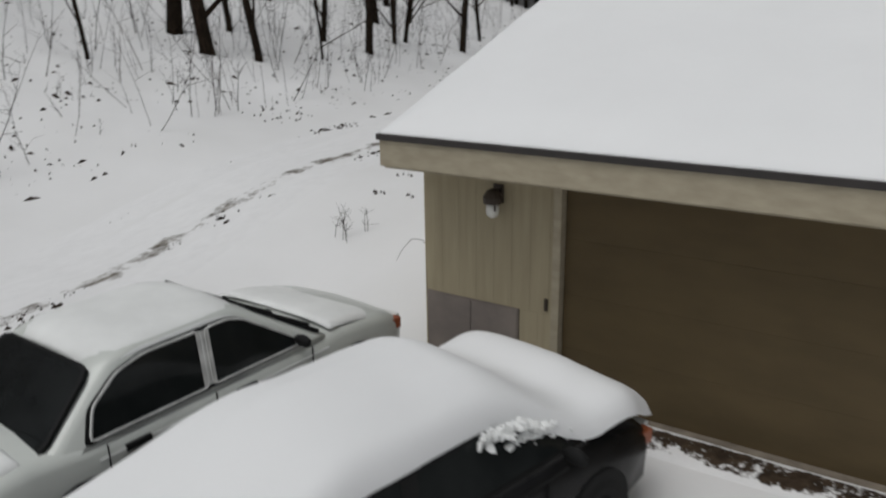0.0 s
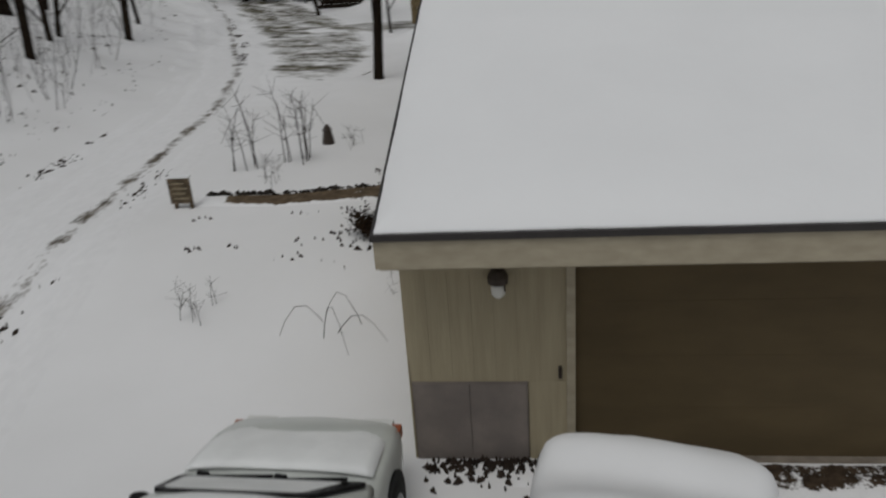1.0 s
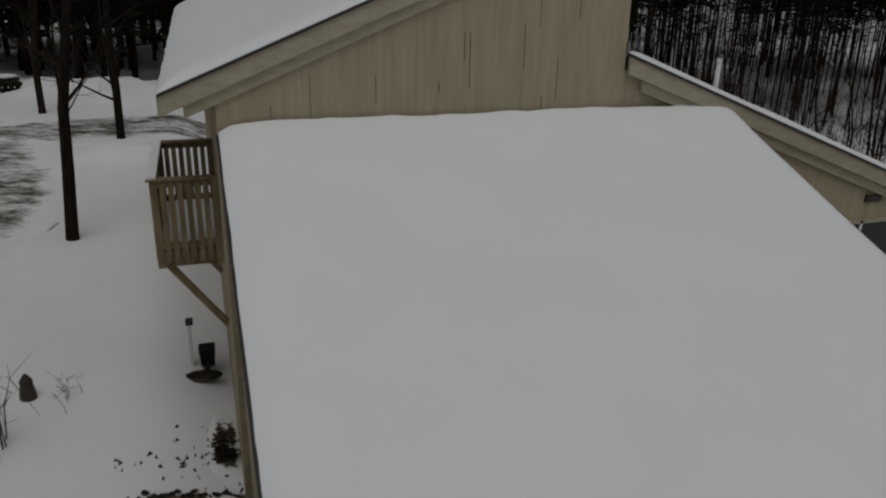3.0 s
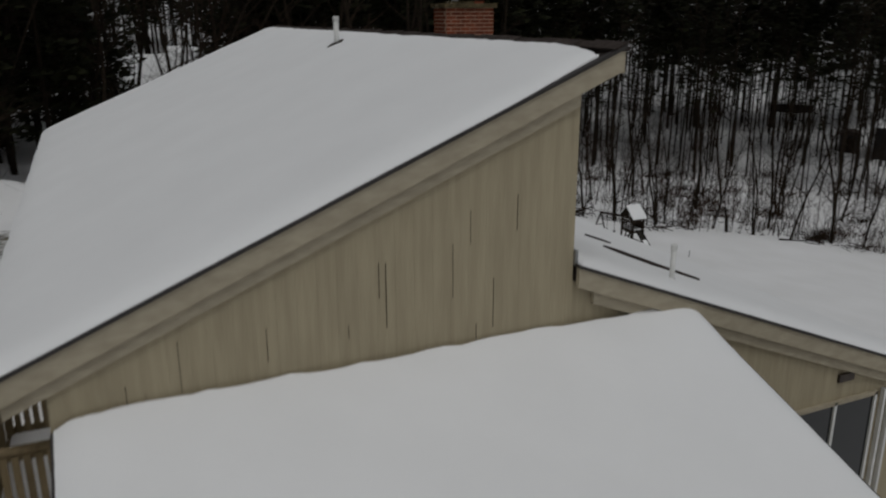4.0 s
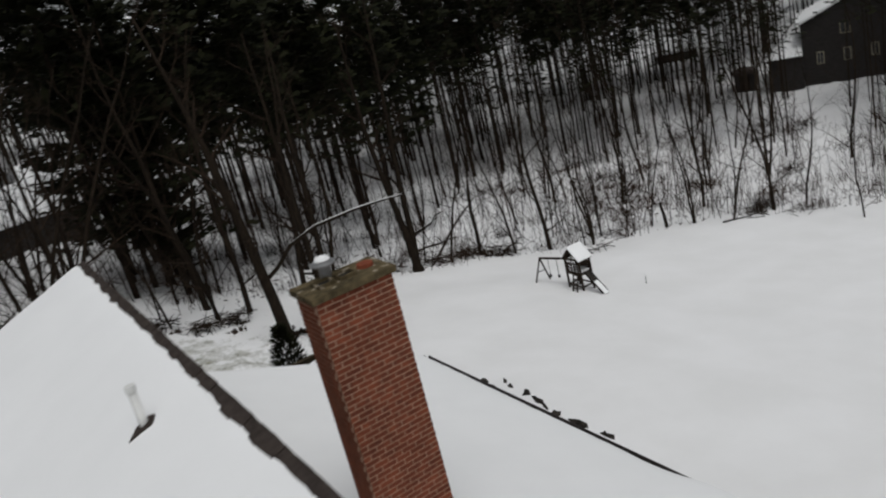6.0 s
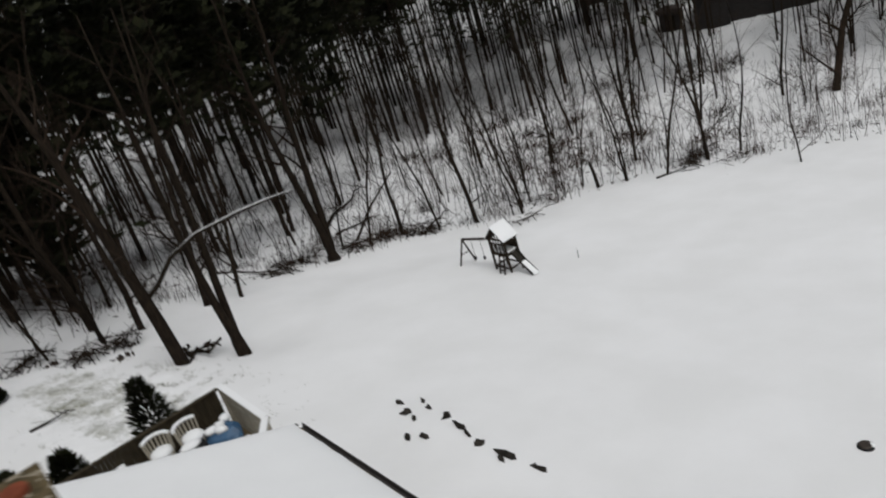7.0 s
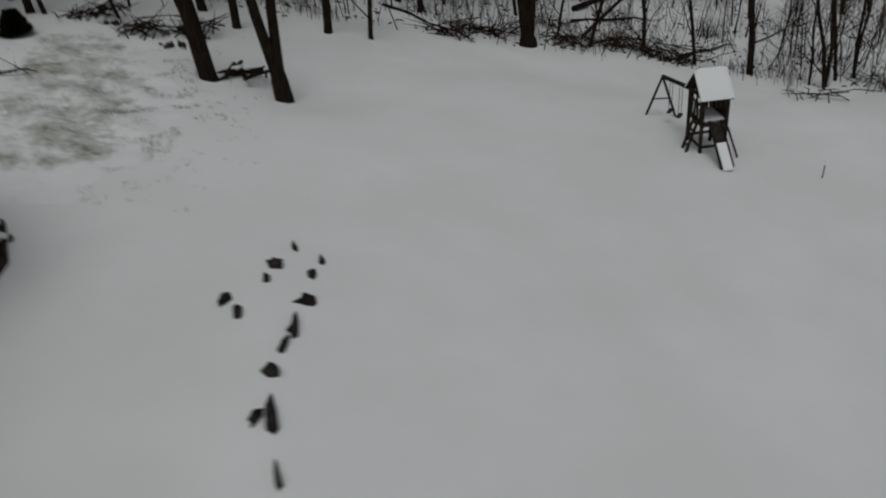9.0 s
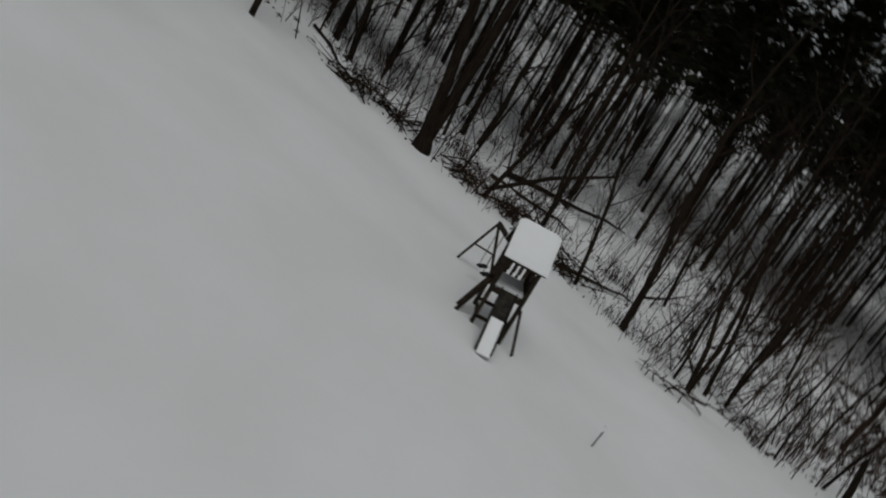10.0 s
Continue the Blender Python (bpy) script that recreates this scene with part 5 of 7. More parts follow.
def limb_tree():
    """The two big yard-edge trees, one with a long snow-lined limb."""
    t, c = tree_parts(77, 16, 0.30, 0.01, 0.35, 11, 1, 2, 0.035)
    a = thing("bare_tree", (14.45, 41.55, gz(14.45, 41.55) - 0.1), "large leaning bare tree with one long snow-lined limb", "tree", "big trees at the yard edge")
    part("trunk", t, BARK, a)
    part("crown", c, TWIG, a)
    lp = [(0.1, 0.1, 3.3), (0.6, -0.3, 3.7), (1.4, -0.85, 4.6), (2.5, -1.6, 5.15), (4.0, -2.7, 5.42), (5.0, -3.4, 5.50), (6.0, -4.0, 5.48)]
    part("limb", Shape().tube(lp, [0.11, 0.10, 0.09, 0.075, 0.055, 0.04, 0.02], 7), BARK, a)
    part("limb_snow", Shape().tube([(x, y, z + 0.07) for x, y, z in lp[1:]], [0.015, 0.026, 0.026, 0.024, 0.02, 0.012], 6), SNOW, a, "line of snow along the limb")
    a.rotation_euler = (0, radians(-3), 0)
    t, c = tree_parts(91, 14, 0.19, 0.01, 0.35, 10, 2, 2, 0.05, 1.3)
    b = thing("bare_tree", (16.8, 41.0, gz(16.8, 41.0) - 0.05), "forked bare tree at the edge of the yard", "tree", "big trees at the yard edge")
    part("trunk", t, BARK, b)
    part("crown", c, TWIG, b)
    b.rotation_euler = (0, radians(-2), 0)
    t, c = tree_parts(58, 17, 0.25, 0.02, 0.35, 12, 2, 2, 0.07, 0.5)
    d = thing("bare_tree", (26.4, 49.95, gz(26.4, 49.95)), "thick double-trunked bare tree behind the yard", "tree", "big trees at the yard edge")
    part("trunk", t, BARK, d)
    part("crown", c, TWIG, d)


limb_tree()
pines = [plant(pine_parts(140 + i, h, r, b), "pine_tree", "tall dark green pine with drooping boughs in the woods", "tree", "pines of the woods") for i, (h, r, b) in enumerate(((20, 0.15, 0.55), (18, 0.13, 0.47), (22, 0.16, 0.50), (17, 0.15, 0.34), (19, 0.15, 0.43), (17, 0.17, 0.15)))]
pine_at = [(35, 68), (31, 66), (14, 66), (26, 68), (40, 69), (31, 73), (47, 76), (20, 75), (56, 80), (64, 78), (12, 80), (36, 82), (72, 74), (80, 70), (-4, 70), (-10, 62), (-20, 55)]
pine_rng = random.Random(52)
mid_pines = [(27.5, 58), (23, 59), (19, 61), (17, 56.5), (21, 55), (14, 57.5), (34, 62), (16, 64)]
for i, (x, y) in enumerate(mid_pines):
    set_at(pines[4], x, y, pine_rng.uniform(0, 360), pine_rng.uniform(0.85, 1.15), 0, i == 0)
while len(pine_at) < 46:
    x, y = pine_rng.uniform(20, 110), pine_rng.uniform(46, 100)
    if y - woods_edge(x) > 15 and (x < 34 or y + 0.45 * x > 118) and not open_ground(x, y):
        pine_at.append((x, y))
while len(pine_at) < 80:
    x, y = pine_rng.uniform(70, 135), pine_rng.uniform(40, 100)
    if y + 0.45 * x > 118 and not open_ground(x, y):
        pine_at.append((x, y))
while len(pine_at) < 104:
    x, y = pine_rng.uniform(34, 92), pine_rng.uniform(82, 118)
    if not open_ground(x, y):
        pine_at.append((x, y))
for i, (x, y) in enumerate(pine_at):
    set_at(pines[i % 3], x, y, rng.uniform(0, 360), rng.uniform(0.85, 1.15), 0, i < 3)
low_pines = [(11.8, 62), (2.2, 66), (1.2, 72.5), (0.2, 80), (-5, 46), (10.5, 55), (12, 57), (13.2, 54), (11.3, 60), (14.2, 58), (-9.5, 50), (-1.5, 47), (-13, 53), (-4, 53), (-0.5, 50), (-8, 55), (-1.5, 76), (-4, 86), (18, 92), (20, 99), (-14, 88), (-2, 57), (-5, 60), (-1, 62), (14, 60), (-3, 66), (15.5, 67), (-12, 58), (-16, 55), (-21, 53), (-27, 53), (-9, 64), (-14, 65), (-20, 62), (-26, 60), (-32, 57), (-18, 70), (-6, 72), (-30, 66), (-38, 60), (-24, 68)]
small_pines = [(1, 53), (2.5, 50.5), (0, 56), (13.6, 55.5)]
while len(low_pines) < 64:
    x, y = pine_rng.uniform(-18, 24), pine_rng.uniform(96, 130)
    if not open_ground(x, y):
        low_pines.append((x, y))
while len(low_pines) < 86:
    x, y = pine_rng.uniform(-34, -7), pine_rng.uniform(46, 66)
    if not open_ground(x, y):
        low_pines.append((x, y))
for x, y in small_pines:
    low_pines.append((x, y))
for i, (x, y) in enumerate(low_pines):
    size = pine_rng.uniform(0.8, 1.2) * (0.42 if (x, y) in small_pines else 1)
    set_at(pines[5 if x < 2 and y < 75 or 9.5 < x < 14.5 and y < 64 else 3], x, y, pine_rng.uniform(0, 360), size, 0, i == 0 or x == -1.5 and y == 76)


def far_woods():
    """The wooded slopes all round, far off: trunks, bare tops and pines, as one mass."""
    r, trunks, crowns = random.Random(31), Shape(), Shape()
    n = 0
    while n < 3450:
        a, d = r.uniform(0, 2 * math.pi) if n < 3300 else r.uniform(-0.1, 1.0), r.uniform(72, 210)
        x, y = 10 + d * math.cos(a), 20 + d * math.sin(a)
        if y < 20 and r.random() > 0.35:
            continue
        if open_ground(x, y):
            continue
        n += 1
        z, high = land(x, y), r.uniform(15, 27)
        lean = Vector((r.uniform(-0.8, 0.8), r.uniform(-0.8, 0.8), high))
        base = Vector((x, y, z - 0.3))
        trunks.tube([base, base + lean * 0.5, base + lean], [r.uniform(0.07, 0.16), 0.07, 0.02], 4, False)
        if r.random() < 0.60:
            for i in range(125):
                t = r.uniform(0.42, 1.0)
                p = base + lean * t
                b = r.uniform(0, 2 * math.pi)
                e = Vector((math.cos(b), math.sin(b), r.uniform(-0.3, 0.2))) * (0.7 + 4.8 * (1 - t)) * r.uniform(0.25, 1.2)
                w = Vector((-e.y, e.x, r.uniform(-0.3, 0.3) * e.length)).normalized() * r.uniform(0.26, 0.58)
                k, g = len(crowns.v), e.normalized() * r.uniform(0.5, 1.0)
                q = p + e - g + Vector((0, 0, r.uniform(-0.2, 0.2)))
                crowns.v += [tuple(q), tuple(q + g * 0.6 + w), tuple(q + g), tuple(q + g * 0.6 - w)]
                crowns.f.append((k, k + 1, k + 2, k + 3))
        else:
            for i in range(17):
                t = r.uniform(0.25, 0.97)
                b = r.uniform(0, 2 * math.pi)
                e = Vector((math.cos(b), math.sin(b), r.uniform(0.4, 1.3))) * high * r.uniform(0.08, 0.2)
                p = base + lean * t
                trunks.tube([p, p + e], [0.05, 0.012], 3, False)
    f = thing("far_woods", (0, 0, 0), "dark wooded slopes all round in the distance", "woods", kind="stuff")
    tagged(part("trunks", trunks, BARK, f), kind="stuff")
    tagged(part("needles", crowns, NEEDLE, f), kind="stuff")


far_woods()


def undergrowth():
    """Saplings and thin brush along the woods, past counting."""
    r, thin, red = random.Random(17), Shape(), Shape()
    def stem(s, x, y, high, rad):
        b = Vector((x, y, gz(x, y) - 0.1))
        k = 0.25 if r.random() < 0.6 else 0.75
        d = Vector((r.uniform(-k, k), r.uniform(-k, k), 1))
        pts = [b]
        for i in range(4):
            d = (d + Vector((r.uniform(-0.14, 0.14), r.uniform(-0.14, 0.14), 0.08))).normalized()
            pts.append(pts[-1] + d * high / 4)
        s.tube(pts, [rad, rad * 0.85, rad * 0.65, rad * 0.45, rad * 0.15], 3, False)
        for i in range(r.randint(4, 8)):
            k = r.randint(1, 3)
            p = pts[k].lerp(pts[k + 1], r.random())
            e = Vector((r.uniform(-1, 1), r.uniform(-1, 1), r.uniform(0.1, 1.1))) * high * r.uniform(0.08, 0.2)
            f = p + e + Vector((r.uniform(-1, 1), r.uniform(-1, 1), r.uniform(0, 1))) * e.length * 0.6
            s.tube([p, p + e, f], [rad * 0.45, rad * 0.3, rad * 0.1], 3, False)
    n = 0
    while n < 820:
        x, y = r.uniform(2, 80), r.uniform(24, 85)
        deep = y - woods_edge(x)
        if (x < 13 and y < 46) or deep < -0.3 or r.random() > math.exp(-max(deep, 0) / 12):
            continue
        stem(thin if r.random() < 0.6 else red, x, y, 0.9 + 5.2 * r.random() ** 1.3, r.uniform(0.010, 0.030))
        n += 1
    n = 0
    while n < 200:
        x, y = r.uniform(33, 66), r.uniform(26, 66)
        deep = y - woods_edge(x)
        if deep < 0.3 or deep > 16:
            continue
        stem(red if r.random() < 0.6 else thin, x, y, 0.8 + 4.5 * r.random() ** 1.5, r.uniform(0.010, 0.028))
        n += 1
    n = 0
    while n < 600:
        x, y = r.uniform(-34, -9.5), r.uniform(-6, 45)
        if x > -10.5 - 0.33 * max(0, y - 14) or r.random() > math.exp(-(-10.5 - x) / 9):
            continue
        stem(thin if r.random() < 0.7 else red, x, y, 0.4 + 3.4 * r.random() ** 1.6, r.uniform(0.005, 0.015))
        n += 1
    n = 0
    while n < 190:
        x, y = r.uniform(8, 82), r.uniform(28, 84)
        deep = y - woods_edge(x)
        if deep < 1.0 or deep > 34 or open_ground(x, y):
            continue
        n += 1
        high, base = r.uniform(3.5, 8.0), Vector((x, y, gz(x, y) - 0.1))
        lean = Vector((r.uniform(-0.5, 0.5), r.uniform(-0.5, 0.5), high))
        s = red if r.random() < 0.7 else thin
        s.tube([base, base + lean * 0.5 + Vector((r.uniform(-0.1, 0.1), r.uniform(-0.1, 0.1), 0)), base + lean], [0.035, 0.024, 0.006], 4, False)
        for j in range(26):
            t = r.uniform(0.22, 0.98)
            p = base + lean * t
            a = r.uniform(0, 2 * math.pi)
            e = Vector((math.cos(a), math.sin(a), r.uniform(0.5, 1.3))) * high * (1.15 - t) * r.uniform(0.10, 0.24)
            q = p + e
            s.tube([p, p + e * 0.55 + Vector((0, 0, 0.05)), q], [0.012, 0.009, 0.004], 3, False)
            for m in range(2):
                f = (e * 0.5 + Vector((r.uniform(-1, 1), r.uniform(-1, 1), r.uniform(0, 0.8))) * e.length * 0.35)
                o = p.lerp(q, r.uniform(0.4, 0.9))
                s.tube([o, o + f], [0.007, 0.003], 3, False)
    for i in range(95):
        x = r.uniform(12, 72)
        y = woods_edge(x) + 0.6 + abs(r.gauss(0, 7.5))
        wide, high = r.uniform(0.5, 1.5), r.uniform(0.5, 1.7)
        for j in range(r.randint(30, 70)):
            a = r.uniform(0, 2 * math.pi)
            p = Vector((x + r.gauss(0, wide * 0.5), y + r.gauss(0, wide * 0.5), 0))
            p.z = gz(p.x, p.y) - 0.03
            h = high * r.uniform(0.4, 1.0)
            e = Vector((math.cos(a), math.sin(a), 0)) * h * r.uniform(0.1, 0.8)
            (red if i % 3 else thin).tube([p, p + e * 0.35 + Vector((0, 0, h * 0.6)), p + e + Vector((0, 0, h * r.uniform(0.6, 1.0)))], [0.011, 0.008, 0.004], 3, False)
    for i in range(26):
        x, y = r.uniform(46, 86), r.uniform(46, 74)
        if open_ground(x, y) or y < woods_edge(x) + 6:
            continue
        for j in range(80):
            p = Vector((x + r.gauss(0, 1.3), y + r.gauss(0, 0.6), 0))
            p.z = gz(p.x, p.y) - 0.03
            d = Vector((r.uniform(-1, 1), r.uniform(-1, 1), r.uniform(0.1, 1.0))) * r.uniform(0.3, 1.3)
            (red if i % 2 else thin).tube([p, p + d * 0.5 + Vector((0, 0, 0.08)), p + d], [0.03, 0.022, 0.008], 3, False)
    u = thing("undergrowth", (0, 0, 0), "thin leafless saplings and brush along the woods", "brush", kind="stuff")
    tagged(part("stems", thin, TWIG, u), kind="stuff")
    tagged(part("reddish_stems", red, REDTWIG, u), kind="stuff")


undergrowth()


def litter():
    """Leaves, clods and bits of wood showing through the snow."""
    r, s = random.Random(23), Shape()
    def bit(x, y, k):
        a, w = r.uniform(0, math.pi), k * r.uniform(0.5, 1.6)
        c, n = Vector((x, y, gz(x, y) + 0.015 + (0.05 if -9.5 < x < -5 else 0))), r.randint(5, 7)
        q = len(s.v)
        for i in range(n):
            b = 2 * math.pi * i / n
            e = Vector((math.cos(b) * w * r.uniform(0.6, 1.3), math.sin(b) * w * 0.28 * r.uniform(0.5, 1.3), 0))
            e.rotate(Euler((0, 0, a)))
            p = c + e
            s.v.append((p.x, p.y, gz(p.x, p.y) - 0.02 + (0.05 if -9.5 < x < -5 else 0)))
        s.v.append(tuple(c + Vector((0, 0, 0.035 + k * 0.1))))
        s.f.extend([(q + i, q + (i + 1) % n, q + n) for i in range(n)])
    n = 0
    while n < 1500:
        x, y = -9.5 - abs(r.gauss(0, 6)), r.uniform(-6, 40)
        if noise.noise((x * 0.5, y * 0.5, 3.0)) < r.uniform(-0.3, 0.35) or off_line(x, y, ROAD_LINE) < 2.0:
            continue
        bit(x, y, 0.015 + 0.12 * r.random() ** 3)
        n += 1
    for x, y in ((-3.9, 4.9), (-3.3, 5.0), (-2.3, 4.6), (-2.2, 5.2), (-1.7, 8.8), (-1.3, 8.9), (-0.8, 9.0), (-2.6, 6.4), (-4.2, 6.1)):
        for i in range(5):
            bit(x + r.gauss(0, 0.12), y + r.gauss(0, 0.08), r.uniform(0.02, 0.06))
    for i in range(150):
        y = r.uniform(4.4, 10.0)
        bit(-0.02 - abs(r.gauss(0, 0.45)), y, r.uniform(0.02, 0.07))
    for i in range(70):
        bit(r.uniform(-2.0, -0.1), r.gauss(5.5, 0.5), r.uniform(0.02, 0.06))
    for i in range(1300):
        x = r.uniform(12, 70)
        bit(x, woods_edge(x) + abs(r.gauss(0, 7)) + 0.3, r.uniform(0.04, 0.24))
    single("leaf_litter", s, LITTER, "dark leaves and clods showing through the snow", "litter", kind="stuff")


litter()


def dirt_tracks():
    """Clods and mud thrown up along the wheel ruts of the driveway."""
    r, s = random.Random(37), Shape()
    ruts = [[(-6.2, 2), (-6.6, 5), (-6.86, 7.6), (-7.1, 9.5), (-7.0, 11), (-7.5, 13.5), (-7.7, 15.6), (-9.0, 21.8), (-10.9, 27.9), (-15, 37), (-18, 43.4), (-21, 45)],
            [(-3.9, -5), (-5.3, 0), (-5.7, 3), (-5.9, 6), (-6.0, 9)], [(-5.4, -5), (-6.9, 0), (-7.9, 4), (-8.5, 8), (-8.8, 12)]]
    for k, line in enumerate(ruts):
        for (xa, ya), (xb, yb) in zip(line, line[1:]):
            long = math.hypot(xb - xa, yb - ya)
            for i in range(int(long * (60, 40, 25)[k])):
                t = r.random()
                x, y = xa + (xb - xa) * t, ya + (yb - ya) * t
                if noise.noise((x * 0.8, y * 0.5, k)) + 0.4 * noise.noise((x * 2.5, y * 2.0, k)) < r.uniform(-0.05, 0.5):
                    continue
                x += r.gauss(0, 0.12)
                w = (0.008 + 0.05 * r.random() ** 3) * (1 + 0.03 * max(0, y))
                a, q = math.atan2(yb - ya, xb - xa) + r.uniform(-0.5, 0.5), len(s.v)
                for b in range(5):
                    c = 2 * math.pi * b / 5
                    e = Vector((math.cos(c) * w * 2.0 * r.uniform(0.5, 1.3), math.sin(c) * w * 0.8 * r.uniform(0.5, 1.3), 0))
                    e.rotate(Euler((0, 0, a)))
                    s.v.append((x + e.x, y + e.y, gz(x, y) + 0.005))
                s.v.append((x, y, gz(x, y) + 0.05))
                s.f.extend([(q + b, q + (b + 1) % 5, q + 5) for b in range(5)])
    single("dirt_tracks", s, LITTER, "dark clods of mud along the driveway ruts", "mud", kind="stuff")


dirt_tracks()


def dry_grass():
    """Tufts of dead grass coming through the trodden snow beside the deck."""
    r, s, n = random.Random(29), Shape(), 0
    while n < 3600:
        x, y = r.gauss(12.0, 1.5), r.gauss(38.0, 2.8)
        if noise.noise((x * 1.3, y * 1.3, 7.0)) < r.uniform(-0.05, 0.35) or y < 32 or x > 17:
            continue
        n += 1
        for i in range(4):
            b = Vector((x + r.gauss(0, 0.03), y + r.gauss(0, 0.03), gz(x, y) - 0.01))
            a = r.uniform(0, 2 * math.pi)
            d = Vector((math.cos(a), math.sin(a), r.uniform(0.2, 1.0))) * r.uniform(0.03, 0.11)
            w = Vector((-d.y, d.x, 0)).normalized() * r.uniform(0.004, 0.011)
            k = len(s.v)
            s.v += [tuple(b - w), tuple(b + w), tuple(b + d)]
            s.f.append((k, k + 1, k + 2))
    single("dry_grass", s, GRASS, "tufts of dry olive grass showing through the snow", "grass", kind="stuff")


dry_grass()


# ---- back yard ----
def build_playset():
    gx, gy = 29.96, 38.45
    z0 = -4.62
    p = thing("playset", (gx, gy, z0), "dark timber playset with snowy roof, slide and swings", "playset")
    hw, y0, y1, fl, ev, rg = 0.38, -0.55, 0.55, 1.08, 1.80, 2.46
    for x in (-hw, hw):
        for y in (y0, y1):
            part("post", Shape().box(x - 0.045, x + 0.045, y - 0.045, y + 0.045, -0.5, ev + 0.10), PLAYWOOD, p, bevel=0.006)
    for a, b in (((-hw, y0), (hw, y0)), ((-hw, y1), (hw, y1)), ((-hw, y0), (-hw, y1)), ((hw, y0), (hw, y1))):
        part("floor_beam", Shape().beam((*a, fl - 0.08), (*b, fl - 0.08), 0.04, 0.12), PLAYWOOD, p)
        part("roof_beam", Shape().beam((*a, ev + 0.02), (*b, ev + 0.02), 0.04, 0.10), PLAYWOOD, p)
        part("ground_beam", Shape().beam((*a, 0.28), (*b, 0.28), 0.04, 0.08), PLAYWOOD, p)
    for i in range(8):
        y = y0 + 0.03 + i * 0.135
        part("floor_plank", Shape().box(-hw, hw, y, y + 0.125, fl - 0.02, fl), PLAYWOOD, p)
    for i in range(4):
        y = y0 + 0.14 + i * 0.25
        part("side_slat", Shape().box(-hw - 0.012, -hw + 0.012, y, y + 0.075, fl - 0.10, fl + 0.46), PLAYWOOD, p)
    part("side_rail", Shape().box(-hw - 0.02, -hw + 0.02, y0 + 0.05, y1 - 0.05, fl + 0.46, fl + 0.53), PLAYWOOD, p)
    for i in range(6):
        y = y0 + 0.08 + i * 0.165
        part("side_plank", Shape().box(hw - 0.014, hw + 0.014, y, y + 0.13, fl - 0.12, fl + 0.50), PLAYWOOD, p)
    for i in range(5):
        x = -hw + 0.06 + i * 0.145
        part("back_slat", Shape().box(x, x + 0.06, y1 - 0.012, y1 + 0.012, fl - 0.05, ev), PLAYWOOD, p)
    for i in range(5):
        x = -hw + 0.07 + i * 0.135
        part("front_slat", Shape().box(x, x + 0.055, y0 - 0.062, y0 - 0.046, ev - 0.24, ev + 0.03), PLAYWOOD, p)
    part("front_rail", Shape().box(-hw + 0.05, hw - 0.05, y0 - 0.045, y0 - 0.012, ev - 0.06, ev + 0.03), PLAYWOOD, p)
    mid, r0, r1 = 0.05, -0.50, 0.51
    for ya in (y0 - 0.12, y1 + 0.15):
        c = [(x, y, z + o) for o in (0, 0.03) for x, y, z in ((r0, ya, ev - 0.02), (r1, ya, ev - 0.02), (r1, mid, rg), (r0, mid, rg))]
        part("roof_panel", Shape().add(c, [(3, 2, 1, 0), (4, 5, 6, 7), (0, 1, 5, 4), (1, 2, 6, 5), (2, 3, 7, 6), (3, 0, 4, 7)]), PLAYWOOD, p)
    for x in (-hw, hw):
        for y in (y0, y1):
            part("rafter", Shape().beam((x, y, ev + 0.05), (x, mid, rg - 0.06), 0.04, 0.08), PLAYWOOD, p)
        part("king_post", Shape().beam((x, mid, ev + 0.07), (x, mid, rg - 0.08), 0.05, 0.05), PLAYWOOD, p)
    a, b = Vector((0.0, y0 - 0.05, fl)), Vector((-0.03, y0 - 1.30, 0.08))
    sx = Vector((1, 0, 0))
    sl = part("slide", Shape().beam(a, b, 0.34, 0.025), STONE, p, "dark plastic slide")
    for o in (-0.18, 0.18):
        part("slide_rim", Shape().beam(a + sx * o + Vector((0, 0, 0.05)), b + sx * o + Vector((0, 0, 0.05)), 0.03, 0.12), STONE, sl)
    la, lb = Vector((-hw - 0.07, y0 + 0.15, fl + 0.05)), Vector((-hw - 0.50, y0 - 0.02, 0.0))
    step = Vector((0.02, 0.36, 0))
    for o in (Vector(), step):
        part("ladder_rail", Shape().beam(la + o, lb + o, 0.05, 0.08), PLAYWOOD, p)
    for i in range(5):
        q = la.lerp(lb, 0.12 + 0.19 * i)
        part("rung", Shape().beam(q, q + step, 0.05), PLAYWOOD, p)
    part("brace", Shape().beam((hw + 0.06, y0, 0.85), (hw + 0.36, y0 - 0.22, -0.1), 0.05), PLAYWOOD, p)
    apex = (-0.62, 2.45, 1.62)
    part("swing_beam", Shape().beam((-0.30, y1 + 0.06, 1.76), apex, 0.08, 0.11), PLAYWOOD, p)
    feet = (Vector((-1.25, 2.55, -0.1)), Vector((0.05, 2.60, -0.2)))
    for foot in feet:
        part("swing_leg", Shape().beam(foot, apex, 0.065), PLAYWOOD, p)
    part("cross_bar", Shape().beam(feet[0].lerp(Vector(apex), 0.55), feet[1].lerp(Vector(apex), 0.55), 0.04), PLAYWOOD, p)
    for t in (0.35, 0.68):
        q = Vector((-0.30, y1 + 0.06, 1.74)).lerp(Vector(apex), t)
        sw = part("swing", Shape().beam(q + Vector((-0.10, -0.14, -1.05)), q + Vector((0.10, 0.14, -1.05)), 0.13, 0.05), RUBBER, p)
        for e in (-1, 1):
            part("chain", Shape().beam(q + Vector((0.10 * e, 0.14 * e, 0)), q + Vector((0.10 * e, 0.14 * e, -1.05)), 0.016), DARKMETAL, sw)
    roofs = [(ya, 0.10) for ya in (y0 - 0.13, y1 + 0.16)]
    s = Shape()
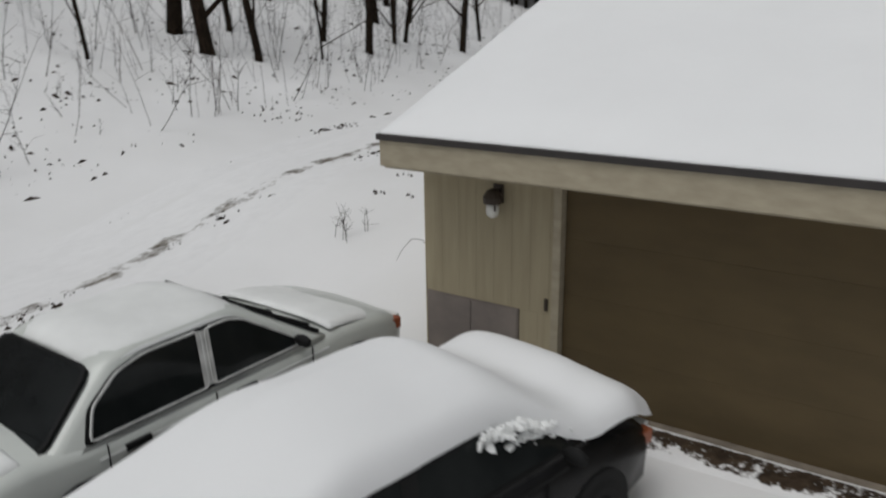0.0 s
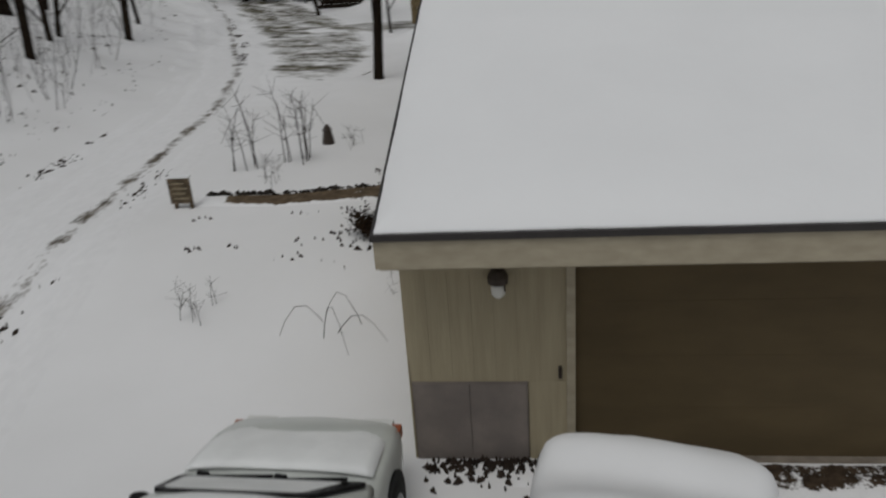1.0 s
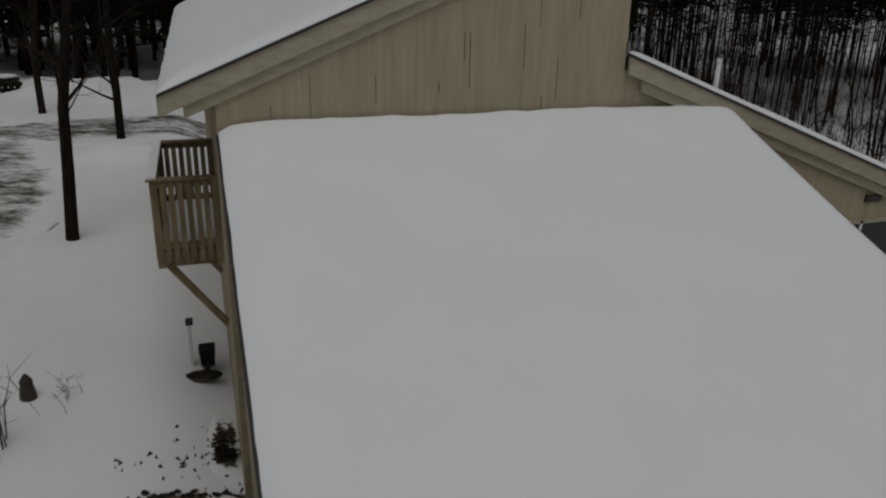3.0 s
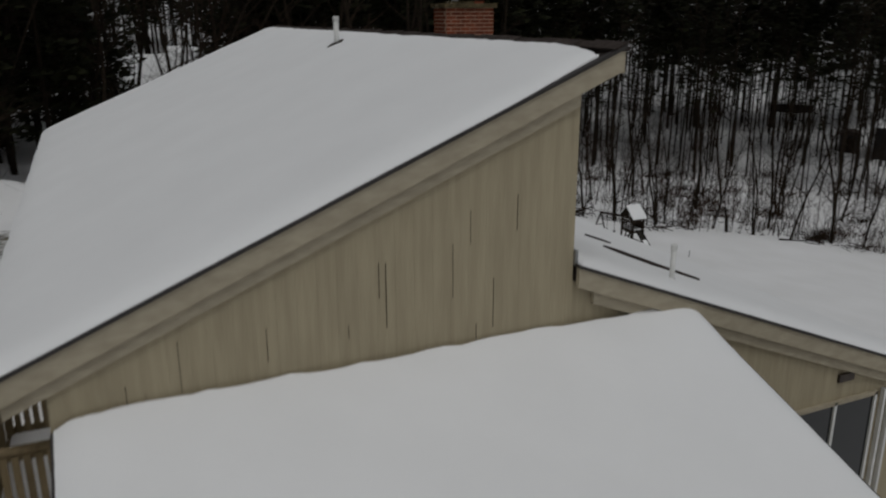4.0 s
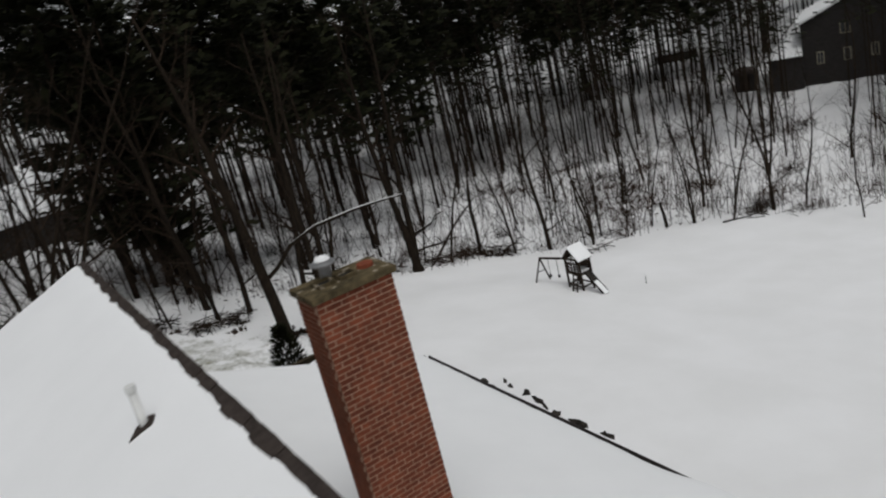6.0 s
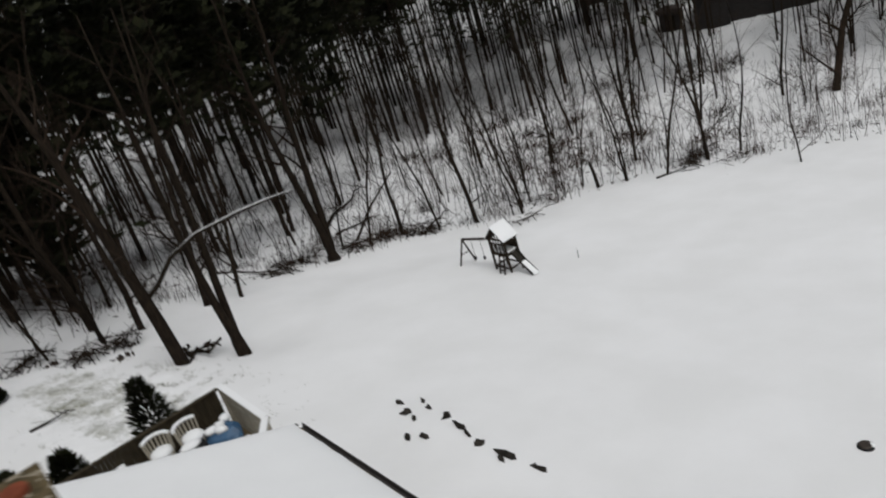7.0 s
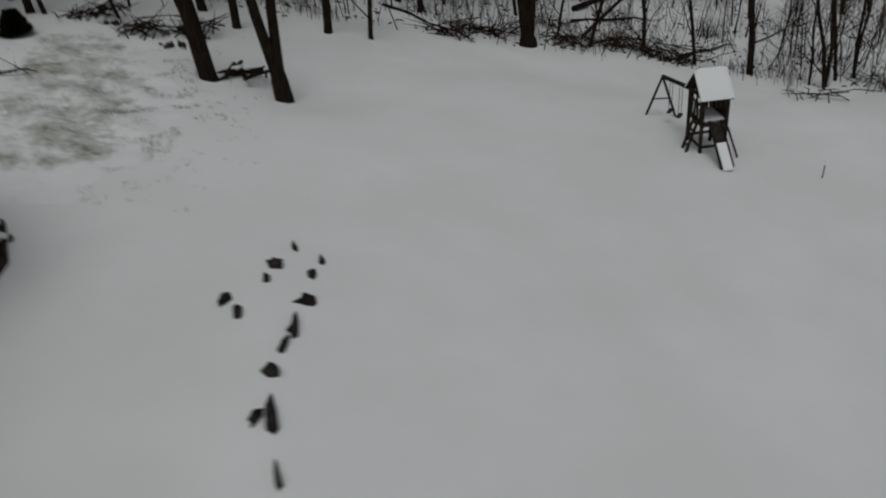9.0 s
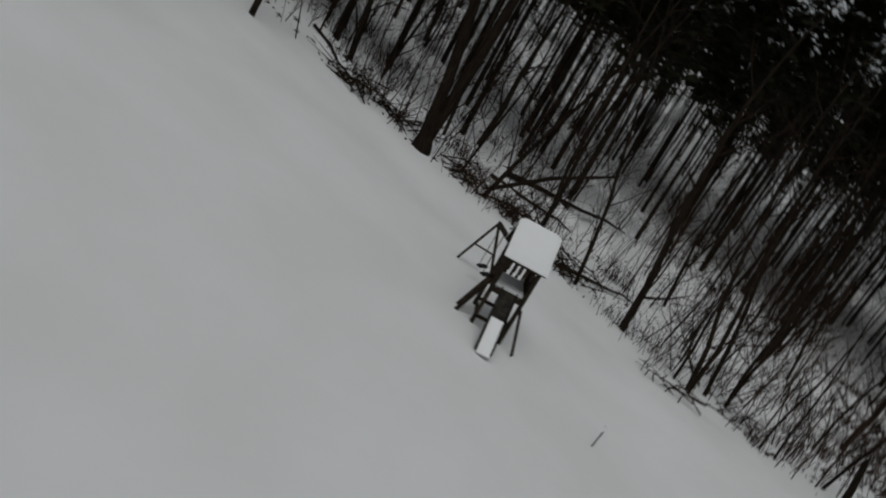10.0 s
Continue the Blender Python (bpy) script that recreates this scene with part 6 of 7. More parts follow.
    for ya, tk in roofs:
        n, m = 10, 8
        for lid in (0, 1):
            for j in range(m + 1):
                for i in range(n + 1):
                    u, v = i / n, j / m
                    x, y, z = r0 - 0.01 + (r1 - r0 + 0.02) * u, ya + (mid - ya) * v, ev - 0.02 + (rg - ev + 0.02) * v
                    e = min(u, 1 - u, v + (0.02 if v else 0)) * 1.0
                    s.v.append((x, y, z + 0.032 + lid * tk * (0.35 + 0.65 * min(1.0, e / 0.12)) * (1 + 0.2 * noise.noise((x * 4, y * 4, 2.0)))))
        k, w = len(s.v) - 2 * (n + 1) * (m + 1), n + 1
        h = w * (m + 1)
        for j in range(m):
            for i in range(n):
                q = k + j * w + i
                s.f += [(q + h, q + h + 1, q + h + w + 1, q + h + w), (q + w, q + w + 1, q + 1, q)]
        for i in range(n):
            s.f.append((k + i, k + i + 1, k + h + i + 1, k + h + i))
        for j in range(m):
            s.f += [(k + (j + 1) * w, k + j * w, k + h + j * w, k + h + (j + 1) * w), (k + j * w + n, k + (j + 1) * w + n, k + h + (j + 1) * w + n, k + h + j * w + n)]
    s.beam(a.lerp(b, 0.48) + Vector((0, 0, 0.045)), b + Vector((0, -0.10, 0.01)), 0.29, 0.06)
    s.box(-hw + 0.05, hw - 0.05, y0 + 0.06, y1 - 0.06, fl, fl + 0.06)
    sn = single("playset_snow", s, SNOW, "snow lying on the playset roof and slide", "snow", kind="stuff")
    sn.matrix_world = pose(gx, gy, z0)


build_playset()


def build_stones():
    r = random.Random(6)
    spots = [(16.80, 28.89, .36, .20, 70), (17.12, 28.44, .40, .14, 100), (17.58, 30.10, .36, .28, 20), (17.93, 30.93, .30, .12, 105), (18.50, 30.45, .20, .13, 80), (18.34, 29.85, .28, .14, 95),
             (18.27, 28.86, .38, .18, 15), (18.13, 28.00, .58, .16, 85), (18.00, 27.40, .55, .10, 75), (17.87, 26.77, .36, .26, 10), (17.75, 25.65, .42, .12, 70), (17.99, 25.66, .82, .18, 97),
             (18.13, 24.62, .80, .10, 100), (17.50, 29.50, .16, .10, 0)]
    for x, y, l, w, turn in spots:
        y -= 0.28
        s = Shape().lump((0, 0, -0.01), l * 0.56, max(w, 0.11) * 0.60, 0.16, r, turn, 3, 6, 0.44)
        st = single("stone", s, STONE, "dark rough fieldstone poking out of the snow" if l < 0.5 else "long dark fieldstone edge poking out of the snow", "stone", group="row of stones in the yard")
        st.matrix_world = pose(x + 0.06, y, gz(x, y) - 0.005)


build_stones()


def small_yard_things():
    s = thing("pit_lid", (24.36, 18.54, gz(24.36, 18.54)), "round black lid lying in the snowy yard", "lid")
    part("ring", Shape().tube([(0, 0, -0.03), (0, 0, 0.07), (0, 0, 0.09)], [0.21, 0.21, 0.18], 20), RUBBER, s)
    part("cover", Shape().tube([(0, 0, 0.09), (0, 0, 0.12)], [0.17, 0.14], 20), DARKMETAL, s)
    part("snow_cap", Shape().lump((0.10, -0.12, 0.07), 0.14, 0.10, 0.06, random.Random(5), 20, 3, 9, 0.2), SNOW, s, smooth=True)
    s = thing("stake", (32.9, 36.6, gz(32.9, 36.6)), "thin grey stake standing in the snow", "stake")
    part("shaft", Shape().beam((0, 0, -0.2), (0.05, 0.02, 0.40), 0.035), METAL, s)
    part("tip", Shape().beam((0.05, 0.02, 0.50), (0.055, 0.022, 0.56), 0.06), SNOW, s)
    s = thing("stump", (44.3, 45.3, gz(44.3, 45.3)), "tall broken dead stub at the woods edge", "stump")
    part("trunk", Shape().tube([(0, 0, -0.3), (-0.15, 0, 0.9), (-0.32, 0.05, 1.9), (-0.34, 0.05, 2.05)], [0.15, 0.12, 0.10, 0.03], 8), BARK, s)
    r = random.Random(9)
    # fallen trunks and brush piles
    for xa, ya, xb, yb, rad in ((46.5, 42.2, 49.5, 41.2, .07), (20.3, 53.6, 24.0, 49.1, .08), (33.5, 50.2, 37.0, 52.5, .08), (30.2, 57.5, 38.5, 66.0, .15), (8.4, 39.6, 10.0, 39.85, .06), (29.5, 55, 34, 56.5, .10)):
        za, zb = gz(xa, ya) + rad, gz(xb, yb) + rad * 1.6
        f = thing("fallen_trunk", (xa, ya, za), "crooked fallen trunk lying in the snow", "log", "fallen trunks")
        e = Vector((xb - xa, yb - ya, zb - za))
        b = Vector((-e.y, e.x, 0)).normalized() * 0.035 * e.length
        mid = [Vector((0, 0, 0)), e * 0.3 + b, e * 0.55 - b * 0.4 + Vector((0, 0, 0.08)), e * 0.8 + b * 0.5 + Vector((0, 0, 0.12)), e]
        part("trunk", Shape().tube(mid, [rad, rad * 0.9, rad * 0.75, rad * 0.6, rad * 0.25], 8), BARK, f)
        part("snow_line", Shape().tube([p + Vector((0, 0, rad * 0.62)) for p in mid[1:4]], [rad * 0.3, rad * 0.5, rad * 0.2], 7), SNOW, f)
        for i in range(4):
            p = e * r.uniform(0.35, 0.95)
            q = p + Vector((r.uniform(-1, 1), r.uniform(-1, 1), r.uniform(0.2, 1.0))) * r.uniform(0.4, 1.0)
            part("stub", Shape().tube([p, q], [rad * 0.3, 0.008], 5), BARK, f)
    for x, y in ((30.6, 50.9), (33.2, 49.6), (25.2, 51.5), (32.0, 50.5), (40.5, 47.2), (28.2, 51.0), (22.8, 50.4), (36.8, 44.6), (11.6, 45.6), (13.2, 46.2), (9.6, 47.0), (49.2, 42.0), (51.8, 39.6)):
        s = Shape()
        for i in range(46 if x < 36 else 16):
            a = r.uniform(0, math.pi)
            c = Vector((r.gauss(0, 0.6), r.gauss(0, 0.4), r.uniform(0.02, 0.35)))
            d = Vector((math.cos(a), math.sin(a), r.uniform(-0.15, 0.5))) * r.uniform(0.3, 1.1)
            k = Vector((r.uniform(-.15, .15), r.uniform(-.15, .15), 0.06))
            s.tube([c - d, c + k, c + d], [0.03, 0.022, 0.006], 4, False)
        b = single("brush_pile", s, TWIG, "tangled pile of cut branches in the snow", "brush pile", group="brush piles", kind="stuff")
        b.matrix_world = pose(x, y, gz(x, y))
    # dead pole leaning among the trees behind the playset
    n = thing("leaning_pole", (29.2, 52.4, gz(29.2, 52.4)), "dead leaning pole hung up among the trees", "dead tree")
    top = Vector((4.6, 0.6, -1.9 - gz(29.2, 52.4)))
    part("trunk", Shape().tube([(0, 0, -0.2), top * 0.5 + Vector((0, 0.1, 0.12)), top], [0.10, 0.085, 0.05], 7), BARK, n)
    for u in (0.45, 0.7, 0.9):
        part("stub", Shape().tube([top * u + Vector((0, 0, 0.1)), top * u + Vector((r.uniform(-0.4, 0.4), 0.2, r.uniform(0.3, 0.8)))], [0.03, 0.008], 5), BARK, n)
    # log pile by the leaning tree
    w = thing("log_pile", (15.35, 42.4, gz(15.35, 42.4)), "small heap of cut logs dusted with snow", "log pile")
    for i in range(14):
        c = Vector((r.gauss(0, 0.45), r.gauss(0, 0.35), 0.07 + 0.05 * (i % 5)))
        a, l, k = r.uniform(0, math.pi), r.uniform(0.25, 0.75), r.uniform(0.035, 0.085)
        d = Vector((math.cos(a), math.sin(a), r.uniform(-0.12, 0.18))) * l
        part("log", Shape().tube([c - d, c + Vector((0, 0, 0.02)), c + d], [k, k * 0.95, k * 0.85], 8), BARK, w)
    for x, y, k in ((-0.15, 0.1, 0.22), (0.25, -0.05, 0.16)):
        part("snow_top", Shape().lump((x, y, 0.30), k, k * 0.7, 0.07, r, 30, 4, 10, 0.2), SNOW, w, smooth=True)
    for x, y, k in ((12.7, 44.3, 0.5), (13.6, 45.5, 0.4), (10.4, 46.0, 0.5)):
        s = Shape()
        for i in range(26):
            s.lump((r.gauss(0, 0.45 * k), r.gauss(0, 0.25 * k), 0.03), r.uniform(0.05, 0.2) * k, r.uniform(0.04, 0.12) * k, r.uniform(0.08, 0.3) * k, r, r.uniform(0, 180), 2, 6, 0.35)
        b = single("stump_heap", s, LITTER, "dark heap of rotten stump pieces in the snow", "stump", group="stump heaps", kind="stuff")
        b.matrix_world = pose(x, y, gz(x, y))
    # mulch bed under the deck edge with an edging board; dark colour includes deck shadow
    out = [(11.2, 23.5), (12.05, 24.4), (12.65, 25.7), (12.8, 27.2), (12.75, 29.6), (12.2, 31.0), (8, 31.0), (8, 23.5)]
    s, n = Shape(), len(out)
    s.v = [(x, y, gz(x, y) + 0.06) for x, y in out] + [(10.3, 27, gz(10.3, 27) + 0.10)] + [(x, y, gz(x, y) - 0.2) for x, y in out]
    s.f = [(i, (i + 1) % n, n) for i in range(n)] + [(i + n + 1, (i + 1) % n + n + 1, (i + 1) % n, i) for i in range(n)]
    e = thing("mulch_bed", (0, 0, 0), "bare mulch bed with timber edging under the deck edge, deck shadow included in its dark colour", "flower bed")
    part("soil", s, SOIL, e)
    for a, b in zip(out[:6], out[1:6]):
        part("edging_board", Shape().beam((*a, gz(*a) + 0.07), (*b, gz(*b) + 0.07), 0.06, 0.22), PLAYWOOD, e)
    cl = Shape()
    for i in range(160):
        x, y = r.uniform(11.2, 12.6), r.uniform(25.0, 30.6)
        cl.lump((x, y, gz(x, y) + 0.09), r.uniform(0.03, 0.10), r.uniform(0.02, 0.07), 0.04, r, r.uniform(0, 180), 2, 6, 0.35)
    tagged(part("mulch", cl, LITTER, e), kind="stuff")
    for x, y in ((12.4, 30.3), (12.5, 29.4)):
        c = single("snow_clump", Shape().lump((0, 0, 0.08), 0.16, 0.24, 0.10, r, 30, 4, 9, 0.35), SNOW, "lump of snow on the mulch bed", "snow", group="snow lumps on the bed", smooth=True)
        c.matrix_world = pose(x, y, gz(x, y) + 0.06)


small_yard_things()


def deck_furniture():
    zf = 1.50
    def chair(x, y, turn):
        c = thing("patio_chair", (x, y, zf), "round-backed patio chair heaped with snow on the deck", "chair", "snowy patio chairs", turn=turn)
        part("seat", Shape().tube([(0, 0, 0.40), (0, 0, 0.45)], [0.30, 0.30], 16), PALEWOOD, c)
        part("seat_snow", Shape().lump((0, 0, 0.52), 0.30, 0.30, 0.12, random.Random(2), 0, 5, 14, 0.06), SNOW, c, smooth=True)
        for i in range(9):
            back = Shape()
            a = radians(20 + 140 * i / 8)
            back.beam((0.32 * math.cos(a), 0.32 * math.sin(a), 0.42), (0.37 * math.cos(a), 0.37 * math.sin(a), 0.88), 0.05, 0.02)
            part("back_slat", back, PALEWOOD, c)
        rim = [(0.37 * math.cos(radians(20 + 14 * i)), 0.37 * math.sin(radians(20 + 14 * i)), 0.89) for i in range(11)]
        part("back_rim", Shape().tube(rim, [0.05] * 11, 7), SNOW, c, "snow along the backrest")
        for a in (45, 135, 225, 315):
            part("leg", Shape().beam((0.24 * math.cos(radians(a)), 0.24 * math.sin(radians(a)), 0), (0.24 * math.cos(radians(a)), 0.24 * math.sin(radians(a)), 0.41), 0.045), PALEWOOD, c)
    chair(11.35, 28.75, 20)
    chair(10.55, 28.9, -10)
    chair(9.6, 28.3, 60)
    t = thing("tarpaulin_bundle", (12.05, 28.35, zf), "blue tarpaulin bundle with snow on the deck", "tarpaulin")
    r = random.Random(12)
    b, s = Shape(), Shape()
    b.lump((-0.02, 0, 0.26), 0.44, 0.52, 0.27, r, 20, 6, 14, 0.16)
    for i in range(4):
        s.lump((r.uniform(-0.3, 0.2), r.uniform(-0.4, 0.35), 0.52), 0.20, 0.16, 0.09, r, r.uniform(0, 180), 4, 9, 0.2)
    part("cover", b, BLUE, t)
    part("snow_cap", s, SNOW, t, smooth=True)
    g = thing("grill", (11.0, 27.5, zf), "dark covered barbecue grill standing on the deck", "grill")
    part("cover", loft([ring(0.38, -0.28, 0.28, z, 0.12) for z in (0.0, 0.1, 0.75)] + [ring(0.36, -0.24, 0.24, 0.9, 0.12), ring(0.22, -0.12, 0.12, 0.98, 0.08)]), RUBBER, g)
    part("snow_cap", Shape().lump((0, 0, 1.0), 0.28, 0.2, 0.07, r, 0, 4, 12, 0.05), SNOW, g, smooth=True)


deck_furniture()


def evergreen(x, y, high, seed, label, wide=0.42):
    r = random.Random(seed)
    t = thing("evergreen_shrub", (x, y, gz(x, y)), label, "shrub", "evergreen shrubs")
    part("stem", Shape().tube([(0, 0, -0.2), (0, 0, high * 0.9)], [0.05, 0.015], 6), BARK, t)
    s = Shape()
    for i in range(4200):
        z = high * (0.05 + 0.93 * r.random() ** 1.2)
        a = r.uniform(0, 2 * math.pi)
        d = Vector((math.cos(a), math.sin(a), r.uniform(0.1, 0.9)))
        p = Vector((0, 0, z)) + Vector((d.x, d.y, 0)) * wide * high * 0.5 * (1 - z / high) ** 0.7 * r.uniform(0.3, 1.1)
        w = d.cross(Vector((r.uniform(-1, 1), r.uniform(-1, 1), 1))).normalized() * 0.028
        k = len(s.v)
        s.v += [tuple(p), tuple(p + d * 0.08 + w), tuple(p + d * 0.19), tuple(p + d * 0.08 - w)]
        s.f.append((k, k + 1, k + 2, k + 3))
    part("foliage", s, NEEDLE, t)


evergreen(10.9, 30.3, 4.2, 1, "dark pointed evergreen beside the deck", 0.5)
evergreen(7.9, 44.0, 0.8, 6, "low dark evergreen bush in the snow", 1.1)
evergreen(6.6, 43.5, 0.9, 7, "low dark evergreen bush in the snow", 1.1)
evergreen(5.2, 44.2, 1.0, 8, "low dark evergreen bush in the snow", 1.1)
evergreen(8.6, 30.6, 2.9, 2, "dark evergreen shrub beside the deck", 0.7)
evergreen(7.3, 30.3, 3.1, 3, "dark bushy evergreen beside the deck", 0.8)


# ---- beside the garage ----
def front_bed():
    r = random.Random(14)
    line = [(-4.75, 7.05), (-3.5, 7.15), (-2.2, 7.4), (-1.0, 7.65), (0.0, 7.88), (0.9, 8.05)]
    for bed_line, bed_wide in (([(-0.75, 5.2), (-0.55, 6.0), (-0.45, 6.8), (-0.35, 7.6), (-0.3, 8.4)], [0.5, 1.2, 1.5, 1.3, 0.7]), ([(-0.22, 8.6), (-0.26, 9.3), (-0.2, 10.6)], [0.5, 0.75, 0.4])):
        strip("bed", bed_line, bed_wide, BEDM, 0.05, "leafy dark bed along the foot of the wall", "flower bed", cross=11, step=0.2)
    strip("path", line, [0.60, 0.80, 0.98, 1.2, 1.45, 1.4], PATHM, 0.05, "brown gravel path running to the garage wall", "path", cross=13, step=0.15)
    for i in range(64):
        t = i / 63
        x = -4.55 + 4.4 * t
        y = 7.07 + 0.85 * t ** 1.2 + 0.24 + 0.10 * t + r.gauss(0, 0.05)
        w = r.uniform(0.03, 0.11)
        st = single("edging_stone", Shape().lump((0, 0, 0.02), w, w * r.uniform(0.45, 0.9), w * 0.5, r, r.uniform(0, 180), 2, 6, 0.35), STONE, "small dark edging stone along the gravel path", "stone", group="stones edging the path")
        st.matrix_world = pose(x, y, gz(x, y) + 0.02)
    s = thing("sign_box", (-4.78, 6.72, gz(-4.78, 6.72)), "weathered wooden sign box on short posts by the path", "sign")
    for x in (-0.16, 0.12):
        part("post", Shape().box(x, x + 0.05, -0.03, 0.03, -0.2, 0.5), SIGNWOOD, s)
    bd = part("board", Shape().box(-0.20, 0.20, -0.055, -0.03, 0.10, 0.56), SIGNWOOD, s, bevel=0.005)
    for i in range(4):
        part("bar", Shape().box(-0.14, 0.14 - 0.05 * (i % 2), -0.060, -0.055, 0.18 + 0.09 * i, 0.205 + 0.09 * i), BACKING, bd)
    part("snow_top", Shape().box(-0.20, 0.20, -0.07, 0.04, 0.56, 0.585), SNOW, s)
    for x, y, k, lab in ((-1.22, 5.40, 0.95, "dark leafy shrub showing through snow"), (-0.38, 5.95, 0.85, "dark leafy shrub by the garage wall"), (-0.15, 7.1, 0.6, "small dark shrub by the garage wall"), (-0.25, 9.2, 0.6, "small dark shrub by the house wall")):
        sh = thing("shrub", (x, y, gz(x, y)), lab, "shrub", "shrubs by the garage")
        f, st, sn = Shape(), Shape(), Shape()
        for i in range(22):
            a = r.uniform(0, 2 * math.pi)
            tip = Vector((math.cos(a) * r.uniform(0.1, 0.55), math.sin(a) * r.uniform(0.1, 0.4), r.uniform(0.12, 0.62))) * k
            st.tube([(0, 0, -0.05), tip * 0.5 + Vector((0, 0, 0.06)), tip], [0.012, 0.008, 0.004], 3, False)
            for j in range(r.randint(24, 60)):
                p = tip * r.uniform(0.25, 1.0) + Vector((r.gauss(0, 0.06), r.gauss(0, 0.06), r.gauss(0, 0.04))) * k
                d = Vector((r.uniform(-1, 1), r.uniform(-1, 1), r.uniform(-0.4, 1))).normalized() * r.uniform(0.03, 0.08)
                w = d.cross(Vector((r.uniform(-1, 1), r.uniform(-1, 1), r.uniform(-1, 1)))).normalized() * 0.02
                n = len(f.v)
                f.v += [tuple(p), tuple(p + d * 0.5 + w), tuple(p + d), tuple(p + d * 0.5 - w)]
                f.f.append((n, n + 1, n + 2, n + 3))
        sn.lump((r.uniform(-0.2, 0.2) * k, r.uniform(-0.2, 0.2) * k, 0.38 * k), 0.09 * k, 0.07 * k, 0.03, r, r.uniform(0, 90))
        part("branching", st, TWIG, sh)
        part("foliage", f, SHRUBM, sh)
        part("snow_cap", sn, SNOW, sh, smooth=True)

    def dead_bush(x, y, high, n, label, arch=0.5):
        b = thing("dead_bush", (x, y, gz(x, y)), label, "bush", "leafless bushes by the house")
        s = Shape()
        for i in range(n):
            a = r.uniform(0, 2 * math.pi)
            o = Vector((r.gauss(0, 0.18), r.gauss(0, 0.18), -0.1))
            h = high * r.uniform(0.5, 1.0)
            e = Vector((math.cos(a), math.sin(a), 0)) * arch * h * r.uniform(0.2, 1)
            pts = [o, o + e * 0.15 + Vector((0, 0, h * 0.5)), o + e * 0.5 + Vector((0, 0, h * 0.9)), o + e * 1.25 + Vector((0, 0, h * r.uniform(0.5, 1.05)))]
            k = min(1.0, 0.1 + 0.5 * high)
            s.tube(pts, [0.014 * k, 0.011 * k, 0.008 * k, 0.004 * k], 4, False)
            for j in range(7):
                p = Vector(pts[r.randint(1, 2)])
                d = Vector((r.uniform(-1, 1), r.uniform(-1, 1), r.uniform(0, 1))) * 0.22 * high
                s.tube([p, p + d], [0.006 * k, 0.002], 3, False)
        part("branching", s, TWIG, b)
    dead_bush(-4.35, 9.0, 1.8, 6, "leafless bush with long arching canes in the snow", 0.9)
    dead_bush(-3.55, 9.65, 1.7, 10, "leafless upright bush in the snow", 0.6)
    dead_bush(-2.7, 10.9, 0.6, 6, "small leafless bush in the snow", 0.8)
    dead_bush(-3.65, 8.3, 0.7, 6, "low leafless twigs in the snow", 0.7)
    dead_bush(-3.1, 3.3, 0.7, 7, "dry weed stalks standing in the snow", 0.6)
    dead_bush(-0.75, 4.75, 0.45, 7, "pale dry stems standing in the snow by the garage", 0.5)
    dead_bush(-0.45, 4.2, 0.4, 5, "pale dry stems standing in the snow by the garage", 0.5)
    # bent canes by the garage corner
    c = thing("bent_canes", (-0.95, 2.75, gz(-0.95, 2.75)), "thin bent canes arching out of the snow", "weeds")
    for i in range(4):
        x0, w, h = r.uniform(-0.5, 0.3), r.choice((-1, 1)) * r.uniform(0.35, 0.75), r.uniform(0.35, 0.75)
        y0, side = r.uniform(-0.4, 0.5), r.uniform(-0.4, 0.4)
        pts = [(x0 + w * t, y0 + side * t, -0.05 + h * math.sin(math.pi * min(t * 1.05, 1.0))) for t in (0, 0.15, 0.35, 0.55, 0.75, 0.95)]
        part("cane", Shape().tube(pts, [0.006, 0.006, 0.005, 0.005, 0.004, 0.003], 4), TWIG, c)
    p = thing("lantern", (-3.26, 11.15, gz(-3.26, 11.15)), "dark tapered garden lantern standing in the snow", "lantern")
    part("base", Shape().tube([(0, 0, -0.05), (0, 0, 0.10), (0, 0, 0.30)], [0.14, 0.13, 0.09], 10), DARKMETAL, p)
    part("top", Shape().tube([(0, 0, 0.30), (0, 0, 0.33), (0, 0, 0.44)], [0.11, 0.10, 0.03], 10), DARKMETAL, p)
    w = thing("basin", (-0.55, 11.6, gz(-0.55, 11.6)), "dark shallow oval basin lying in the snow", "basin")
    part("bowl", Shape().lump((0, 0, 0.05), 0.38, 0.20, 0.07, r, 0, 4, 14, 0.04), DARKMETAL, w, smooth=True)
    part("rim", Shape().lump((0, 0, 0.09), 0.33, 0.16, 0.05, r, 0, 4, 14, 0.04), SOIL, w, smooth=True)
    q = thing("garden_cart", (-0.42, 12.1, gz(-0.42, 12.1)), "small dark garden cart with a pale handle panel by the wall", "cart")
    part("tub", loft([ring(0.12, -0.13, 0.13, 0.12, 0.05), ring(0.15, -0.17, 0.17, 0.46, 0.05)]), RUBBER, q)
    part("handle_panel", Shape().box(-0.30, -0.24, -0.02, 0.10, 0.1, 0.95), PVC, q)
    part("grip", Shape().box(-0.33, -0.20, -0.05, 0.14, 0.95, 1.02), DARKMETAL, q)
    for y in (-0.14, 0.14):
        part("wheel", Shape().tube([(-0.05, y, 0.1), (0.03, y, 0.1)], [0.12, 0.12], 12), RUBBER, q)
    k = thing("wood_stack", (-9.6, 41.4, gz(-9.6, 41.4)), "long dark stack of firewood under snow by the woods", "firewood")
    for j in range(3):
        for i in range(9):
            part("log", Shape().tube([(-1.2 + i * 0.28 + 0.1 * (j % 2), -0.3, 0.14 + 0.24 * j), (-1.2 + i * 0.28 + 0.1 * (j % 2), 0.3, 0.14 + 0.24 * j)], [0.13, 0.13], 7), BARK, k)
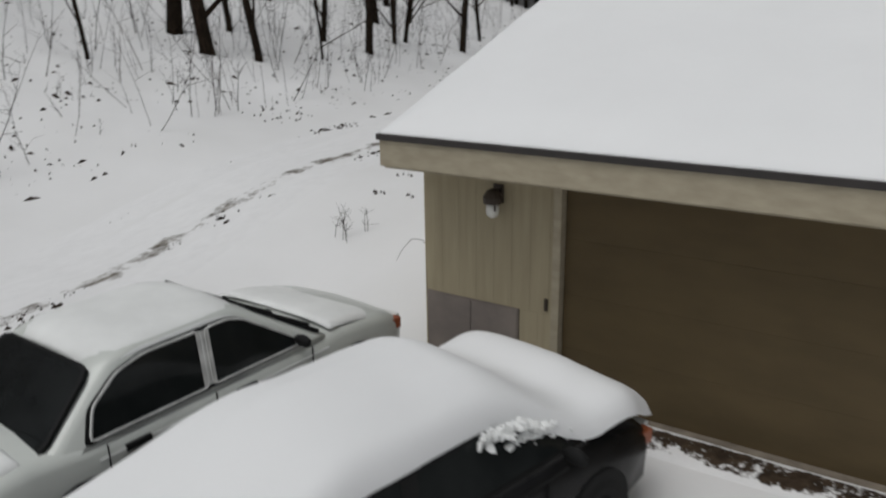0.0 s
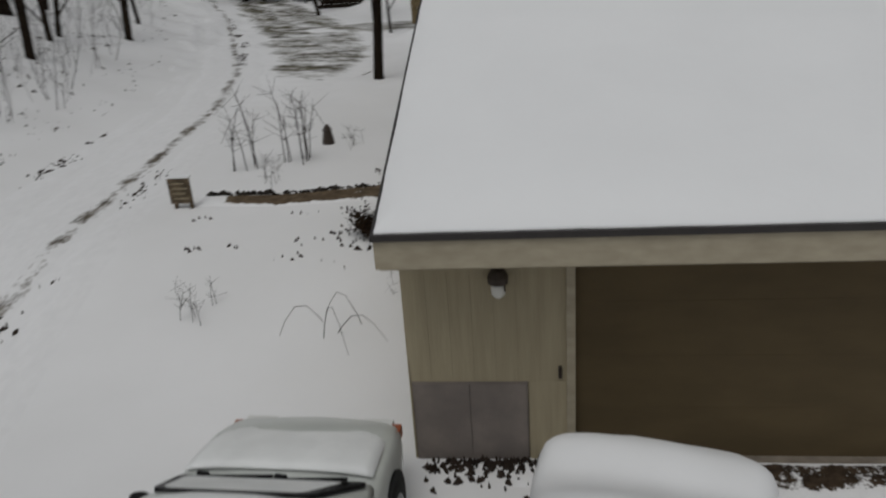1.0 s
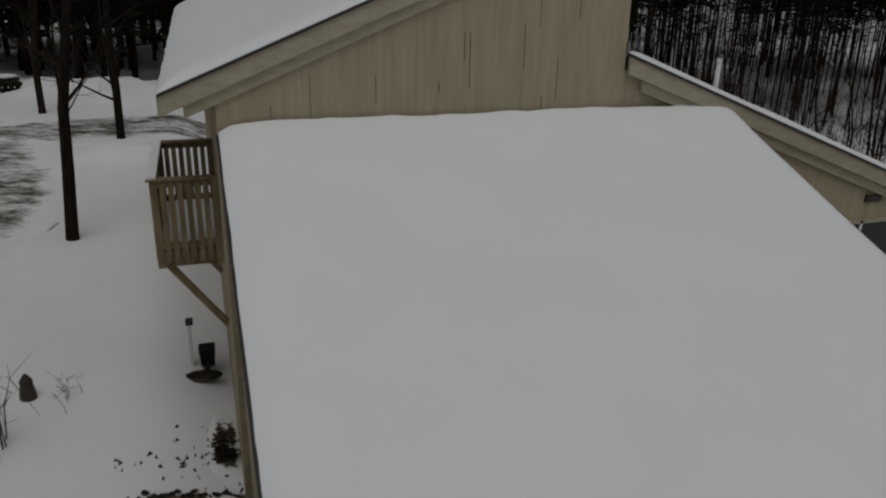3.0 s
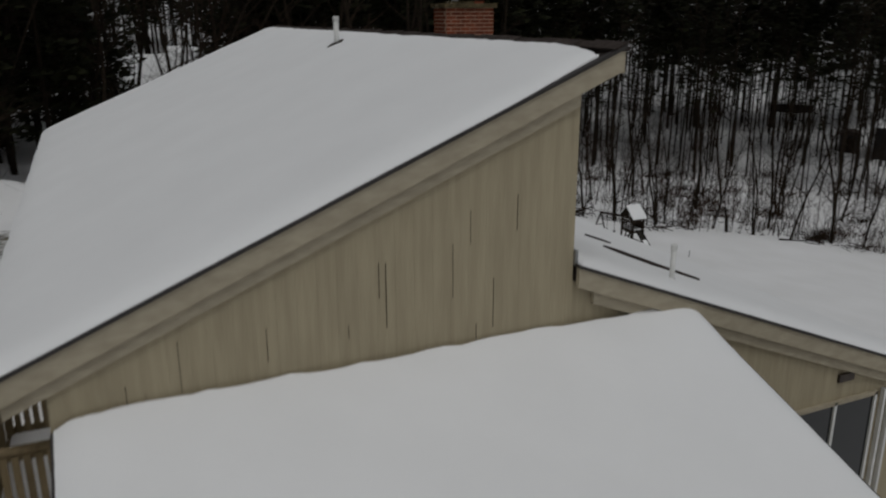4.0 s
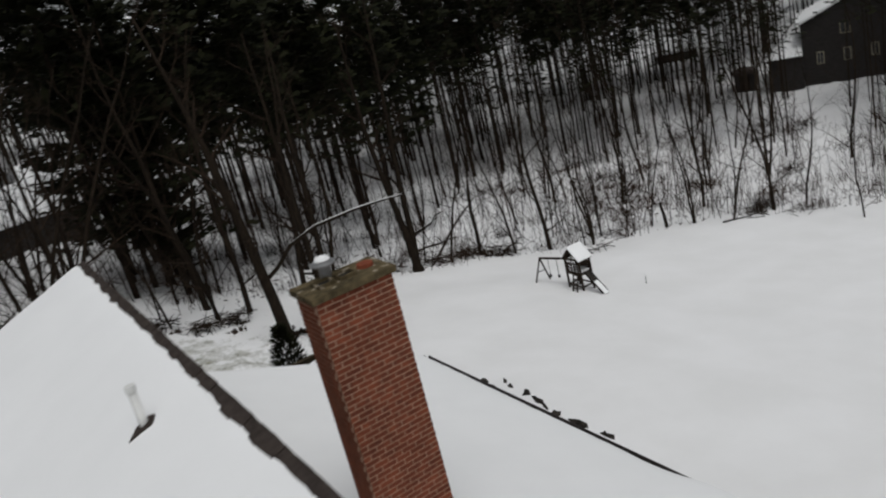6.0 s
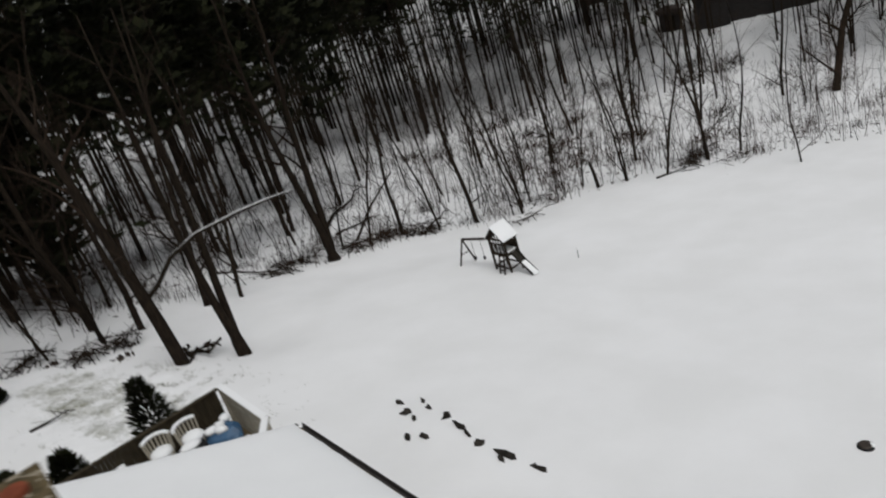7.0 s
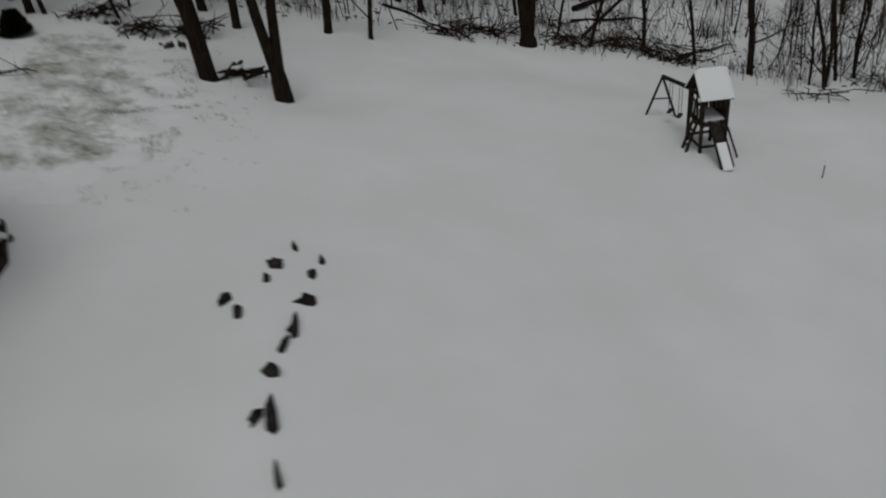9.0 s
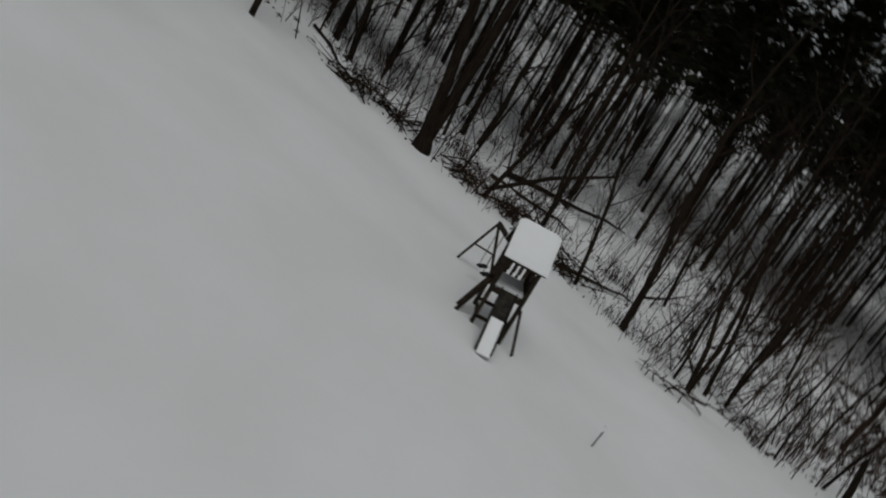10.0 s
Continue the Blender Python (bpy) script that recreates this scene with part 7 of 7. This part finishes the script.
    part("snow_top", Shape().lump((0, 0, 0.80), 1.35, 0.40, 0.12, r, 0, 4, 14, 0.08), SNOW, k, smooth=True)
    # melted strip along the garage door
    strip("thawed_strip", [(0.9, 0.36), (3.0, 0.34), (5.0, 0.36), (7.2, 0.36)], [0.45, 0.62, 0.6, 0.6], BEDM, 0.03, "dark thawed strip before the garage door", "soil", cross=9, step=0.15)
    sp = Shape()
    for i in range(520):
        x, y = r.uniform(1.0, 7.0), 0.50 - abs(r.gauss(0, 0.20))
        if noise.noise((x * 2.2, y * 3, 1.0)) < r.uniform(-0.4, 0.5) + 0.25 - y:
            continue
        sp.lump((x, y, gz(x, y) + 0.005), 0.01 + 0.05 * r.random() ** 2, 0.01 + 0.03 * r.random() ** 2, 0.02, r, r.uniform(0, 180), 2, 5, 0.4)
    single("bare_ground", sp, SOIL, "strip of thawed dark soil before the garage door", "soil", kind="stuff")
    sl = Shape()
    for i in range(160):
        x, y = r.uniform(0.2, 1.35), 0.56 - abs(r.gauss(0, 0.16))
        sl.lump((x, y, gz(x, y) + 0.01), 0.012 + 0.05 * r.random() ** 2, 0.01 + 0.04 * r.random() ** 2, r.uniform(0.02, 0.06), r, r.uniform(0, 90), 2, 5, 0.4)
    single("frozen_weeds", sl, LITTER, "dark frozen weeds at the foot of the wall", "weeds", kind="stuff")


front_bed()


# ---- neighbours' houses beyond the woods ----
def neighbour(x, y, w, d, h, turn, label, wing=False, roof_up=2.0, windows=4):
    z = land(x, y)
    b = thing("neighbour_house", (x, y, z), label, "house", "houses beyond the woods", turn=turn)
    part("wall", Shape().box(-w / 2, w / 2, -d / 2, d / 2, -2.0, h).prism([(-w / 2, h), (w / 2, h), (0, h + roof_up)], -d / 2, d / 2), FARSIDING, b)
    for sgn in (-1, 1):
        c = [(sgn * a, yy, zz + o) for o in (0.0, 0.26) for a, zz in ((0, h + roof_up), (w / 2 + 0.5, h - 0.5 * roof_up / (w / 2) - 0.02)) for yy in (-d / 2 - 0.4, d / 2 + 0.4)]
        part("roof", Shape().add(c, [(0, 1, 3, 2), (4, 6, 7, 5), (0, 2, 6, 4), (1, 5, 7, 3), (0, 4, 5, 1), (2, 3, 7, 6)]), SNOW, b, "snow-covered roof")
    spots = [(-w / 2 + w * (i + 0.55) / 4.6, h * 0.30, 0.62, 1.25) for i in range(windows)] + ([(-w * 0.18, h * 0.74, 0.95, 1.2)] if h > 5 else [])
    for yy, k in ((-d / 2, -1), (d / 2, 1)):
        for u, zz, ww, hh in spots:
            wn = part("window", Shape().box(u - 0.1, u + ww + 0.1, min(yy, yy + k * 0.06), max(yy, yy + k * 0.06), zz - 0.1, zz + hh + 0.1), FARTRIM, b, "pale window frame")
            for e in (0, ww / 2 + 0.02):
                part("pane", Shape().box(u + e, u + e + ww / 2 - 0.04, min(yy, yy + k * 0.08), max(yy, yy + k * 0.08), zz, zz + hh), WINGLASS, wn)
    if wing:
        a0, a1, f0, f1 = -w / 2 - 3.8, -w / 2 - 0.02, -d / 2 - 0.8, d / 2 - 2.0
        part("wing", Shape().box(a0, a1, f0, f1, -2.0, h * 0.50), FARSIDING, b)
        top = h * 0.50
        c = [(a0 - 0.4, f0 - 0.4, top), (a1, f0 - 0.4, top), (a1, f1 + 0.4, top), (a0 - 0.4, f1 + 0.4, top), (a1 - 1.2, (f0 + f1) / 2 - 0.6, top + 1.9), (a1 - 1.2, (f0 + f1) / 2 + 0.6, top + 1.9), (a1, (f0 + f1) / 2 + 0.6, top + 1.9), (a1, (f0 + f1) / 2 - 0.6, top + 1.9)]
        part("wing_roof", Shape().add(c, [(3, 2, 1, 0), (0, 1, 7, 4), (3, 0, 4, 5), (2, 3, 5, 6), (4, 7, 6, 5), (1, 2, 6, 7)]), SNOW, b, "snow-covered hipped roof")


neighbour(97.6, 61.0, 13, 9, 7.0, -57, "dark two-storey house with snowy roof and low wing beyond the woods", True, 2.7)
neighbour(7.6, 84.5, 8, 9, 2.7, 98, "low dark house with broad snowy roof beyond the woods", False, 2.3)
neighbour(13.5, 102.0, 8, 7, 3.2, 80, "distant dark house with snowy roof among trees", False, 2.2)
neighbour(103.0, 94.0, 7, 6, 1.2, 45, "small far house with a snowy roof behind the trunks", False, 1.6)


def dark_shed(x, y, turn):
    b = thing("shed", (x, y, land(x, y)), "small dark shed beyond the woods", "shed", turn=turn)
    part("wall", Shape().box(-1.2, 1.2, -1.4, 1.4, -0.8, 2.1), FARSIDING, b)
    part("roof", Shape().prism([(-1.4, 2.05), (1.4, 2.05), (1.2, 2.35), (0, 2.6), (-1.2, 2.35)], -1.6, 1.6), SHINGLE, b)
    part("door", Shape().box(-0.45, 0.45, -1.45, -1.401, -0.4, 1.7), BARK, b)


dark_shed(89.0, 71.3, -50)
